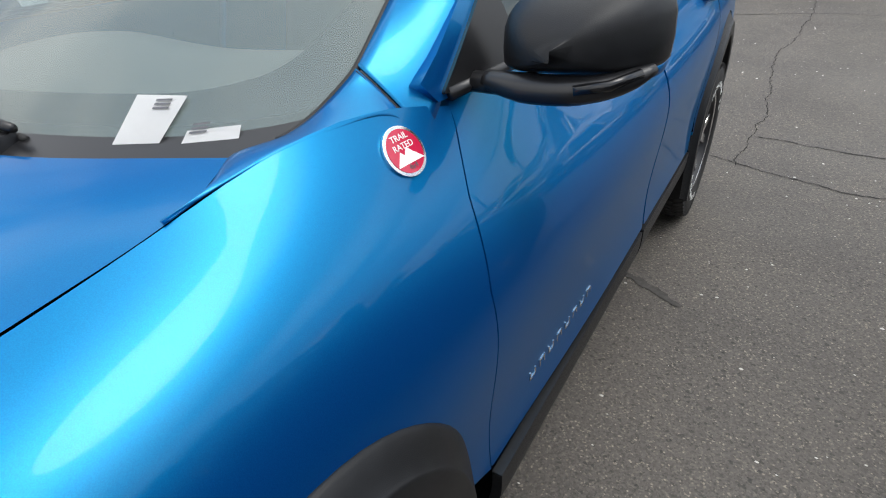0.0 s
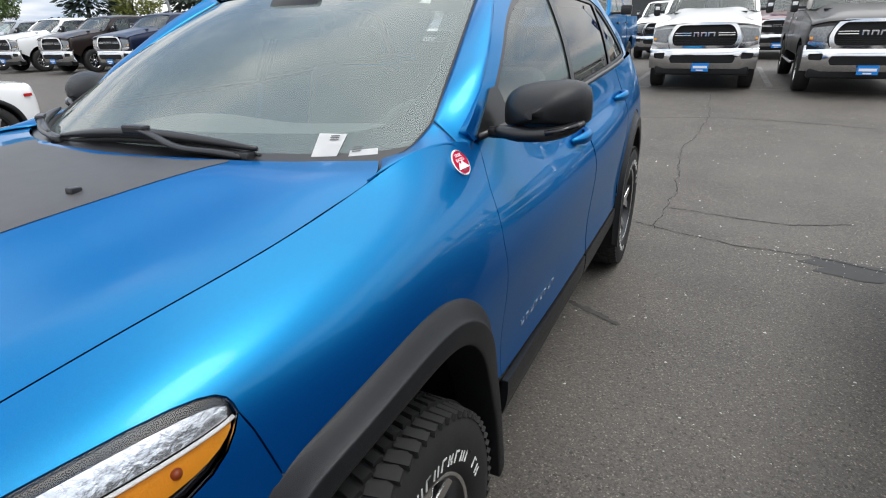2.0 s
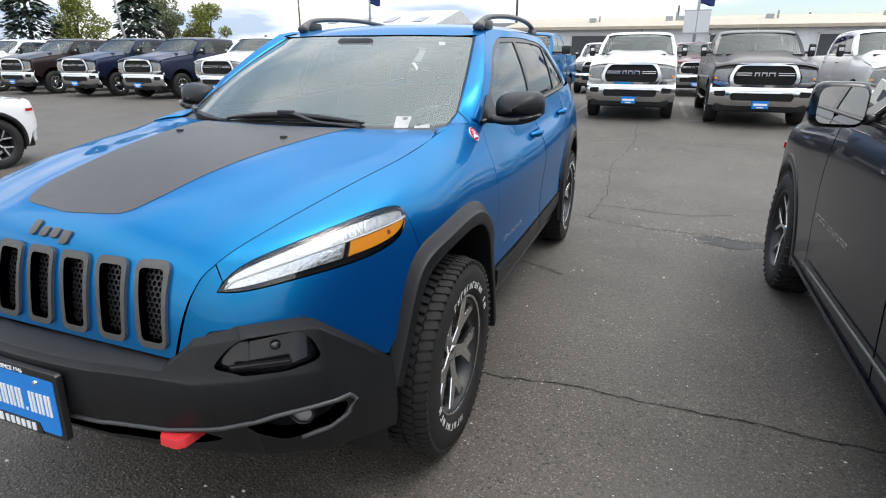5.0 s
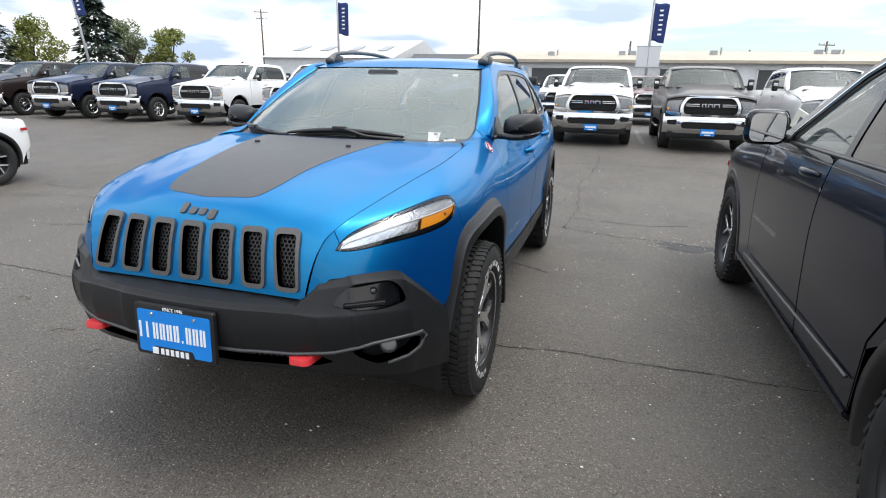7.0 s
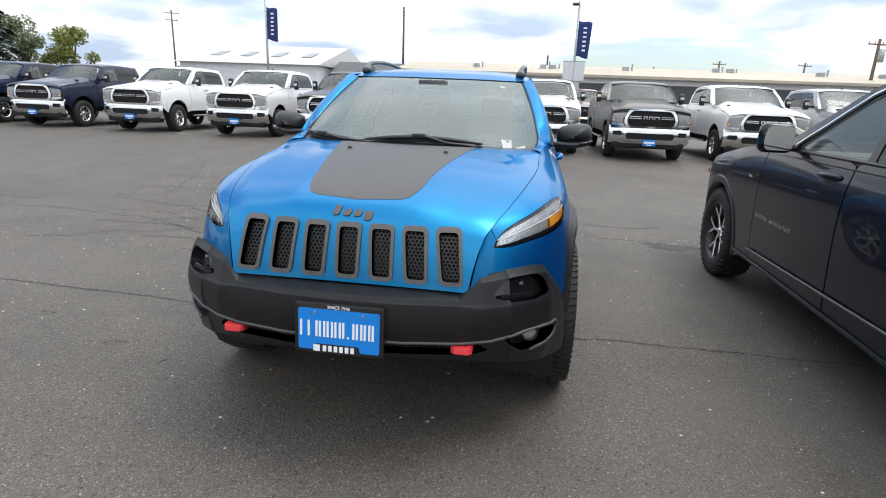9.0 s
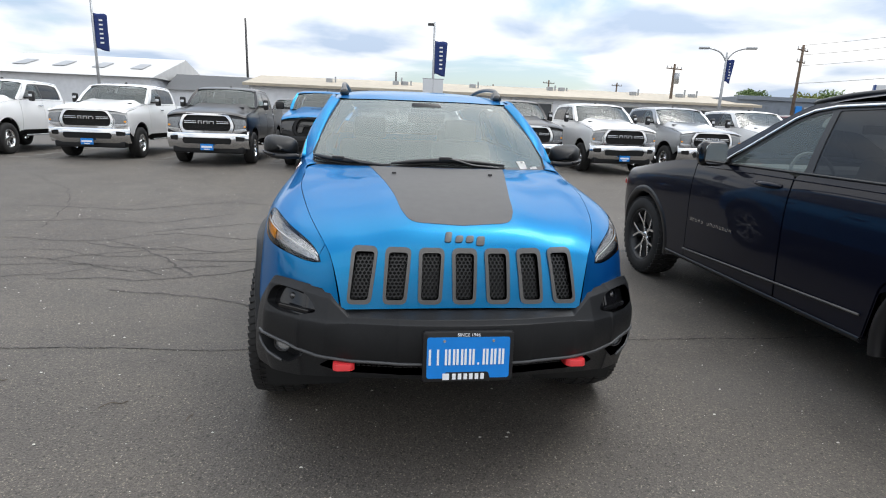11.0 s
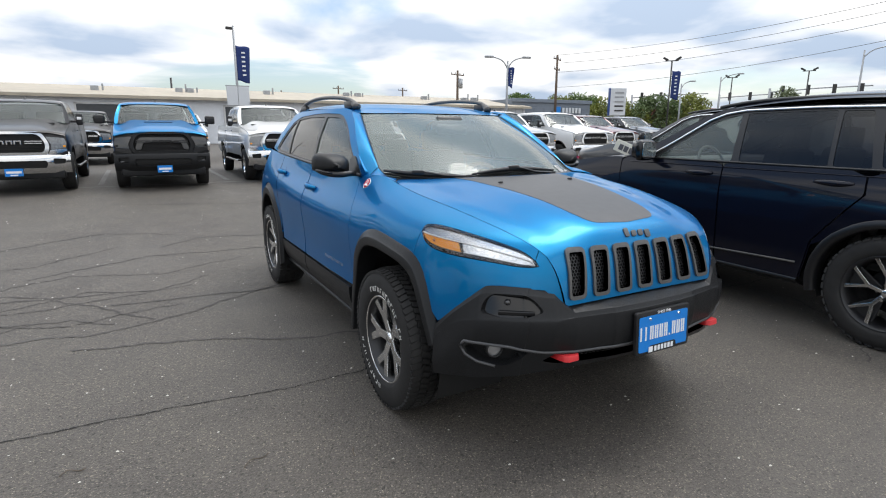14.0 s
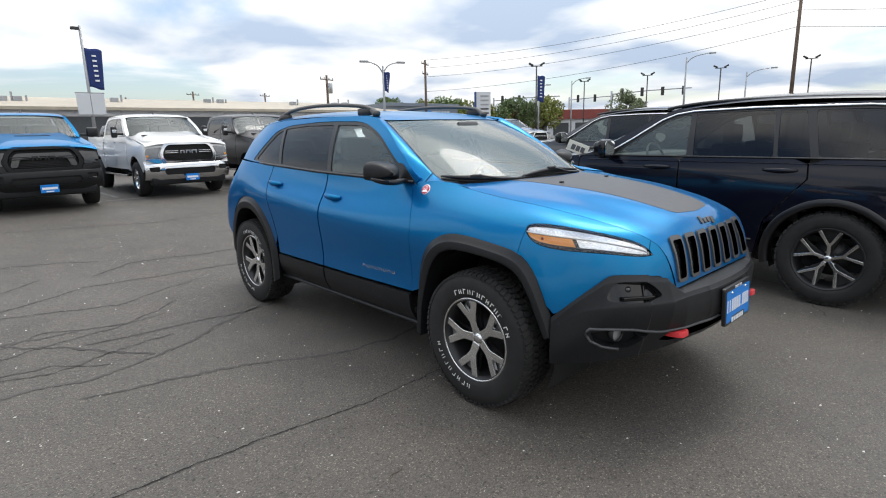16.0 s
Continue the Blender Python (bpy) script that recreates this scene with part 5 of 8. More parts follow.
# cabin
dash = Net(fullwidth([(0, .22, 1.10), (.35, .26, 1.10), (.60, .38, 1.10), (.70, .46, 1.10)]), fullwidth([(0, .60, 1.135), (.35, .62, 1.14), (.60, .64, 1.125), (.72, .66, 1.10)]), fullwidth([(0, .92, 1.08), (.35, .92, 1.10), (.60, .90, 1.08), (.74, .88, 1.05)]), fullwidth([(0, .90, .70), (.35, .93, .72), (.60, .90, .72), (.74, .88, .72)]))
panel("dashboard", dash, ("uv", [(0, 0), (6, 0), (6, 3), (0, 3)]), DASH, suv, gap=0, step=.2)
v, f = [], []
for i in range(32):
    a = 2 * math.pi * i / 32
    for j in range(8):
        b = 2 * math.pi * j / 8
        rr = .178 + .015 * math.cos(b)
        v.append((rr * math.cos(a), rr * math.sin(a), .015 * math.sin(b)))
for i in range(32):
    for j in range(8):
        f.append((i * 8 + j, ((i + 1) % 32) * 8 + j, ((i + 1) % 32) * 8 + (j + 1) % 8, i * 8 + (j + 1) % 8))
m = Matrix.Translation((.37, 1.0, 1.02)) @ Matrix.Rotation(math.radians(65), 4, "X")
sw = mesh_part("steering_wheel", [m @ Vector(p) for p in v], f, DASH, suv)
part("wheel_hub", moved(join_bm([slab_bm(rounded([(-.06, -.05), (.06, -.05), (.07, .04), (-.07, .04)], .02), .03, .01), box_bm(.34, .03, .015, (0, .0, .01), .004), box_bm(.03, .17, .015, (0, -.09, .01), .004)]), m), DASH, sw)
for x in (-.37, .37):
    seat = place(new("front_seat"), suv)
    part("seat_cushion", box_bm(.50, .52, .16, (x, 1.33, .62), .05, 3), SEAT_CLOTH, seat, smooth=True)
    part("backrest", box_bm(.48, .16, .62, (x, 1.66, .95), .06, 3, turn=Matrix.Rotation(-.28, 4, "X")), SEAT_CLOTH, seat, smooth=True)
    part("headrest", box_bm(.26, .10, .17, (x, 1.77, 1.345), .04, 3, turn=Matrix.Rotation(-.2, 4, "X")), SEAT_CLOTH, seat, smooth=True)
bench = place(new("rear_seat"), suv)
part("seat_cushion", box_bm(1.25, .5, .16, (0, 2.25, .65), .05, 3), SEAT_CLOTH, bench, smooth=True)
part("backrest", box_bm(1.25, .16, .55, (0, 2.58, .95), .06, 3, turn=Matrix.Rotation(-.3, 4, "X")), SEAT_CLOTH, bench, smooth=True)
for x in (-.4, .4):
    part("headrest", box_bm(.24, .09, .13, (x, 2.68, 1.27), .035, 3), SEAT_CLOTH, bench, smooth=True)
part("cabin_floor", box_bm(1.4, 2.3, .04, (0, 1.9, .45)), DEEP, suv)
part("rear_view_mirror", box_bm(.24, .03, .07, (0, .86, 1.435), .015, 3), SATIN, suv, smooth=True)
part("sensor_housing", box_bm(.20, .12, .06, (0, .93, 1.475), .02, 2, turn=Matrix.Rotation(-.6, 4, "X")), SATIN, suv, smooth=True)


# ---- the dark seven-seat SUV beside it ----
NAVY_BLACK = car_paint("midnight_black_paint", (0.0045, 0.0055, 0.013), 0.2, 0.3, 0.1, 0.0)
navy = NAVY_BLACK.node_tree.nodes["Principled BSDF"]
navy.inputs["Coat Weight"].default_value, navy.inputs["Specular IOR Level"].default_value = 0.6, 0.1
PRIVACY = glass_material("privacy_glass", (0.5, 0.52, 0.55), 0.22)
CABIN_TAN = material("dark_cabin_trim", (0.05, 0.047, 0.043), 0.6, grain=0.2)


def big_suv(m, paint, label, detail=True):
    car = thing("large_suv", m, label, "car")
    ys = [-.86, -.78, -.55, -.2, .2, .7, 1.4, 2.1, 2.8, 3.4, 3.85, 4.12, 4.22]
    xs = [.45, .72, .90, .955, .965, .962, .962, .962, .968, .965, .93, .80, .55]

    def line(z, dx, lead=0.0, zf=None):
        return [(x + dx if 1 < i < 11 else x + dx * .6, y + (lead if y < 0 else -lead * .6 if y > 3.8 else 0), (z if zf is None else z + zf * max(0, min(1, (.6 - y) / 1.2)))) for i, (x, y) in enumerate(zip(xs, ys))]

    skin = Net(line(.30, -.015, .06), line(.55, .002, .0), line(.80, .012, .0), line(1.02, 0.0, .03, -.06), line(1.18, -.035, .08, -.17), centre=(0, 1.6, .8))
    Y = lambda y: float(np.interp(y, (.35, .44, .70, .95, 1.30, 1.65, 1.75, 2.5, 2.84, 3.7, 4), (.74, .82, 1.10, 1.36, 1.68, 1.93, 1.96, 2.66, 2.95, 3.72, 4)))
    Z = lambda z: float(np.interp(z, (1.10, 1.13, 1.2, 1.62), (1.178, 1.193, 1.25, 1.62)))
    R = lambda pts: [(Y(p[0]), Z(p[1]), *p[2:]) for p in pts]

    def arch(yc, r):
        return [(yc + r * math.cos(a) * (1.03 if abs(math.cos(a)) > .6 else 1), .39 + r * math.sin(a)) for a in np.linspace(math.radians(-12), math.radians(192), 26)]
    halfs = {}
    for s in (1, -1):
        fa, ra = arch(0, .485), arch(3.15, .485)
        front = [tuple(skin.at([u], [3.99])[0]) for u in np.linspace(0.2, 5.12, 24)]
        to3 = lambda pts: [tuple(p) for p in skin.at(*skin.find(pts, [1, 2]))]
        panel("fender", skin, front + to3([(.785, 1.10), (.80, .7), (.78, .36)]) + to3(fa) + to3([(-.60, .5)]) + [tuple(skin.at([.2], [v])[0]) for v in (1.5, 2.5, 3.5)], paint, car, plane="near", side=s)
        d1 = panel("front_door", skin, rounded([(.785, .36), (.805, .7), (.79, 1.15), (.83, 1.177), (1.80, 1.177), (1.885, 1.16), (1.90, .7), (1.90, .36)], .02), paint, car, side=s)
        d2 = panel("rear_door", skin, rounded([(1.91, .36), (1.91, .7), (1.895, 1.16), (1.93, 1.177), (2.85, 1.177), (2.94, 1.14), (2.95, 1.02), (2.80, .84), (2.66, .66), (2.60, .36)], .02), paint, car, side=s)
        panel("quarter_panel", skin, to3([(2.61, .36), (2.665, .63)]) + to3([p for p in ra[::-1] if p[1] > .66]) + to3([(3.70, .45), (3.9, .45)]) + [tuple(skin.at([u], [v])[0]) for u, v in ((11.5, 1), (11.5, 2), (11.5, 3), (11.3, 3.98), (10, 3.98), (9, 3.98), (8.4, 3.98))] + to3([(2.95, 1.14), (2.96, 1.02), (2.81, .838), (2.672, .662)]), paint, car, plane="near", side=s)
        if s > 0:
            panel("fuel_flap", skin, rounded([(3.22, .97), (3.22, 1.10), (3.40, 1.10), (3.40, .97)], .02), paint, car, side=s, off=.0015, depth=.004)
        for yc in (0, 3.15):
            o, i = np.array(arch(yc, .487)), np.array(arch(yc, .43))
            rows = []
            for t, add in ((0, .0), (.12, .005), (.6, .006), (1, .004)):
                q = o * (1 - t) + i * t
                p = skin.at(*skin.find(q, [1, 2]))
                p[:, 1:] = q
                p[:, 0] += add
                rows.append(p)
            inn = rows[-1].copy()
            inn[:, 0] -= .12
            rows.append(inn)
            c = len(o)
            verts = np.concatenate(rows)
            verts[:, 0] *= s
            faces = [(j * c + k, j * c + k + 1, (j + 1) * c + k + 1, (j + 1) * c + k) for j in range(4) for k in range(c - 1)]
            mesh_part("wheel_arch_flare", verts, faces if s < 0 else [f[::-1] for f in faces], SATIN if detail else CLAD, car)
            v = []
            nu = 24
            for x in (.5, .90):
                for k in range(nu):
                    a = math.radians(-20 + 220 * k / (nu - 1))
                    v.append((x * s, yc + .45 * math.cos(a), .40 + .45 * math.sin(a)))
            mesh_part("wheel_well", v, [(k, k + 1, nu + k + 1, nu + k) for k in range(nu - 1)] + [tuple(range(nu))], DEEP, car)
        net = Net([(.962, y, .365) for y in (.5, 1.5, 2.6)], [(.955, y, .335) for y in (.5, 1.5, 2.6)], [(.86, y, .295) for y in (.5, 1.5, 2.6)])
        sill = panel("sill", net, ("uv", [(0, 0), (2, 0), (2, 2), (0, 2)]), SATIN, car, side=s, gap=0)
        tube("sill_strip", [(.974 * s, y, .43 + .03 * (y - .7)) for y in np.linspace(.80, 2.58, 8)], .008, GRILLE_GREY, car, 6, label="bright strip along the doors")
        upper = Net(
            [(.90, .35, 1.178), (.925, 1.0, 1.178), (.928, 2.0, 1.178), (.925, 3.0, 1.18), (.895, 3.7, 1.185), (.82, 4.05, 1.19)],
            [(.83, .35, 1.36), (.85, 1.0, 1.37), (.855, 2.0, 1.38), (.85, 3.0, 1.38), (.815, 3.65, 1.375), (.75, 3.95, 1.37)],
            [(.69, .35, 1.62), (.72, 1.0, 1.63), (.735, 2.0, 1.65), (.73, 3.0, 1.645), (.69, 3.6, 1.62), (.63, 3.85, 1.60)], centre=(0, 2, 1))
        opening = rounded(R([(.70, 1.112, .03), (.95, 1.30, .1), (1.30, 1.53, .2), (1.65, 1.59, .2), (2.3, 1.60, .2), (3.2, 1.585, .2), (3.60, 1.54, .05), (3.78, 1.18, .05), (3.70, 1.125, .03)]), .03)
        shell = R([(.44, 1.105), (.62, 1.19), (.90, 1.375), (1.22, 1.56), (1.40, 1.615), (1.8, 1.635), (2.6, 1.645), (3.3, 1.63), (3.72, 1.60), (3.85, 1.45), (3.98, 1.115), (2.5, 1.10), (1.0, 1.10)])
        frame_up = panel("side_frame", upper, shell, paint, car, side=s, holes=[opening], gap=0)
        w1 = rounded(R([(.78, 1.130), (1.0, 1.298), (1.33, 1.515, .15), (1.62, 1.562), (1.70, 1.130)]), .02)
        w2 = rounded(R([(1.80, 1.130), (1.73, 1.566), (2.3, 1.578, .2), (2.46, 1.576), (2.52, 1.130)]), .02)
        w2b = rounded(R([(2.555, 1.130), (2.495, 1.575), (2.72, 1.57), (2.84, 1.130)]), .02)
        w3 = rounded(R([(2.90, 1.135), (2.80, 1.566), (3.2, 1.562, .1), (3.56, 1.52), (3.70, 1.20), (3.66, 1.140)]), .03)
        panel("window_trim", upper, opening, SATIN, frame_up, side=s, holes=[w1, w2, w2b, w3], gap=-.001, off=-.004, label="black window surround")
        for w, g in ((w1, SIDE_GLASS), (w2, PRIVACY), (w2b, PRIVACY), (w3, PRIVACY)):
            panel("side_window", upper, w, g, frame_up, side=s, gap=-.002, off=-.008, depth=.004).visible_shadow = False
        edge = dense(R([(.70, 1.118), (.95, 1.305), (1.25, 1.508), (1.42, 1.565), (1.65, 1.592), (2.3, 1.603), (3.2, 1.59), (3.62, 1.545)]), .05, False)
        pts = upper.at(*upper.find(edge, [1, 2])) + np.array([.003, 0, 0])
        pts[:, 0] *= s
        tube("window_brightwork", pts, .011, CHROME, frame_up, 6, label="chrome strip over the windows")
        tube("belt_moulding", [(.932 * s, y, 1.184) for y in np.linspace(1.08, 3.72, 12)], .008, SATIN, frame_up, 6)
        tube("belt_crease", [(.951 * s, y, 1.142) for y in np.linspace(.9, 3.6, 10)], .003, paint, frame_up, 4)
        tube("roof_rail", spline([(.66 * s, 1.62, 1.630), (.67 * s, 1.78, 1.652), (.68 * s, 2.2, 1.678), (.68 * s, 3.0, 1.670), (.66 * s, 3.5, 1.638), (.65 * s, 3.6, 1.618)], 24), .016, SATIN, car, 8, label="black roof rail")
        for door, y in ((d1, 1.68), (d2, 2.75)):
            pts = [(s * (.950 + .028 * math.sin(math.pi * t)), y - .13 + .26 * t, 1.085) for t in np.linspace(0, 1, 12)]
            tube("door_handle", pts, .014, paint if s else SATIN, door, 8, taper=[.010 + .008 * math.sin(math.pi * t) for t in np.linspace(0, 1, 12)], flat=1.2)
        for k in range(14):
            if k == 5:
                continue
            q = skin.at(*skin.find([(.86 + k * .041, .70)], [1, 2]))[0]
            bm = join_bm([box_bm(.003, .004, .024, (0, -.009, 0)), box_bm(.003, .018, .004, (0, 0, .010 if k % 2 else -.010)), box_bm(.003, .004, .024, (0, .009, 0))])
            part("script_bar", moved(bm, Matrix.Translation((q[0] * s, q[1], q[2]))), ALLOY, d1, "bright name script bar")
        mir = place(new("door_mirror"), car)
        tube("mirror_arm", [(.90 * s, 1.16, 1.195), (.97 * s, 1.16, 1.20)], .025, SATIN, mir, 8)
        hous = box_bm(.21, .15, .19, (1.065 * s, 1.15, 1.255), .06, 4)
        for v in hous.verts:
            if v.co.y < 1.15:
                v.co.x = 1.065 * s + (v.co.x - 1.065 * s) * .82
                v.co.z = 1.255 + (v.co.z - 1.255) * .80
        part("mirror_housing", hous, PIANO, mir, smooth=True, angle=60)
        part("mirror_glass", moved(slab_bm(rounded([(-.085, -.075), (.085, -.075), (.085, .075), (-.085, .075)], .04), .004), Matrix.Translation((1.065 * s, 1.228, 1.255)) @ Matrix.Rotation(-math.pi / 2, 4, "X")), MIRROR, mir)
        for yc in (0, 3.15):
            wheel(car, (.845 * s, yc, .386), s, .386, .252, .255, "fan", 0, turn=0.0 if yc else .3, tread=40)
        part("side_marker", box_bm(.012, .14, .045, (.905 * s, -.60, .86), .005, turn=Matrix.Rotation(-.35 * s, 4, "Z")), TAIL_RED, car, "red side marker lamp")
        strip("windscreen_pillar", SCREEN_EDGE(s), [(p[0] * s, p[1], p[2]) for p in upper.at(*upper.find(spline(R([(.44, 1.105), (.62, 1.19), (.90, 1.375), (1.22, 1.56), (1.42, 1.617)]), 22), [1, 2]))][:len(SCREEN_EDGE(s))], paint, car, n=4)
        halfs[s] = upper
    # hood, screen, roof
    hood = Net(*[[(e * x, y + lead * (1 - e * e), z + (1 - e * e) * .05) for x, y, z, lead in ((.88, .80, 1.175, -.14), (.905, .35, 1.135, 0), (.905, 0, 1.085, 0), (.88, -.4, 1.02, 0), (.72, -.74, .965, -.06), (.45, -.84, .90, -.04))] for e in (-1, -.6, -.2, .2, .6, 1)], centre=(0, 1, .2))
    panel("hood", hood, ("uv", [(0, 0), (5, 0), (5, 5), (0, 5)]), paint, car, gap=0, step=.2)
    face = Net(fullwidth([(0, -.90, .92), (.3, -.89, .92), (.60, -.80, .92), (.78, -.66, .92)]), fullwidth([(0, -.95, .70), (.3, -.93, .70), (.62, -.83, .70), (.85, -.65, .70)]), fullwidth([(0, -.92, .36), (.3, -.90, .36), (.62, -.80, .36), (.85, -.62, .36)]), centre=(0, 1, .6))
    panel("front_bumper", face, ("uv", [(0, 0), (6, 0), (6, 2), (0, 2)]), paint, car, gap=0, step=.25)
    scr = Net(fullwidth([(0, .62, 1.215), (.4, .65, 1.21), (.70, .76, 1.20), (.85, .88, 1.19)]), fullwidth([(0, 1.14, 1.44), (.38, 1.16, 1.435), (.64, 1.24, 1.415), (.75, 1.33, 1.395)]), fullwidth([(0, 1.66, 1.64), (.35, 1.67, 1.638), (.58, 1.72, 1.62), (.67, 1.77, 1.61)]), centre=(0, 2, 1))
    panel("windscreen", scr, ("uv", [(0, 0), (6, 0), (6, 2), (0, 2)]), SCREEN_GLASS, car, gap=0, depth=.004, step=.3).visible_shadow = False
    rf = Net(*[fullwidth([(0, y, z + .045), (.35, y, z + .035), (.60, y, z + .012), (.70, y, z - .012), (.735, y, z - .03)]) for y, z in ((1.67, 1.615), (1.9, 1.655), (2.4, 1.69), (3.0, 1.685), (3.6, 1.65), (3.95, 1.60))], centre=(0, 2, 1))
    panel("roof", rf, ("uv", [(0, 0), (8, 0), (8, 5), (0, 5)]), paint, car, gap=0, step=.2)
    strip("rear_window", [(x, 4.10 - .1 * (x / .8) ** 2, 1.12) for x in np.linspace(-.84, .84, 16)], [(x * .8, 3.92 - .06 * (x / .8) ** 2, 1.60) for x in np.linspace(-.84, .84, 16)], PRIVACY, car)
    strip("tailgate", [(x, 4.24 - .1 * (x / .8) ** 2, .45) for x in np.linspace(-.9, .9, 16)], [(x, 4.12 - .1 * (x / .8) ** 2, 1.12) for x in np.linspace(-.84, .84, 16)], paint, car)
    part("underbody", box_bm(1.6, 4.6, .14, (0, 1.65, .34), .03), DEEP, car)
    # cabin
    part("dashboard", box_bm(1.62, .5, .35, (0, 1.10, 1.0), .08, 3), DASH, car, smooth=True)
    v, f = revolve_mesh([(.012 * math.cos(b), .178 + .013 * math.sin(b)) for b in np.linspace(0, 2 * math.pi, 8, endpoint=False)], 30, True)
    mm = Matrix.Translation((.40, 1.40, 1.12)) @ Matrix.Rotation(math.radians(90), 4, "Z") @ Matrix.Rotation(math.radians(-22), 4, "Y")
    mesh_part("steering_wheel", [mm @ Vector(q) for q in v], f, DASH, car)
    for y in (1.75, 2.6, 3.3):
        for x in (-.42, .42):
            seat = place(new("seat"), car)
            part("seat_cushion", box_bm(.52, .5, .16, (x, y, .70), .05, 2), CABIN_TAN, seat, smooth=True)
            part("backrest", box_bm(.50, .16, .60, (x, y + .32, 1.0), .06, 2, turn=Matrix.Rotation(-.22, 4, "X")), CABIN_TAN, seat, smooth=True)
            part("headrest", box_bm(.27, .10, .18, (x, y + .41, 1.38), .04, 2), CABIN_TAN, seat, smooth=True)
    part("cabin_floor", box_bm(1.6, 3.4, .05, (0, 2.3, .52)), DEEP, car)
    part("rear_view_mirror", box_bm(.24, .03, .07, (0, 1.45, 1.47), .015, 2), SATIN, car, smooth=True)
    return car


def SCREEN_EDGE(s):
    return [(p[0] * s, p[1], p[2]) for p in spline([(.855, .86, 1.19), (.755, 1.325, 1.395), (.675, 1.77, 1.612)], 22)]


dark_suv = big_suv(Matrix.Translation((3.285, 2.24, 0)) @ Matrix.Rotation(math.radians(178.9), 4, "Z"), NAVY_BLACK, "midnight black three-row SUV with chrome window strip")

# ---- pickup trucks ----
WHITE_PAINT = car_paint("white_paint", (0.80, 0.80, 0.79), 0.0, 0.35, 0.02, 0.0)
BLACK_PAINT = car_paint("black_paint", (0.008, 0.007, 0.009), 0.2, 0.3, 0.1, 0.0)
NAVY_PAINT = car_paint("navy_paint", (0.012, 0.019, 0.050), 0.4, 0.3, 0.1, 0.02)
SILVER_PAINT = car_paint("silver_paint", (0.36, 0.37, 0.38), 0.6, 0.3, 0.1, 0.02)
BROWN_PAINT = car_paint("dark_brown_paint", (0.030, 0.020, 0.017), 0.4, 0.3, 0.1, 0.02)
MAROON_PAINT = car_paint("maroon_paint", (0.10, 0.010, 0.012), 0.4, 0.3, 0.1, 0.02)
for dark_paint in (BLACK_PAINT, NAVY_PAINT, BROWN_PAINT):
    dark_paint.node_tree.nodes["Principled BSDF"].inputs["Coat Weight"].default_value = 0.3
CAB_GLASS = glass_material("truck_glass", (0.82, 0.90, 0.88), 0.8, dust_haze=0.08)
TRUCK_LAMP = material("clear_truck_lamp", (0.20, 0.21, 0.22), 0.12, 0.3, coat=1.0, grain=0.5, scale=30, bump=0.8, bump_scale=40)


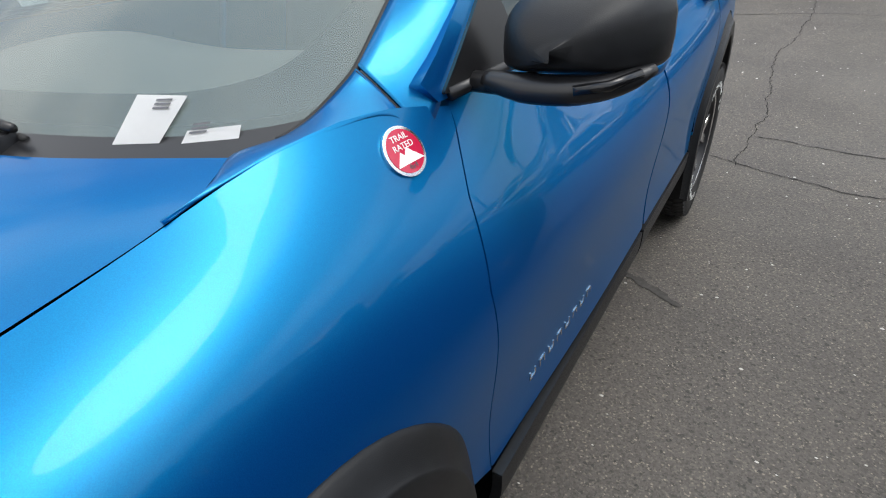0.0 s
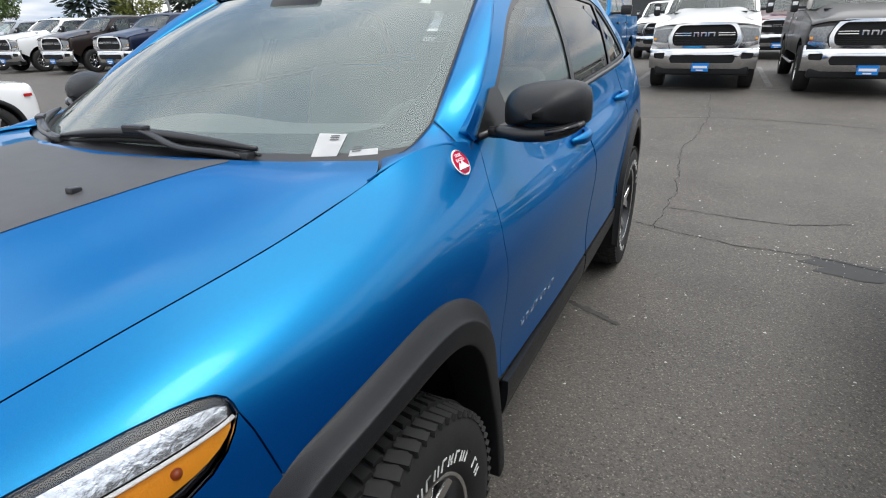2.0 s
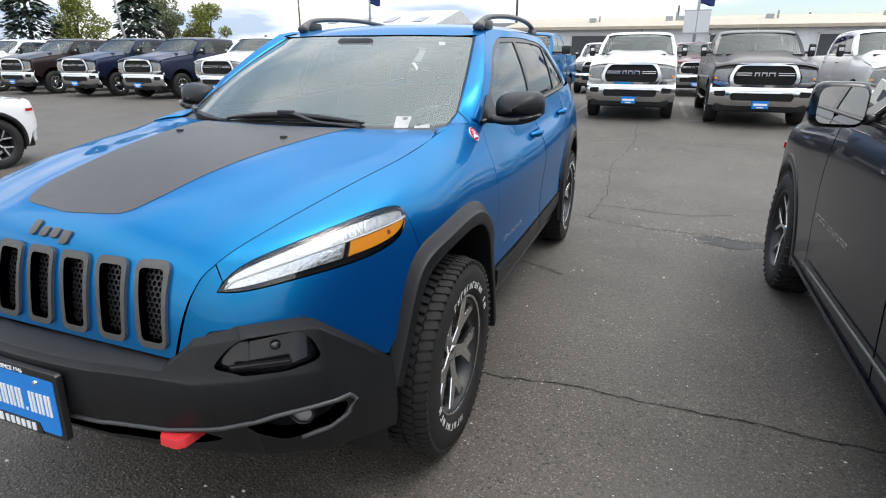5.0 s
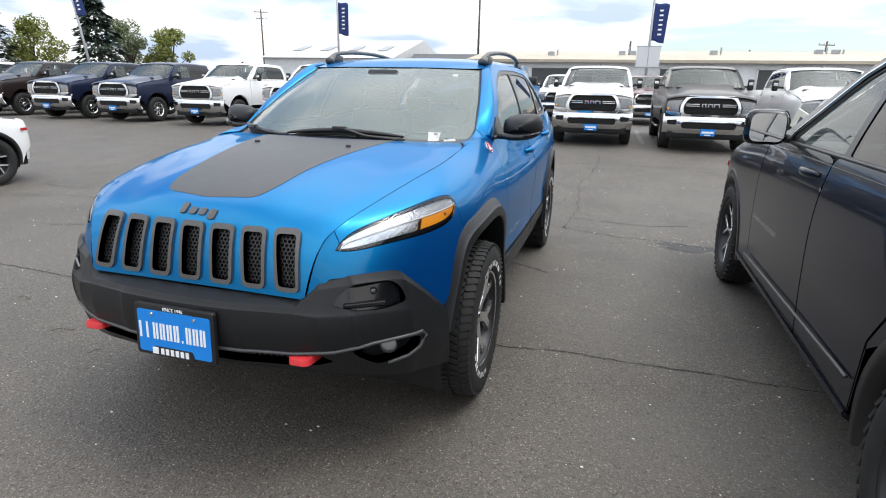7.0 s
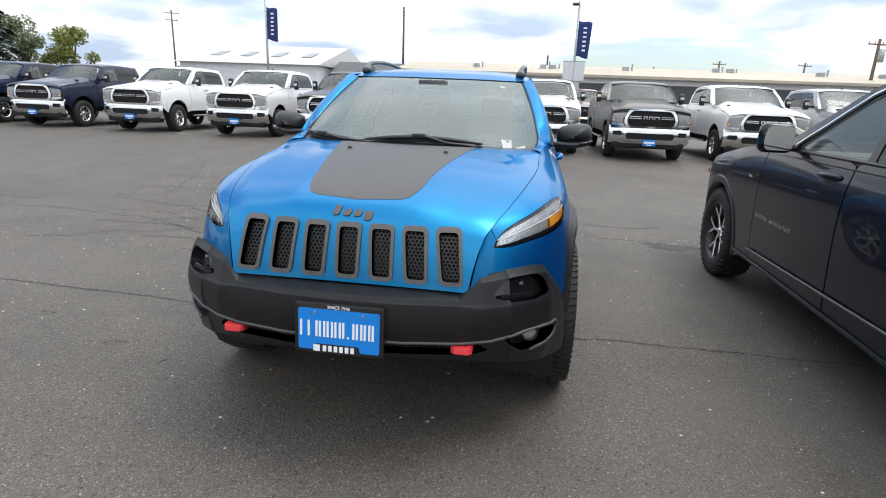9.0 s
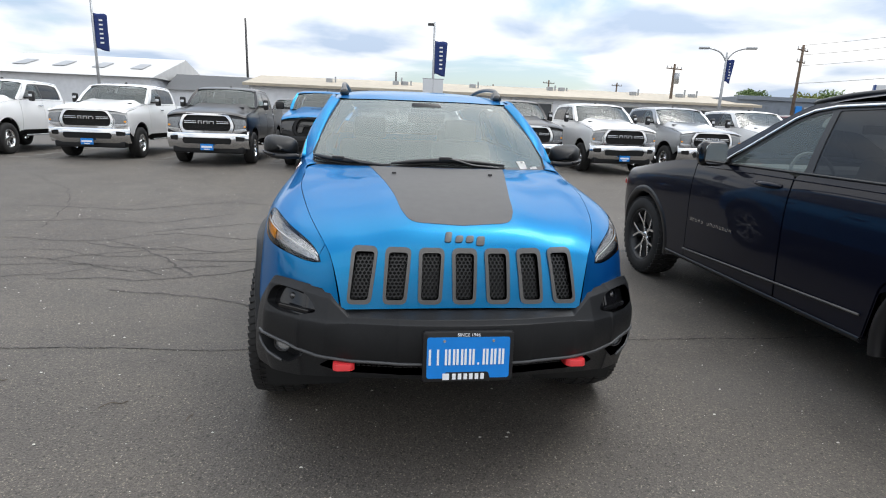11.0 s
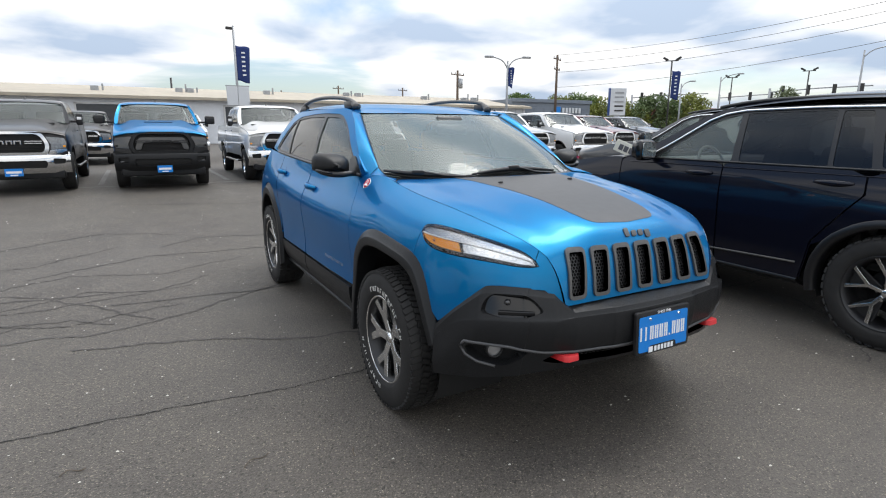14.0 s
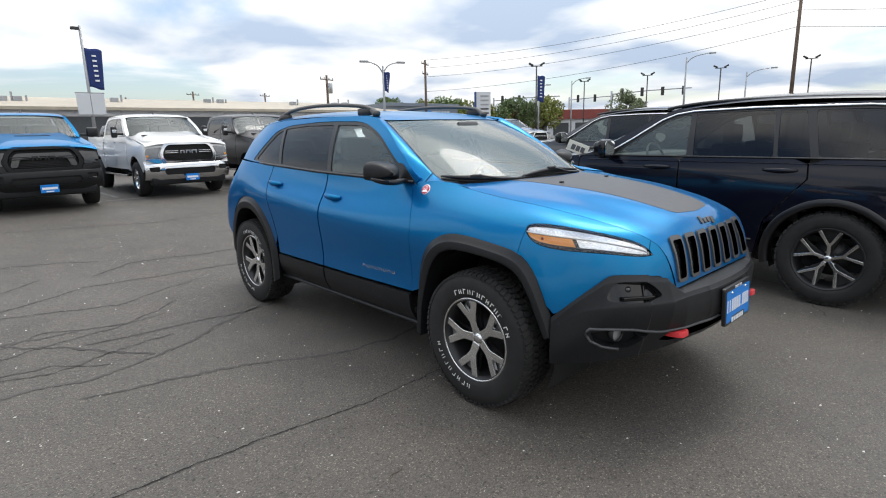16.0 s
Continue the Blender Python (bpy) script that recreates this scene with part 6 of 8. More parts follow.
def pickup(m, paint, label, dark=False):
    """A heavy-duty crew-cab pickup, nose to -y, its bumper at y = 0."""
    t = thing("pickup_truck", m, label, "pickup truck", "row of parked pickup trucks")
    bright = SATIN if dark else TRUCK_CHROME
    ys = [.10, .20, .42, .95, 1.5, 1.75, 2.7, 3.7, 4.05, 4.8, 5.5, 5.95]
    xs = [.86, .95, .985, 1.0, 1.0, .995, .995, .995, .99, 1.0, 1.0, .985]
    ztop = [1.20, 1.22, 1.26, 1.335, 1.395, 1.42, 1.42, 1.42, 1.42, 1.43, 1.43, 1.43]
    skin = Net([(x - .03, y, .58) for x, y in zip(xs, ys)], [(x, y, .85) for x, y in zip(xs, ys)], [(x - .005, y, min(1.15, z - .09)) for x, y, z in zip(xs, ys, ztop)], [(x - .05, y + (.03 if y < .3 else 0), z) for x, y, z in zip(xs, ys, ztop)], centre=(0, 3, .9))

    def arch(yc, r=.52):
        return [(yc + r * math.cos(a), .43 + r * 1.0 * math.sin(a)) for a in np.linspace(math.radians(16), math.radians(164), 18)]
    hood = Net(*[[(e * .95, 0.10 - .06 * (1 - e ** 4), 1.165 + .075 * (1 - e ** 4)), (e * .95, .20, 1.215 + .085 * (1 - e ** 4)), (e * .955, .55, 1.285 + (.085 if abs(e) < .5 else .06 if abs(e) < .75 else 0.0)), (e * .955, 1.1, 1.355 + (.10 if abs(e) < .5 else .07 if abs(e) < .75 else 0)), (e * .95, 1.66 - .12 * (1 - e * e), 1.425 + (.085 if abs(e) < .75 else 0))] for e in (-1, -.82, -.62, -.3, 0, .3, .62, .82, 1)], centre=(0, 1, .5))
    h = panel("hood", hood, ("uv", [(0, 0), (4, 0), (4, 8), (0, 8)]), paint, t, gap=0, step=.2)
    part("hood_scoop" if dark else "hood_vent", box_bm(.62 if dark else .16, .10, .03, (0 if dark else .62, 1.15, 1.455 if dark else 1.42), .01), SATIN, h)
    if not dark:
        part("hood_vent", box_bm(.16, .10, .03, (-.62, 1.15, 1.42), .01), SATIN, h)
    # nose: grille, lamps, bumper
    grille = place(new("grille"), t)
    ring_o = rounded([(-.60, .775, .08), (.60, .775, .08), (.665, .96, .10), (.60, 1.135, .08), (.50, 1.255, .10), (-.50, 1.255, .10), (-.60, 1.135, .08), (-.665, .96, .10)], .06, 4)
    ring_i = rounded([(-.545, .835, .07), (.545, .835, .07), (.595, .98, .10), (.535, 1.12, .08), (.45, 1.20, .08), (-.45, 1.20, .08), (-.535, 1.12, .08), (-.595, .98, .10)], .05, 4)
    front = Net(*[[(x, .03 + .10 * (x / .95) ** 2 + .10 * max(0, z - 1.0), z) for x in np.linspace(-.97, .97, 9)] for z in (.66, .95, 1.25)], centre=(0, 2, 1))
    panel("grille_surround", front, ("front", ring_o), bright if not dark else CLAD, grille, holes=[("front", ring_i)], off=.02, depth=.09, gap=0, step=.4, along=.05, label="bright chrome grille surround" if not dark else "black grille surround")
    panel("grille_mesh", front, ("front", grow(ring_i, .01)), DEEP, grille, off=-.05, depth=.01, gap=0, step=.8, along=.08)
    slats = [box_bm(1.12, .02, .012, (0, .055 + .008 * k, .84 + .0285 * k)) for k in range(13)]
    part("grille_slats", join_bm(slats), SEAL, grille)
    if dark:
        hoop_o = rounded([(-.56, .87, .05), (-.44, .87, .04), (-.38, 1.04, .06), (.38, 1.04, .06), (.44, .87, .04), (.56, .87, .05), (.47, 1.13, .08), (-.47, 1.13, .08)], .05, 5)
        panel("grille_hoop", front, ("front", hoop_o), GRILLE_GREY, grille, off=.012, depth=.04, gap=0, step=.4, along=.05, label="grey inner grille hoop")
        for s in (-1, 1):
            part("fog_lamp", box_bm(.12, .03, .06, (s * .82, .10, .60), .015), SMOKED, t)
    for s in (-1, 1):
        for dz in (-.018, .022):
            part("grille_bar", box_bm(.30, .025, .020, (s * .39, .045, 1.035 + dz), .006, turn=Matrix.Rotation(s * .05, 4, "Z")), bright, grille)
    for k, w in enumerate((.10, .11, .13)):
        x = (-.15, -.015, .125)[k]
        bm = join_bm([box_bm(w, .03, .022, (x, .03, 1.062), .004), box_bm(.028, .03, .075, (x - w / 2 + .014, .03, 1.035), .004), box_bm(.028, .03, .075, (x + w / 2 - .014, .03, 1.035), .004)])
        part("emblem_block", bm, bright, grille)
    nose = panel("nose_panel", front, ("front", rounded([(-.965, .76), (.965, .76), (.965, 1.19), (-.965, 1.19)], .04)), paint if not dark else CLAD, t, gap=0, step=.5, along=.08, off=-.012, holes=[("front", grow(ring_i, .015))])
    for s in (-1, 1):
        lo = [(s * .600, 1.150), (s * .925, 1.120), (s * .957, 1.02), (s * .940, .915), (s * .665, .890), (s * .690, .98)]
        lamp = panel("headlamp", front, ("front", rounded(lo, .03)), SMOKED if dark else TRUCK_LAMP, t, off=.012, depth=.03, gap=0, step=.5, along=.04, label="clear headlamp")
        panel("lamp_bezel", front, ("front", rounded([(s * .61, .780), (s * .660, .882), (s * .945, .908), (s * .957, .862), (s * .78, .800)], .015)), bright, lamp, off=.018, depth=.03, gap=0, step=.5, along=.04, label="bezel below the headlamp")
        for x, z, w, h in ((.775, 1.055, .13, .045), (.775, .975, .12, .035), (.895, 1.015, .06, .10)):
            part("lamp_lens", box_bm(w, .02, h, (s * x, .045 + .10 * (x / .95) ** 2, z), .008, 2, turn=Matrix.Rotation(s * .20, 4, "Z")), SMOKED if dark else LAMP_GREY, lamp, smooth=True)
        part("lamp_strip", box_bm(.05, .02, .04, (s * .915, .110, .955), .006, turn=Matrix.Rotation(s * .12, 4, "Z")), AMBER if not dark else PIANO, lamp)
    bz = Net(*[[(x, (-.0 if abs(x) < .62 else .0) + .17 * (abs(x) / 1.0) ** 3.5 + d, z) for x in np.linspace(-.995, .995, 11)] for d, z in ((.05, .788), (.0, .776), (-.022, .690), (-.012, .55), (.07, .415))], centre=(0, 1, .75))
    bump_holes = [("front", rounded([(-.56, .525), (.56, .525), (.60, .60), (.57, .672), (-.57, .672), (-.60, .60)], .02))] + [("front", rounded([(s * .70, .60), (s * .895, .605), (s * .915, .70), (s * .695, .715)], .03)) for s in (-1, 1)]
    b = panel("front_bumper", bz, ("uv", [(0, 0), (10, 0), (10, 4), (0, 4)]), bright if not dark else CLAD, t, holes=bump_holes, gap=0, step=.35, along=.05, depth=.05, label="chrome bumper" if not dark else "black bumper")
    for _, q in bump_holes:
        panel("bumper_pocket", bz, ("front", grow(q, .01)), DEEP, b, off=-.03, depth=.01, gap=0, step=.5, along=.05)
    part("air_dam", box_bm(1.75, .25, .17, (0, .24, .38), .05, 3), CLAD, t, smooth=True)
    pl = place(new("licence_plate"), t)
    part("plate_face", box_bm(.31, .015, .15, (0, -.045, .45), .004), PLATE_BLUE, pl, "blue dealer plate")
    part("printed_bar", box_bm(.26, .004, .045, (0, -.0545, .455)), PLATE_WHITE, pl)
    part("printed_bar", box_bm(.13, .004, .022, (0, -.0545, .397)), PLATE_WHITE, pl)
    upper = Net([(.945, 1.40, 1.40), (.952, 2.0, 1.415), (.952, 3.0, 1.42), (.945, 3.95, 1.42)], [(.90, 1.40, 1.66), (.895, 2.0, 1.68), (.89, 3.0, 1.68), (.885, 3.90, 1.68)], [(.79, 1.40, 1.90), (.795, 2.0, 1.91), (.79, 3.0, 1.915), (.78, 3.86, 1.905)], centre=(0, 3, 1.2))
    for s in (1, -1):
        to3 = lambda pts: [tuple(p) for p in skin.at(*skin.find(pts, [1, 2]))]
        fa, ra = arch(.97), arch(4.75)
        panel("fender", skin, to3([(.16, .76), (.16, 1.165), (.42, 1.235), (.95, 1.32), (1.62, 1.41), (1.63, 1.0), (1.62, .60), (1.52, .60)] + fa), paint, t, plane="near", side=s, step=.25, along=.06)
        d1 = panel("front_door", skin, [(1.63, .62), (1.64, 1.0), (1.63, 1.41), (2.72, 1.415), (2.74, 1.0), (2.72, .62)], paint, t, side=s, step=.25, along=.06, gap=.003)
        d2 = panel("rear_door", skin, [(2.73, .62), (2.75, 1.0), (2.73, 1.415), (3.92, 1.415), (3.93, 1.0), (3.91, .62)], paint, t, side=s, step=.25, along=.06, gap=.003)
        panel("bed_side", skin, [(3.99, .62), (4.0, 1.42), (5.93, 1.425), (5.93, .66)] + [p for p in ra], paint, t, side=s, step=.25, along=.06)
        for yc in (.97, 4.75):
            v = []
            for x in (.45, .95):
                v += [(x * s, yc + .50 * math.cos(a), .44 + .50 * math.sin(a)) for a in np.linspace(math.radians(-8), math.radians(188), 18)]
            mesh_part("wheel_well", v, [(k, k + 1, 18 + k + 1, 18 + k) for k in range(17)] + [tuple(range(18))], DEEP, t)
            wheel(t, (.865 * s, yc, .41), s, .41, .228, .27, "truck", 0, turn=yc, tread=0)
        opening = rounded([(1.80, 1.44, .03), (2.28, 1.84, .12), (2.7, 1.862, .1), (3.45, 1.86, .1), (3.74, 1.82, .05), (3.76, 1.46, .03)], .03)
        shell = [(1.58, 1.42), (2.18, 1.885), (2.6, 1.905), (3.5, 1.905), (3.84, 1.885), (3.92, 1.42)]
        fr = panel("side_frame", upper, shell, paint, t, side=s, holes=[opening], gap=0, step=.3, along=.06)
        w1 = rounded([(1.86, 1.455), (2.29, 1.81, .12), (2.68, 1.84), (2.70, 1.455)], .02)
        w2 = rounded([(2.78, 1.455), (2.77, 1.842), (3.45, 1.84, .1), (3.68, 1.80), (3.70, 1.475)], .02)
        panel("window_trim", upper, opening, SATIN, fr, side=s, holes=[w1, w2], gap=0, off=-.003, step=.4, along=.06)
        for w, g in ((w1, CAB_GLASS), (w2, PRIVACY)):
            panel("side_window", upper, w, g, fr, side=s, gap=0, off=-.006, depth=.004, step=.5, along=.06).visible_shadow = False
        for d, y in ((d1, 2.55), (d2, 3.72)):
            part("door_handle", box_bm(.03, .22, .035, (1.005 * s, y, 1.27), .012, 2), bright if not dark else SATIN, d, smooth=True)
        mir = place(new("tow_mirror"), t)
        part("mirror_arm", box_bm(.22, .06, .05, (1.03 * s, 1.93, 1.47), .015), SATIN, mir)
        big = dark
        part("mirror_housing", box_bm(.24 if big else .14, .12, .20 if big else .27, ((1.26 if big else 1.13) * s, 1.93, 1.53 if big else 1.52), .045, 3), SATIN, mir, smooth=True)
        part("mirror_cap", box_bm(.20 if big else .10, .02, .07, ((1.26 if big else 1.13) * s, 1.872, 1.54), .009), bright if not dark else SATIN, mir)
        strip("windscreen_pillar", [(.87 * s, 1.60, 1.44), (.82 * s, 1.90, 1.67), (.735 * s, 2.24, 1.885)], [(.945 * s, 1.58, 1.41), (.893 * s, 1.87, 1.67), (.79 * s, 2.20, 1.893)], paint, t, n=2)
        part("running_board", box_bm(.14, 2.2, .05, (.98 * s, 2.75, .48), .02), bright if not dark else SATIN, t)
    scr = Net(fullwidth([(0, 1.52, 1.47), (.4, 1.53, 1.465), (.70, 1.56, 1.45), (.885, 1.60, 1.43)]), fullwidth([(0, 1.83, 1.69), (.38, 1.84, 1.688), (.66, 1.865, 1.68), (.83, 1.90, 1.67)]), fullwidth([(0, 2.17, 1.91), (.35, 2.18, 1.908), (.60, 2.20, 1.90), (.745, 2.235, 1.888)]), centre=(0, 3, 1))
    panel("windscreen", scr, ("uv", [(0, 0), (6, 0), (6, 2), (0, 2)]), CAB_GLASS, t, gap=0, depth=.004, step=.4).visible_shadow = False
    rf = Net(*[fullwidth([(0, y, z + .035), (.4, y, z + .03), (.66, y, z + .015), (.76, y, z - .005), (.80, y, z - .03)]) for y, z in ((2.14, 1.866), (2.28, 1.905), (2.6, 1.938), (3.2, 1.94), (3.86, 1.915))], centre=(0, 3, 1))
    panel("roof", rf, ("uv", [(0, 0), (8, 0), (8, 4), (0, 4)]), paint, t, gap=0, step=.4)
    part("roof_antenna", moved(slab_bm([(-.06, 0), (.08, 0), (.06, .05), (.03, .055)], .03), Matrix.Translation((.015, 2.55, 1.965)) @ Matrix.Rotation(math.pi / 2, 4, "Z") @ Matrix.Rotation(math.pi / 2, 4, "X")), SATIN, t)
    strip("rear_window", [(x, 3.93, 1.42) for x in np.linspace(-.92, .92, 8)], [(x * .83, 3.86, 1.90) for x in np.linspace(-.92, .92, 8)], PRIVACY, t, n=1)
    part("bed_floor", box_bm(1.85, 1.9, .06, (0, 5.0, .95)), SATIN, t)
    part("bed_front", box_bm(1.9, .05, .5, (0, 4.03, 1.18)), paint, t)
    part("tailgate", box_bm(1.9, .06, .75, (0, 5.92, 1.05), .02), paint, t)
    part("chassis", box_bm(1.1, 5.4, .22, (0, 3.1, .55), .03), DEEP, t)
    part("cab_floor", box_bm(1.75, 2.2, .05, (0, 2.8, .75)), DEEP, t)
    part("dashboard", box_bm(1.7, .4, .45, (0, 1.95, 1.22), .08, 2), DASH, t, smooth=True)
    for y in (2.75, 3.6):
        for x in (-.45, .45):
            part("seat_back", box_bm(.55, .18, .85, (x, y, 1.28), .07, 2, turn=Matrix.Rotation(-.15, 4, "X")), SEAT_CLOTH, t, smooth=True)
    return t


def ground_z(y):
    """The car park rises gently behind the blue car."""
    q = min(1.0, max(0.0, (y - 2.8) / 7.6))
    return 0.32 * q * q * (3 - 2 * q)


def parked(x, y, turn=0.0):
    return Matrix.Translation((x, y, ground_z(y + 1.0))) @ Matrix.Rotation(math.radians(turn), 4, "Z") @ Matrix.Diagonal((.81, .81, .845, 1))


def repaint(ob, old, newpaint, label):
    for o in ob.children_recursive:
        if o.type == "MESH":
            for slot in o.material_slots:
                if slot.material is old:
                    slot.link = "OBJECT"
                    slot.material = newpaint
    return tagged(ob, label)


white_truck = pickup(parked(.95, 9.5), WHITE_PAINT, "white crew-cab pickup truck with chrome bumper and grille")
blue_truck = pickup(parked(-1.47, 9.0), BLUE, "blue crew-cab pickup truck with black grille and bumper", True)


def another(x, y, paint, colour, turn=0.0):
    c = copy_thing(white_truck, Matrix.Translation((x, y, ground_z(y + 1.0))) @ Matrix.Rotation(math.radians(turn), 4, "Z"))
    if paint is not WHITE_PAINT:
        repaint(c, WHITE_PAINT, paint, colour + " crew-cab pickup truck with chrome bumper and grille")
    return c


for x, y, paint, colour in ((3.12, 9.2, BLACK_PAINT, "black"), (5.45, 9.4, WHITE_PAINT, "white"), (7.75, 9.6, SILVER_PAINT, "silver"), (10.1, 9.7, WHITE_PAINT, "white"),
                            (13.6, 11.8, MAROON_PAINT, "maroon"), (-3.74, 9.1, BLACK_PAINT, "black"), (-6.36, 9.8, WHITE_PAINT, "white"), (-9.13, 9.8, WHITE_PAINT, "white"),
                            (-11.86, 9.8, NAVY_PAINT, "navy blue"), (-14.3, 9.8, NAVY_PAINT, "navy blue"), (-17.0, 9.8, BROWN_PAINT, "dark brown"), (-19.7, 9.8, WHITE_PAINT, "white"), (-22.3, 9.8, SILVER_PAINT, "silver")):
    another(x, y, paint, colour)


# ---- more parked cars ----
GREY_PAINT = car_paint("graphite_paint", (0.06, 0.06, 0.062), 0.5, 0.3, 0.1, 0.02)


def more_suv(x, y, paint, label, scale=1.0, turn=178.3):
    c = copy_thing(dark_suv, Matrix.Translation((x, y, ground_z(y))) @ Matrix.Rotation(math.radians(turn), 4, "Z") @ Matrix.Diagonal((scale, scale, scale, 1)))
    return repaint(c, NAVY_BLACK, paint, label)


more_suv(-7.42, 2.95, WHITE_PAINT, "white car with dark wheels and a red side marker", .86)
more_suv(6.4, 4.9, GREY_PAINT, "graphite grey SUV parked beyond the black one")
more_suv(9.6, 6.3, SILVER_PAINT, "silver SUV in the next row")
for x, y, paint, colour in ((-3.3, 17.2, BLACK_PAINT, "black"), (-.5, 17.6, WHITE_PAINT, "white"), (2.5, 17.6, MAROON_PAINT, "maroon"), (16.6, 12.6, GREY_PAINT, "grey")):
    another(x, y, paint, colour)

# a folded card on the dark car's cowl
CARD = material("cream_printed_card", (0.72, 0.70, 0.60), 0.6, grain=0.1)
card = thing("folded_card", Matrix.Translation((2.55, 1.66, 1.20)) @ Matrix.Rotation(math.radians(-62), 4, "Z") @ Matrix.Rotation(math.radians(22), 4, "Y"), "cream printed card leaning on the black car's cowl", "card")
part("card_sheet", box_bm(.24, .012, .12, (0, 0, .05), .003), CARD, card)
for k in range(3):
    part("printed_bar", box_bm(.045, .003, .06, (-.05 + .055 * k, -.008, .045)), INK, card)

# ---- buildings ----
WALL_GREY = material("pale_metal_siding", (0.64, 0.66, 0.69), 0.55, grain=0.12, scale=3)
ROOF_CREAM = material("cream_metal_roof", (0.42, 0.37, 0.29), 0.6, grain=0.2, scale=1.5)
ROOF_WHITE = material("white_metal_roof", (0.55, 0.55, 0.54), 0.5, grain=0.1, scale=1.5)
DOOR_DARK = material("dark_roller_door", (0.05, 0.055, 0.06), 0.5, grain=0.2, scale=5)
SHOWROOM = material("blue_grey_cladding", (0.17, 0.20, 0.24), 0.4, grain=0.15, scale=2)
BRICK_RED = material("red_brown_fascia", (0.22, 0.05, 0.04), 0.7, grain=0.2, scale=2)
SIGN_WHITE = material("white_sign_face", (0.62, 0.64, 0.66), 0.4, grain=0.05)
SIGN_BLUE = material("blue_sign_face", (0.02, 0.06, 0.22), 0.4, grain=0.1)
POLE_GREY = material("galvanised_pole", (0.34, 0.35, 0.36), 0.45, 0.5, grain=0.15)
POLE_WOOD = material("weathered_wood_pole", (0.12, 0.085, 0.06), 0.85, grain=0.3, scale=6)
POLE_DARK = material("dark_bronze_pole", (0.035, 0.033, 0.032), 0.5)
WIRE = material("cable_black", (0.02, 0.02, 0.02), 0.6)
FLAG = material("navy_flag_cloth", (0.015, 0.035, 0.15), 0.8, grain=0.2, scale=8)


def ribs(x0, x1, y, z0, z1, gap):
    return join_bm([box_bm(.05, .04, z1 - z0, (x, y, (z0 + z1) / 2)) for x in np.arange(x0, x1, gap)])


long_house = thing("service_building", Matrix.Translation((0, 42, .3)), "long pale metal building with a cream roof and dark doors", "building")
part("wall", box_bm(42, 14, 3.35, (11.2, 7, 1.68)), WALL_GREY, long_house)
part("siding_ribs", ribs(-9.5, 32, -.02, 0, 3.3, .9), WALL_GREY, long_house)
v = [(-10.2, -.5, 3.32), (32.6, -.5, 3.32), (32.6, 7, 4.35), (-10.2, 7, 4.35), (32.6, 14.4, 3.32), (-10.2, 14.4, 3.32), (-10.2, -.5, 3.12), (32.6, -.5, 3.12)]
mesh_part("roof", v, [(0, 1, 2, 3), (3, 2, 4, 5), (0, 6, 7, 1), (0, 3, 5), (1, 4, 2)], ROOF_CREAM, long_house, smooth=False)
for x, w in ((5.9, 3.4), (12.4, 3.6), (19.8, 3.6), (-3.5, 3.2), (27.0, 3.6)):
    d = part("roller_door", box_bm(w, .12, 2.7, (x, -.03, 1.35)), DOOR_DARK, long_house)
    part("door_frame", join_bm([box_bm(.12, .16, 2.8, (x - w / 2, -.04, 1.4)), box_bm(.12, .16, 2.8, (x + w / 2, -.04, 1.4)), box_bm(w + .1, .16, .12, (x, -.04, 2.78))]), ROOF_WHITE, d)
for k, (x, y, h) in enumerate(((-4, 3, .7), (1.5, 3.5, .9), (2.3, 3.5, .6), (8.2, 4, .8), (15.5, 5, .7), (16.6, 5, .5), (23, 4, .8), (27.5, 4, 1.0), (29, 4.5, .9))):
    bm = join_bm([box_bm(.5, .5, .5, (x, y, 3.32 + y * .137 + .12), .04), box_bm(.12, .12, h * .8, (x + .5, y, 3.32 + y * .137 + h * .35), .03)])
    part("roof_vent", bm, POLE_GREY, long_house)

gable = thing("gabled_building", Matrix.Translation((-24.5, 45, .3)), "white metal gabled building with roof lights", "building")
part("wall", box_bm(13, 16, 3.6, (0, 8, 1.8)), WALL_GREY, gable)
v = [(-6.8, -.4, 3.5), (6.8, -.4, 3.5), (6.8, 8, 5.6), (-6.8, 8, 5.6), (6.8, 16.4, 3.5), (-6.8, 16.4, 3.5)]
mesh_part("roof", v, [(0, 1, 2, 3), (3, 2, 4, 5), (0, 3, 5), (1, 4, 2)], ROOF_WHITE, gable, smooth=False)
for x in (-4.5, -1.5, 1.5, 4.5):
    part("roof_light", box_bm(.9, 2.2, .04, (x, 3.6, 4.56), turn=Matrix.Rotation(math.atan2(2.1, 8.4), 4, "X")), POLE_GREY, gable)
shed = thing("small_shed", Matrix.Translation((-14, 46, .3)), "low dark-roofed shed between the buildings", "building")
part("wall", box_bm(6, 6, 2.8, (0, 3, 1.4)), WALL_GREY, shed)
mesh_part("roof", [(-3.3, -.3, 2.7), (3.3, -.3, 2.7), (3.3, 3, 4.1), (-3.3, 3, 4.1), (3.3, 6.3, 2.7), (-3.3, 6.3, 2.7)], [(0, 1, 2, 3), (3, 2, 4, 5), (0, 3, 5), (1, 4, 2)], DOOR_DARK, shed, smooth=False)

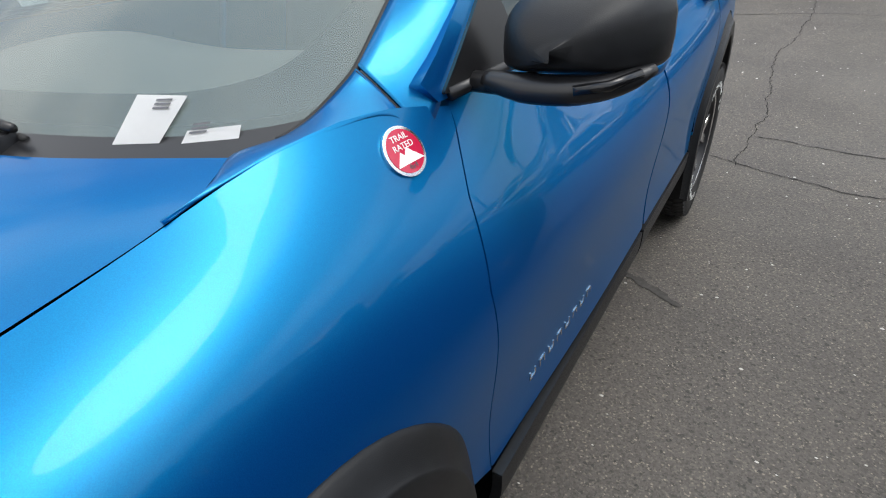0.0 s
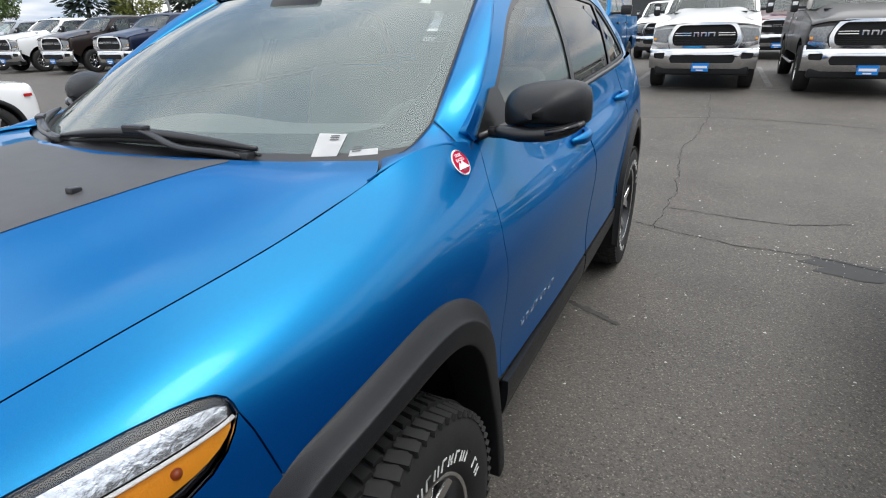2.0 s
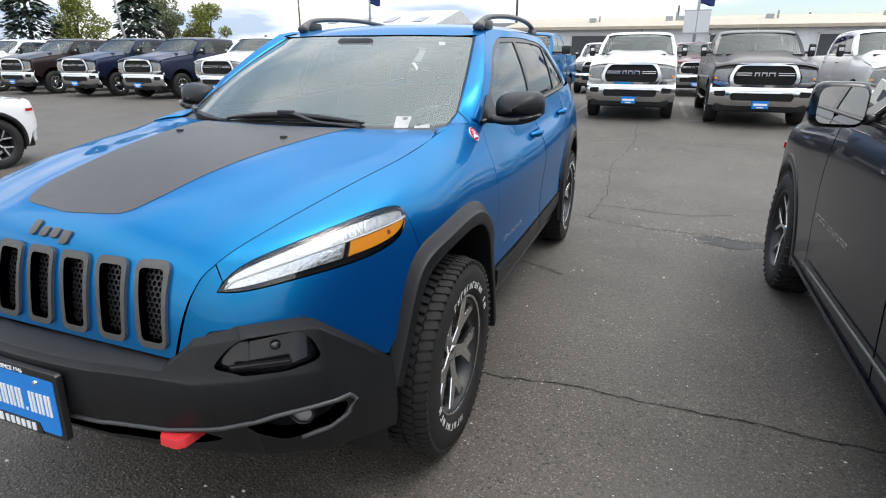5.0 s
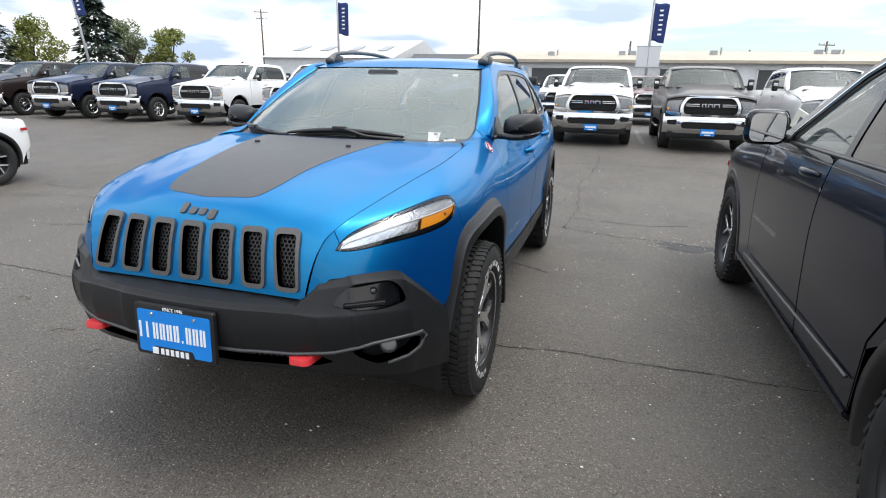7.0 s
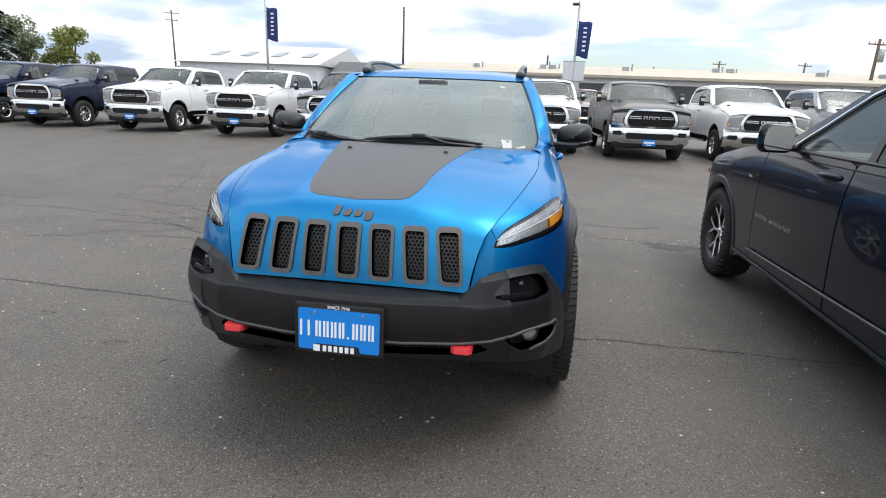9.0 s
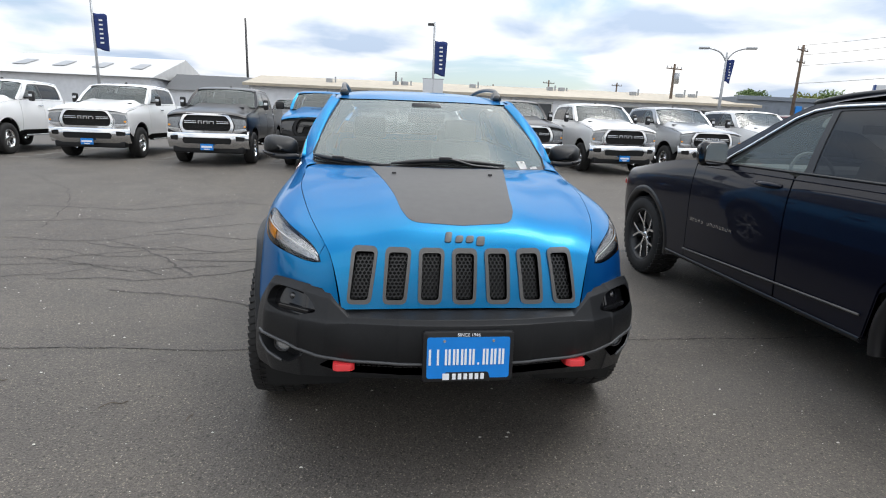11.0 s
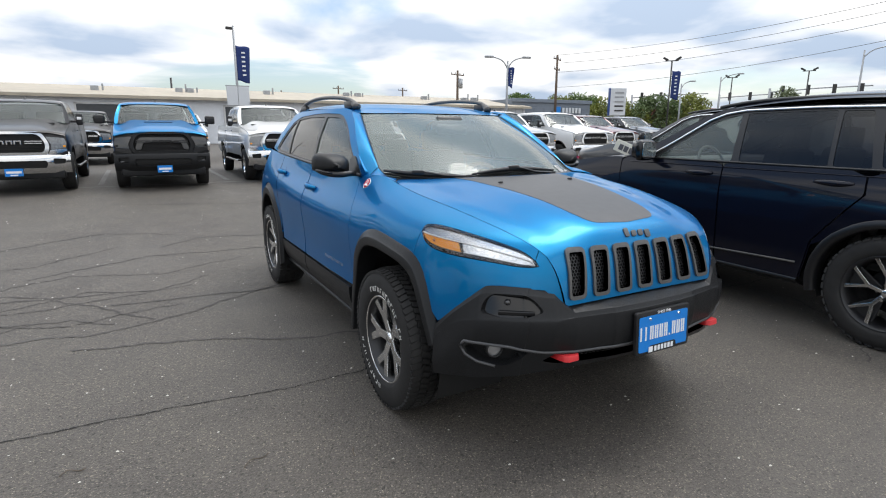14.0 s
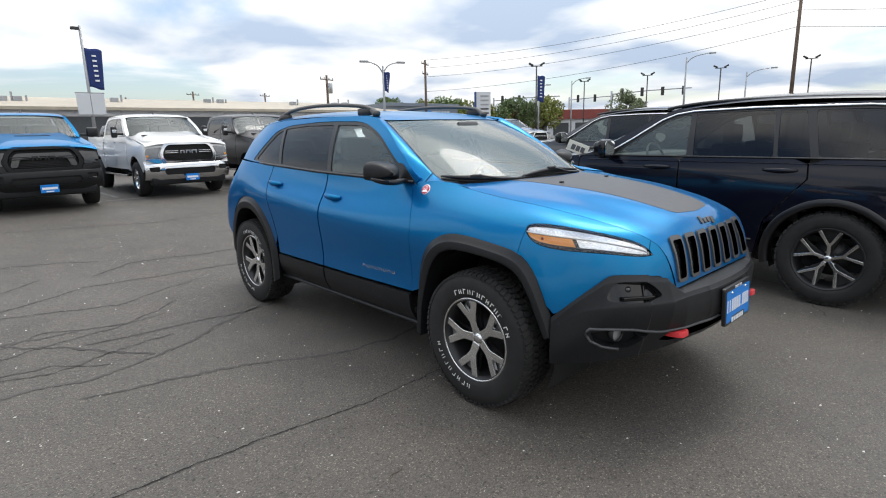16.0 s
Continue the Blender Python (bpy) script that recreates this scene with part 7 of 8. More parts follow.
show = thing("showroom", Matrix.Translation((36.5, 43, .3)), "blue-grey clad showroom with a white sign", "building")
part("wall", box_bm(10.5, 10, 4.1, (0, 5, 2.05), .05), SHOWROOM, show)
part("parapet", box_bm(10.7, .3, .35, (0, -.05, 4.0), .03), SHOWROOM, show)
part("panel_joints", ribs(-5, 5.2, -.02, .2, 3.3, 1.3), SHOWROOM, show)
for k in range(6):
    part("sign_bar", box_bm(.30, .06, .55, (1.3 + k * .45, -.22, 3.1), .02), SIGN_WHITE, show)
part("sign_mark", box_bm(.6, .06, .72, (.6, -.22, 3.1), .02), PLATE_BLUE, show, "blue maker's mark")

store = thing("roadside_store", Matrix.Translation((66, 42, .3)) @ Matrix.Rotation(math.radians(-35), 4, "Z"), "low shop with a red-brown fascia across the road", "building")
part("wall", box_bm(30, 12, 2.8, (0, 6, 1.4)), WALL_GREY, store)
part("fascia", box_bm(30.4, .5, 1.3, (0, -.1, 3.2), .03), BRICK_RED, store)
for x in np.arange(-13, 14, 3.2):
    part("shop_window", box_bm(2.2, .1, 1.7, (x, -.04, 1.2)), DOOR_DARK, store)

# ---- poles, flags, signs ----
def from_eye(eye, degrees, distance):
    """A place at a bearing (from +y towards +x) and distance from an eye."""
    a = math.radians(degrees)
    return eye[0] + distance * math.sin(a), eye[1] + distance * math.cos(a)


def waving(w, h, mat, parent, at, sway=.06, nx=10, nz=16):
    verts, faces = [], []
    for j in range(nz + 1):
        for i in range(nx + 1):
            a, b = i / nx, j / nz
            verts.append((at[0] + w * a * (1 - .12 * b), at[1] + sway * math.sin(5 * a + 3 * b) * a, at[2] - h * b - .10 * a * a - .03 * math.sin(4 * b + 6 * a)))
    for j in range(nz):
        for i in range(nx):
            k = j * (nx + 1) + i
            faces.append((k, k + 1, k + nx + 2, k + nx + 1))
    ob = mesh_part("flag", verts, faces, mat, parent, "navy banner with white lettering bars")
    mod = ob.modifiers.new("cloth", "SOLIDIFY")
    mod.thickness = .004
    for k in range(6):
        part("printed_bar", box_bm(w * .26, .006, h * .045, (at[0] + w * .5, at[1] - .035 + sway * math.sin(2.5 + 3 * (.18 + k * .125)) * .5, at[2] - h * (.18 + k * .125) - .03)), PLATE_WHITE, ob)
    return ob


def flag_pole(x, y, height, lean=0.0, board=False):
    p = thing("flag_pole", Matrix.Translation((x, y, .32)) @ Matrix.Rotation(math.radians(lean), 4, "Y"), "grey flag pole with a navy banner", "flag pole", "flag poles of the car park")
    tube("pole", [(0, 0, 0), (0, 0, height * .5), (0, 0, height)], .06, POLE_GREY, p, 10, taper=[.075, .062, .045])
    waving(.62, 1.60, FLAG, p, (.05, 0, height - .85))
    part("floodlight", box_bm(.30, .16, .12, (-.18, 0, height - .12), .03), POLE_DARK, p)
    part("pole_base", box_bm(.5, .5, .5, (0, 0, .25), .05), WALL_GREY, p)
    if board:
        for sx in (-.26, .26):
            part("sign_board", box_bm(.50, .04, .86, (sx, -.08, 2.62), .01), SIGN_WHITE, p, "white sign board")
        part("board_frame", join_bm([box_bm(1.06, .05, .05, (0, -.06, 2.17)), box_bm(1.06, .05, .05, (0, -.06, 3.07))]), POLE_GREY, p)
    return p


flag_pole(2.6, 25.6, 5.75, 0, True)
flag_pole(-13.4, 26.2, 6.2)
flag_pole(-25.5, 21.5, 6.8, -9)


def arm_lamp(x, y, height, reach, arms=2, turn=0.0, banner=False):
    p = thing("street_lamp", Matrix.Translation((x, y, .3)) @ Matrix.Rotation(math.radians(turn), 4, "Z"), "grey street lamp with curved arms", "street lamp", "street lamps")
    tube("pole", [(0, 0, 0), (0, 0, height * .5), (0, 0, height)], .07, POLE_GREY, p, 8, taper=[.10, .08, .055])
    for s in ((-1, 1) if arms == 2 else (1,)):
        tube("arm", spline([(0, 0, height - .5), (.35 * s * reach, 0, height), (1.0 * s * reach, 0, height + .22)], 10), .04, POLE_GREY, p, 6)
        part("lamp_head", box_bm(.55, .22, .12, (1.2 * s * reach, 0, height + .22), .04), POLE_GREY, p)
    if banner:
        waving(.35, 1.2, FLAG, p, (.06, 0, height - .35), .15)
    return p


arm_lamp(18.9, 26.6, 5.3, 1.0, 2, -20, True)
E16, E14, E7, E11 = (-2.9, -1.92), (-1.95, -2.5), (1.39, -2.4), (-.34, -2.83)
for deg, dist, h, reach in ((66.5, 52, 6.8, 1.6), (56.2, 62, 6.2, 1.4), (71.5, 60, 6.0, 1.8), (86.0, 50, 7.2, 1.0), (53.0, 60, 5.5, .8)):
    x, y = from_eye(E16, deg, dist)
    arm_lamp(x, y, h, reach, 1, -deg)


def flood_pole(x, y, h, turn, banner=True):
    p = thing("floodlight_pole", Matrix.Translation((x, y, .3)) @ Matrix.Rotation(math.radians(turn), 4, "Z"), "dark pole with twin floodlights", "light pole", "floodlight poles")
    tube("pole", [(0, 0, 0), (0, 0, h)], .04, POLE_DARK, p, 8)
    part("crossbar", box_bm(.7, .05, .05, (0, 0, h - .02), .01), POLE_DARK, p)
    for s in (-1, 1):
        part("floodlight", box_bm(.30, .24, .10, (.33 * s, -.1, h + .08), .03, turn=Matrix.Rotation(-.5 * s, 4, "Y")), POLE_DARK, p)
    if banner:
        waving(.45, 1.5, FLAG, p, (.06, 0, h - .55), .05)
    return p


x, y = 24.6, 19.0
flood_pole(x, y, 4.9, -50)
for deg, dist, h in ((57.4, 47, 4.9), (63.2, 43, 4.8), (69.4, 43, 5.0), (76.2, 43, 5.2)):
    x, y = from_eye(E16, deg, dist)
    flood_pole(x, y, h, -deg, False)


def utility_pole(x, y, h, turn=0.0, arms=1, steel=False):
    p = thing("utility_pole", Matrix.Translation((x, y, .3)) @ Matrix.Rotation(math.radians(turn), 4, "Z"), "weathered wooden utility pole", "utility pole", "utility poles")
    tube("pole", [(0, 0, 0), (0, 0, h)], .13, POLE_WOOD if not steel else POLE_DARK, p, 8, taper=[.15, .10])
    for k in range(arms):
        arm = part("crossarm", box_bm(1.9 - .4 * k, .09, .09, (0, 0, h - .4 - .9 * k), .01), POLE_WOOD, p)
        for sx in (-.9, -.35, .35, .9):
            bm = bmesh.new()
            bmesh.ops.create_cone(bm, segments=8, radius1=.05, radius2=.03, depth=.16, cap_ends=True, matrix=Matrix.Translation((sx * (1 - .18 * k), 0, h - .26 - .9 * k)))
            part("insulator", bm, POLE_GREY, arm)
    return p


poles = {}
for key, x, y, h, turn, arms in (("d", 25.7, 44.2, 6.6, 20, 1), ("e", 33.2, 38.7, 7.9, 30, 2)):
    poles[key] = (x, y, h)
    utility_pole(x, y, h, turn, arms)
x, y = from_eye(E16, 75.0, 46)
poles["r"] = (x, y, 10.6)
utility_pole(x, y, 10.6, -60, 0)
part_transformer = thing("pole_transformer", Matrix.Translation((25.9, 44.0, 5.7)), "grey transformer can on a utility pole", "transformer")
v, f = revolve_mesh([(-.45, 0), (-.45, .22), (.45, .22), (.45, 0)], 14)
mesh_part("can", [(q[2], q[1], q[0]) for q in v], f, POLE_GREY, part_transformer)
x, y = from_eye(E7, -34.4, 90)
utility_pole(x, y, 11.5, 30, 2)
x, y = from_eye(E11, -12.0, 62)
utility_pole(x, y, 10.3, 0, 0, True)
x, y = from_eye(E11, 2.2, 70)
utility_pole(x, y, 6.6, 0, 0, True)
for deg, dist, h in ((17.5, 80, 7.0), (24, 85, 7.2), (12.0, 80, 6.2)):
    x, y = from_eye(E11, deg, dist)
    utility_pole(x, y, h, 20, 1)


def cable(a, b, sag):
    pts = [(a[0] + (b[0] - a[0]) * t, a[1] + (b[1] - a[1]) * t, a[2] + (b[2] - a[2]) * t - sag * 4 * t * (1 - t)) for t in np.linspace(0, 1, 24)]
    v, f = tube_mesh(pts, .014, 4)
    return tagged(mesh_part("overhead_cable", v, f, WIRE), "thin black overhead cable between poles", "cable", "overhead cables")


ex, ey, eh = poles["e"]
rx, ry, rh = poles["r"]
for k, dz in enumerate((.2, -.6, -1.5, -3.0)):
    cable((ex, ey, eh + .1 + dz * .9), (rx, ry, rh - .6 + dz * .7), .7)
    fx, fy = from_eye(E16, 110, 75)
    cable((rx, ry, rh - .6 + dz * .7), (fx, fy, 11 + dz), .8)
x, y = from_eye(E14, 46.4, 60)
pylon = thing("pylon_sign", Matrix.Translation((x, y, .3)) @ Matrix.Rotation(math.radians(-30), 4, "Z"), "white pylon sign with dark lettering bars", "sign")
part("sign_face", box_bm(1.6, .4, 2.7, (0, 0, 3.9), .05), SIGN_WHITE, pylon)
part("sign_edge", box_bm(.14, .44, 2.7, (-.86, 0, 3.9), .03), SIGN_BLUE, pylon)
part("sign_post", box_bm(.5, .3, 2.8, (0, 0, 1.4), .03), POLE_GREY, pylon)
for k in range(5):
    part("sign_bar", box_bm(.9, .03, .16, (.1, -.22, 4.8 - k * .44), .01), POLE_DARK if k > 2 else POLE_GREY, pylon)

for deg, dist, n in ((60.0, 72, 4), (56.0, 82, 3), (48.5, 78, 2)):
    x, y = from_eye(E16, deg, dist)
    sig = thing("traffic_signal", Matrix.Translation((x, y, .3)) @ Matrix.Rotation(math.radians(-deg), 4, "Z"), "traffic signals on a long mast arm", "traffic signal", "traffic signals")
    tube("mast", [(0, 0, 0), (0, 0, 5.6)], .12, POLE_GREY, sig, 8)
    tube("mast_arm", [(0, 0, 5.2), (4.5, 0, 5.5), (9.0, 0, 5.6)], .07, POLE_GREY, sig, 6)
    for k in range(n):
        part("signal_head", box_bm(.36, .3, 1.0, (1.2 + k * 2.3, -.1, 5.35), .05), POLE_DARK, sig)

# ---- trees ----
LEAF = material("spring_leaves", (0.10, 0.15, 0.045), 0.6, grain=0.5, scale=1.2, spread=0.15)
LEAF_YELLOW = material("yellow_green_leaves", (0.17, 0.19, 0.03), 0.6, grain=0.4, scale=1.2)
LEAF_PALE = material("grey_green_leaves", (0.15, 0.18, 0.09), 0.6, grain=0.4, scale=1.2)
NEEDLE = material("spruce_needles", (0.022, 0.040, 0.026), 0.7, grain=0.5, scale=1.5)
BARK = material("grey_brown_bark", (0.10, 0.08, 0.06), 0.9, grain=0.4, scale=8)


def leaf_cloud(centres, per, size, rng):
    """Small crossed leaf sprays scattered round the given centres."""
    verts, faces = [], []
    for c, r in centres:
        for _ in range(per):
            d = rng.normal(size=3)
            d *= r * rng.uniform(.25, 1.0) ** .5 / np.linalg.norm(d)
            p = np.array(c) + d * (1, 1, .8)
            a, b = rng.normal(size=3), rng.normal(size=3)
            a /= np.linalg.norm(a)
            b -= a * (a @ b)
            b /= np.linalg.norm(b)
            s = size * rng.uniform(.6, 1.3)
            k = len(verts)
            verts += [p - a * s, p + b * s * .6, p + a * s, p - b * s * .6]
            faces.append((k, k + 1, k + 2, k + 3))
    return verts, faces


def broadleaf(x, y, h, w, leaf, seed, label):
    rng = np.random.default_rng(seed)
    t = thing("tree", Matrix.Translation((x, y, .3)), label, "tree", "trees behind the car park")
    tube("trunk", [(0, 0, 0), (.1, 0, h * .25), (0, .1, h * .55)], .2, BARK, t, 8, taper=[h * .035, h * .026, h * .012])
    centres = []
    for k in range(16):
        a, q = rng.uniform(0, 2 * math.pi), rng.uniform(.0, 1)
        zz = h * (.38 + .55 * q)
        rad = w * .5 * math.sin(math.pi * (.18 + .72 * q)) * rng.uniform(.4, 1.0)
        c = (rad * math.cos(a), rad * math.sin(a), zz)
        centres.append((c, w * rng.uniform(.13, .24)))
        tube("limb", [(0, 0, h * (.22 + .25 * q)), (c[0] * .5, c[1] * .5, zz * .8), c], .05, BARK, t, 5, taper=[h * .012, h * .008, h * .003])
    v, f = leaf_cloud(centres, 260, w * .024, rng)
    tagged(mesh_part("crown", v, f, leaf, t, smooth=False), kind="stuff")
    return t


def conifer(x, y, h, w, seed):
    rng = np.random.default_rng(seed)
    t = thing("spruce", Matrix.Translation((x, y, .3)), "tall dark green spruce tree", "tree", "trees behind the car park")
    tube("trunk", [(0, 0, 0), (0, 0, h)], .2, BARK, t, 7, taper=[h * .025, .02])
    verts, faces = [], []
    for _ in range(2600):
        q = rng.uniform(0, 1) ** .75
        zz = h * (.06 + .94 * q)
        rmax = w * .5 * (1 - q) ** .75 * (1 + .25 * math.sin(zz * 5.2)) + .05
        a = rng.uniform(0, 2 * math.pi)
        r = rmax * rng.uniform(.3, 1.08) ** .6
        p = np.array([r * math.cos(a), r * math.sin(a), zz - .12 * r])
        out = np.array([math.cos(a), math.sin(a), -.35 + rng.normal() * .15])
        side = np.array([-math.sin(a), math.cos(a), rng.normal() * .4])
        s = w * .055 * rng.uniform(.6, 1.3)
        k = len(verts)
        verts += [p - out * s, p + side * s * .45, p + out * s, p - side * s * .45]
        faces.append((k, k + 1, k + 2, k + 3))
    tagged(mesh_part("crown", verts, faces, NEEDLE, t, smooth=False), kind="stuff")
    return t


for deg, dist, h, w, seed in ((-47.9, 58, 8.6, 5.2, 1), (-55.6, 60, 9.0, 5.5, 2), (-67, 62, 8.0, 5.0, 3)):
    x, y = from_eye(E7, deg, dist)
    conifer(x, y, h, w, seed)
for deg, dist, h, w, leaf, seed, lab in ((-45.6, 62, 6.6, 4.8, LEAF_PALE, 4, "pale green broadleaf tree in spring"), (-42.3, 64, 6.0, 5.0, LEAF_YELLOW, 5, "yellow-green broadleaf tree in spring"), (-52.5, 66, 6.4, 5.5, LEAF_YELLOW, 6, "yellow-green broadleaf tree in spring"),
                                         (-62.5, 64, 6.6, 6.0, LEAF, 7, "green broadleaf tree in full leaf"), (-72, 58, 7.0, 8.0, LEAF, 8, "green broadleaf tree in full leaf"), (-80, 58, 7.0, 8.0, LEAF, 9, "green broadleaf tree in full leaf")):
    x, y = from_eye(E7, deg, dist)
    broadleaf(x, y, h, w, leaf, seed, lab)
for deg, dist, h, w, leaf, seed in ((61.5, 70, 5.2, 5.5, LEAF_PALE, 11), (50.5, 70, 4.6, 6.5, LEAF, 12), (53.5, 74, 4.8, 6.5, LEAF_YELLOW, 13), (47.0, 70, 4.4, 7.5, LEAF_YELLOW, 14), (44.0, 78, 5.0, 8.0, LEAF, 15), (41.0, 76, 5.2, 6.0, LEAF_YELLOW, 16),
                                    (38.2, 70, 5.6, 5.0, LEAF, 19)):
    x, y = from_eye(E16, deg, dist)
    broadleaf(x, y, h, w, leaf, seed, "green broadleaf tree in spring leaf")

# ---- ground ----
def asphalt():
    m = bpy.data.materials.new("worn_asphalt")
    m.use_nodes = True
    t = m.node_tree
    p = t.nodes["Principled BSDF"]
    p.inputs["Roughness"].default_value = 0.68
    p.inputs["Specular IOR Level"].default_value = 0.5
    co = t.nodes.new("ShaderNodeTexCoord")
    lift = t.nodes.new("ShaderNodeVectorMath")
    lift.inputs[1].default_value = (0.37, 0.53, 0.7313)
    t.links.new(co.outputs["Object"], lift.inputs[0])

    def tex(kind, scale, detail=4.0):
        n = t.nodes.new(kind)
        n.inputs["Scale"].default_value = scale
        if "Detail" in n.inputs:
            n.inputs["Detail"].default_value = detail
        t.links.new(lift.outputs[0], n.inputs["Vector"])
        return n

    def ramp(src, stops):
        r = t.nodes.new("ShaderNodeValToRGB")
        r.color_ramp.elements[0].position, r.color_ramp.elements[0].color = stops[0][0], (*stops[0][1], 1)
        r.color_ramp.elements[1].position, r.color_ramp.elements[1].color = stops[-1][0], (*stops[-1][1], 1)
        for pos, c in stops[1:-1]:
            e = r.color_ramp.elements.new(pos)
            e.color = (*c, 1)
        t.links.new(src, r.inputs[0])
        return r.outputs[0]

    def mix(kind, fac, a, b):
        n = t.nodes.new("ShaderNodeMix")
        n.data_type, n.blend_type = "RGBA", kind
        if isinstance(fac, float):
            n.inputs["Factor"].default_value = fac
        else:
            t.links.new(fac, n.inputs["Factor"])
        for s, k in ((a, "A"), (b, "B")):
            if isinstance(s, tuple):
                n.inputs[k].default_value = (*s, 1)
            else:
                t.links.new(s, n.inputs[k])
        return n.outputs["Result"]

    wide = tex("ShaderNodeTexNoise", 0.35, 6)
    mid = tex("ShaderNodeTexNoise", 2.2, 2)
    stones = tex("ShaderNodeTexVoronoi", 190, 0)
    pit_shade = tex("ShaderNodeTexVoronoi", 95, 0)
    grit = tex("ShaderNodeTexNoise", 85, 2)
    base = ramp(wide.outputs["Fac"], [(0.3, (0.0762, 0.0675, 0.0575)), (0.7, (0.0897, 0.0797, 0.0680))])
    base = mix("MULTIPLY", 1.0, base, ramp(mid.outputs["Fac"], [(0.25, (0.86, 0.86, 0.87)), (0.5, (1, 1, 1)), (0.75, (1.12, 1.11, 1.09))]))
    def red_of(n):
        sep = t.nodes.new("ShaderNodeSeparateColor")
        t.links.new(n.outputs["Color"], sep.inputs[0])
        return sep.outputs[0]

    base = mix("MULTIPLY", 1.0, base, ramp(red_of(stones), [(0.0, (0.50, 0.50, 0.51)), (0.2, (0.82, 0.82, 0.82)), (0.5, (1.0, 1.0, 1.0)), (0.84, (1.22, 1.21, 1.19)), (0.95, (1.7, 1.66, 1.6)), (1.0, (3.2, 3.1, 2.9))]))
    base = mix("MULTIPLY", 0.4, base, ramp(grit.outputs["Fac"], [(0.3, (0.5, 0.5, 0.5)), (0.7, (1.4, 1.4, 1.4))]))
    # shade of tiny hollows painted into the colour; these cells have no relief
    base = mix("MULTIPLY", 1.0, base, ramp(red_of(pit_shade), [(0.0, (0.40, 0.40, 0.40)), (0.03, (0.55, 0.55, 0.55)), (0.045, (1, 1, 1)), (1.0, (1, 1, 1))]))
    stain = tex("ShaderNodeTexNoise", 0.9, 1)
    base = mix("MIX", ramp(stain.outputs["Fac"], [(0.60, (0, 0, 0)), (0.80, (0.35, 0.35, 0.35))]), base, (0.060, 0.057, 0.054))
    dusty = tex("ShaderNodeTexNoise", 0.55, 2)
    base = mix("MIX", ramp(dusty.outputs["Fac"], [(0.48, (0, 0, 0)), (0.75, (0.30, 0.30, 0.30))]), base, (0.125, 0.116, 0.105))
    t.links.new(base, p.inputs["Base Color"])
    b = t.nodes.new("ShaderNodeBump")
    b.inputs["Strength"].default_value, b.inputs["Distance"].default_value = 1.0, 0.006
    t.links.new(grit.outputs["Fac"], b.inputs["Height"])
    b2 = t.nodes.new("ShaderNodeBump")
    b2.inputs["Strength"].default_value, b2.inputs["Distance"].default_value = 0.14, 0.02
    t.links.new(mid.outputs["Fac"], b2.inputs["Height"])
    t.links.new(b.outputs[0], b2.inputs["Normal"])
    t.links.new(b2.outputs[0], p.inputs["Normal"])
    return m


ASPHALT = asphalt()
gy = [-400, -60, -20, -8, -4, 0, 2.8] + list(np.linspace(3.2, 10.4, 28)) + [12, 20, 60, 200, 900]
gx = [-900, -100, -30, -8, 0, 8, 30, 100, 900]
verts = [(x, y, ground_z(y)) for y in gy for x in gx]
c = len(gx)
faces = [(j * c + i, j * c + i + 1, (j + 1) * c + i + 1, (j + 1) * c + i) for j in range(len(gy) - 1) for i in range(c - 1)]
tagged(mesh_part("ground", verts, faces, ASPHALT), "grey worn asphalt of a car park", "ground", kind="structure")

# ---- cracks, patches and grit on the asphalt ----
CRACK = material("dark_crack", (0.012, 0.011, 0.010), 0.95)
SEALER = material("black_crack_sealer", (0.060, 0.0555, 0.051), 0.9, grain=0.5, scale=60, bump=0.6, bump_scale=150)
OIL = material("dark_oily_asphalt", (0.022, 0.021, 0.020), 0.6, grain=0.4, scale=30)
GRAVEL = material("pale_grit", (0.52, 0.50, 0.46), 0.8, spread=0.4, grain=0.2)
LINE = material("worn_white_line", (0.17, 0.165, 0.155), 0.8, grain=0.5, scale=14)


def crack(points, width, mat, seed, jag=.035, label="jagged dark crack in the asphalt"):
    rng = np.random.default_rng(seed)
    pts = dense(points, .022, False)
    off = np.cumsum(rng.normal(size=(len(pts), 2)) * jag * .35, 0)
    off -= np.linspace(0, 1, len(pts))[:, None] * off[-1]
    pts = pts + off * .34 + rng.normal(size=(len(pts), 2)) * .0035
    d = np.gradient(pts, axis=0)
    n = np.stack([-d[:, 1], d[:, 0]], 1)
    n /= np.linalg.norm(n, axis=1)[:, None] + 1e-9
    verts, faces = [], []
    for i, (p, q) in enumerate(zip(pts, n)):
        w = width * rng.uniform(.22, .95) * (1 if 0 < i < len(pts) - 1 else .1)
        for s in (-1, 1):
            x, y = p + q * w * s * .5
            verts.append((x, y, ground_z(y) + .003))
    faces = [(2 * i, 2 * i + 1, 2 * i + 3, 2 * i + 2) for i in range(len(pts) - 1)]
    return tagged(mesh_part("crack", verts, faces, mat, smooth=False), label, "crack", "cracks in the asphalt", "structure")


crack([(-4.2, .62), (-2.06, .52), (-1.3, .46), (-.7, .47), (.9, .45), (1.21, .50), (1.5, .49), (1.8, .48), (2.06, .47), (2.7, .47), (5, .5)], .011, CRACK, 1, .025)
crack([(.85, 3.5), (1.5, 3.26), (1.95, 3.25), (2.4, 3.1), (4.5, 3.3)], .012, CRACK, 2)
crack([(1.0, 3.4), (1.1, 4.4), (1.0, 5.5), (1.2, 7.5), (1.15, 9.4)], .009, CRACK, 3, .05)
crack([(1.05, 3.9), (1.9, 3.8), (2.3, 3.95)], .012, CRACK, 4)
crack([(-2.95, 3.8), (-1.9, 4.4), (-.8, 4.25), (-.3, 4.2)], .03, SEALER, 5, .05)
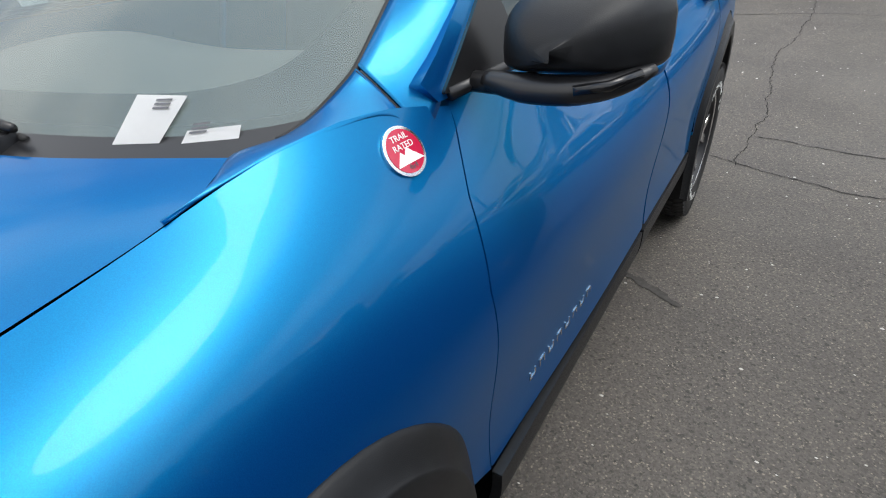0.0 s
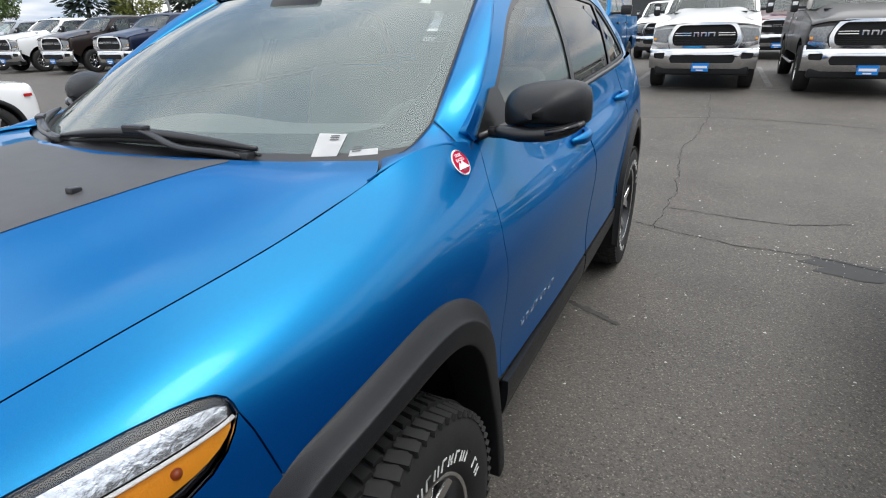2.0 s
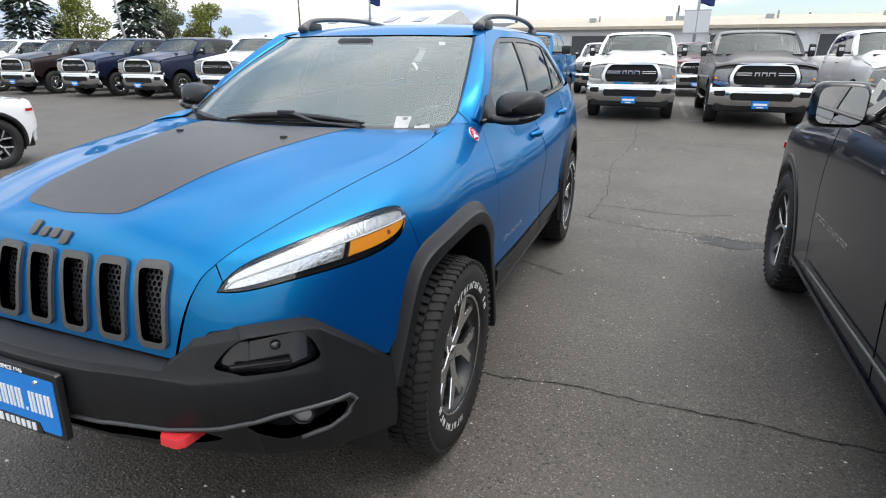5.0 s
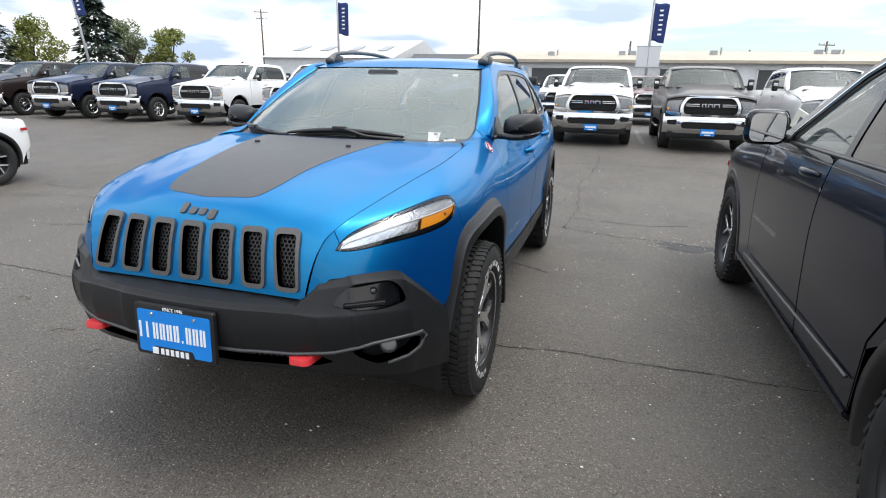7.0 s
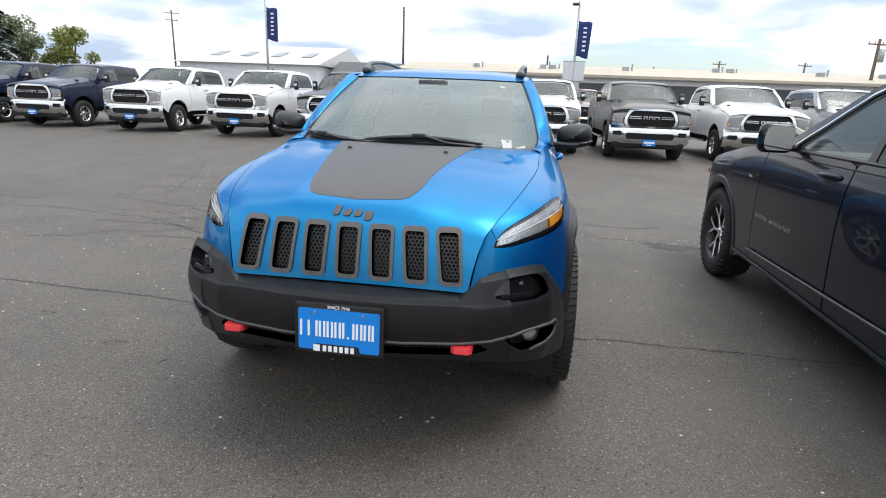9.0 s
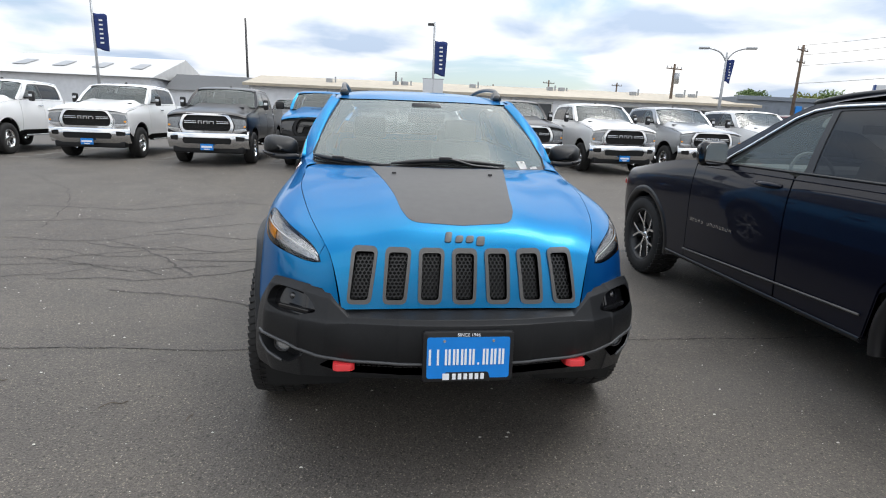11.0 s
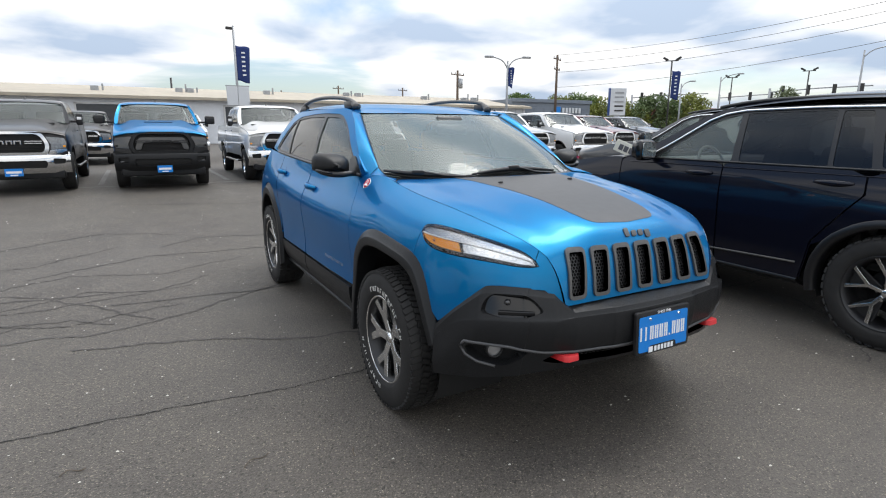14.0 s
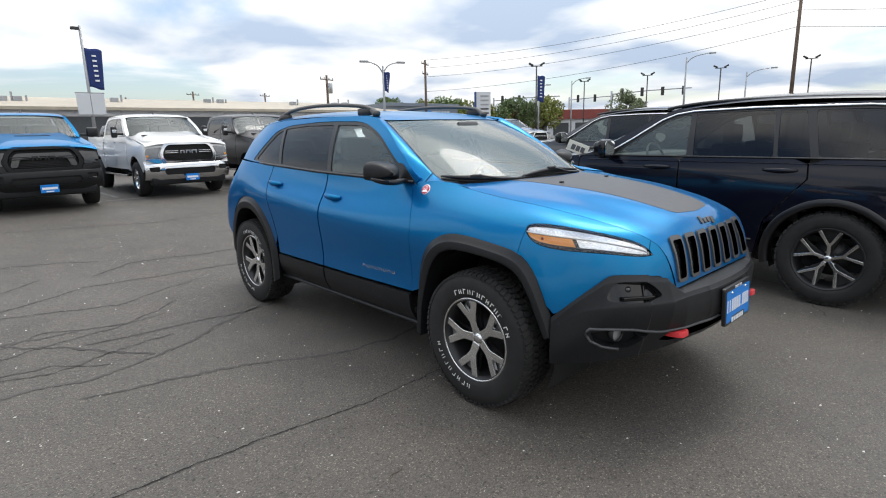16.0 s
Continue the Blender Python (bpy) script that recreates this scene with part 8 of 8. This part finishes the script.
crack([(-1.8, 4.65), (-1.35, 5.0), (-.45, 4.9), (.4, 5.0)], .03, SEALER, 6, .05)
crack([(-2.3, 7.7), (-.35, 7.15), (1.5, 7.4), (3.0, 7.2)], .03, SEALER, 7, .05)
crack([(-5.0, 5.2), (-3.6, 5.0), (-2.4, 5.6), (-1.6, 5.3)], .03, SEALER, 8, .06)
crack([(-3.4, 2.6), (-2.4, 3.1), (-1.9, 2.9), (-1.4, 3.3)], .025, SEALER, 9, .06)
crack([(-4.6, 3.6), (-3.4, 3.4), (-2.6, 3.9), (-1.8, 3.6), (-1.0, 3.9)], .025, SEALER, 10, .07)
crack([(-4.8, 4.3), (-3.9, 4.5), (-3.0, 4.3), (-2.2, 4.9)], .025, SEALER, 11, .07)
crack([(-6.5, 2.4), (-5, 2.9), (-3.6, 2.7), (-2.6, 2.2), (-1.7, 2.4)], .022, SEALER, 12, .07)
crack([(-6.5, 7.8), (-5.2, 6.4), (-4.5, 5.2), (-4.2, 4.0)], .02, SEALER, 13, .06)
crack([(.68, 2.06), (.84, 1.97), (1.02, 1.89)], .05, SEALER, 15, .02, "short smear of black sealer")
crack([(2.0, -1.0), (2.6, -.6), (3.0, .1)], .02, SEALER, 16, .05)

# a web of faint old sealer trails
FAINT = material("faded_crack_sealer", (0.070, 0.0645, 0.0595), 0.9, grain=0.4, scale=12)
rng = np.random.default_rng(21)
for k in range(9):
    x, y = rng.uniform(-7.5, -2.0), rng.uniform(1.6, 4.6)
    a = rng.normal() * .35
    way = [(x, y)]
    for _ in range(rng.integers(4, 9)):
        a += rng.normal() * .45
        a *= .8
        x, y = x + .38 * math.cos(a), y + .38 * math.sin(a)
        way.append((x, y))
    crack(way, rng.uniform(.02, .045), FAINT, 40 + k, .05, "faded dark trail of crack sealer")
rng = np.random.default_rng(7)
n = 26
a = np.linspace(0, 2 * math.pi, n, endpoint=False)
rr = 1 + .25 * np.sin(3 * a + 1) + .15 * np.sin(7 * a)
tagged(mesh_part("oil_stain", [(2.25 + .34 * q * math.cos(b), 3.10 + .13 * q * math.sin(b), ground_z(3.1) + .0022) for q, b in zip(rr, a)], [tuple(range(n))], OIL, smooth=False), "dark oily patch on the asphalt", "stain", kind="structure")

verts, faces = [], []
for x, y, r in [(rng.uniform(-5, 5), rng.uniform(-2.6, 9), rng.uniform(.0020, .0036) if rng.uniform() < .72 else rng.uniform(.004, .0075)) for _ in range(2400)] + [(2.2 + rng.normal() * .35, 3.15 + rng.normal() * .15, rng.uniform(.003, .006)) for _ in range(120)]:
    z = ground_z(y)
    k = len(verts)
    for q in range(5):
        b = q * 2 * math.pi / 5 + r * 900
        verts.append((x + r * 1.2 * math.cos(b), y + r * math.sin(b) * .8, z + .0005))
    verts.append((x, y, z + r * .8))
    faces += [(k + q, k + (q + 1) % 5, k + 5) for q in range(5)]
tagged(mesh_part("loose_grit", verts, faces, GRAVEL, smooth=False), "scattered pale grit and small stones", "grit", kind="stuff")

for x in (-21.1, -18.4, -15.7, -13.1, -10.5, -7.8, -5.1, -2.6, -.2, 2.05, 4.3, 6.6, 8.95):
    b = bmesh.new()
    q = [b.verts.new((x + dx, y, ground_z(y) + .004)) for dx, y in ((-.05, 10.45), (.05, 10.45), (.05, 15.0), (-.05, 15.0))]
    b.faces.new(q)
    tagged(part("bay_line", b, LINE), "worn white line between parking bays", "line", "bay lines", "structure")
b = bmesh.new()
b.faces.new([b.verts.new(p) for p in ((-24, 9.95, ground_z(9.95) + .004), (12, 9.95, ground_z(9.95) + .004), (12, 10.03, ground_z(10.03) + .004), (-24, 10.03, ground_z(10.03) + .004))])
tagged(part("bay_line", b, LINE), "worn white line along the parking bays", "line", kind="structure")
# twigs
for x, y, l, t in ((-1.6, -.19, .14, 35), (-1.2, -.33, .08, 80), (-.9, -1.6, .10, 50), (-2.3, .1, .10, 20)):
    a = math.radians(t)
    v, f = tube_mesh([(x + l * (q - .5) * math.cos(a), y + l * (q - .5) * math.sin(a) + .02 * math.sin(5 * q), .006 + .004 * math.sin(7 * q)) for q in np.linspace(0, 1, 8)], .0022, 5)
    tagged(mesh_part("twig", v, f, BARK), "thin brown twig on the asphalt", "twig")
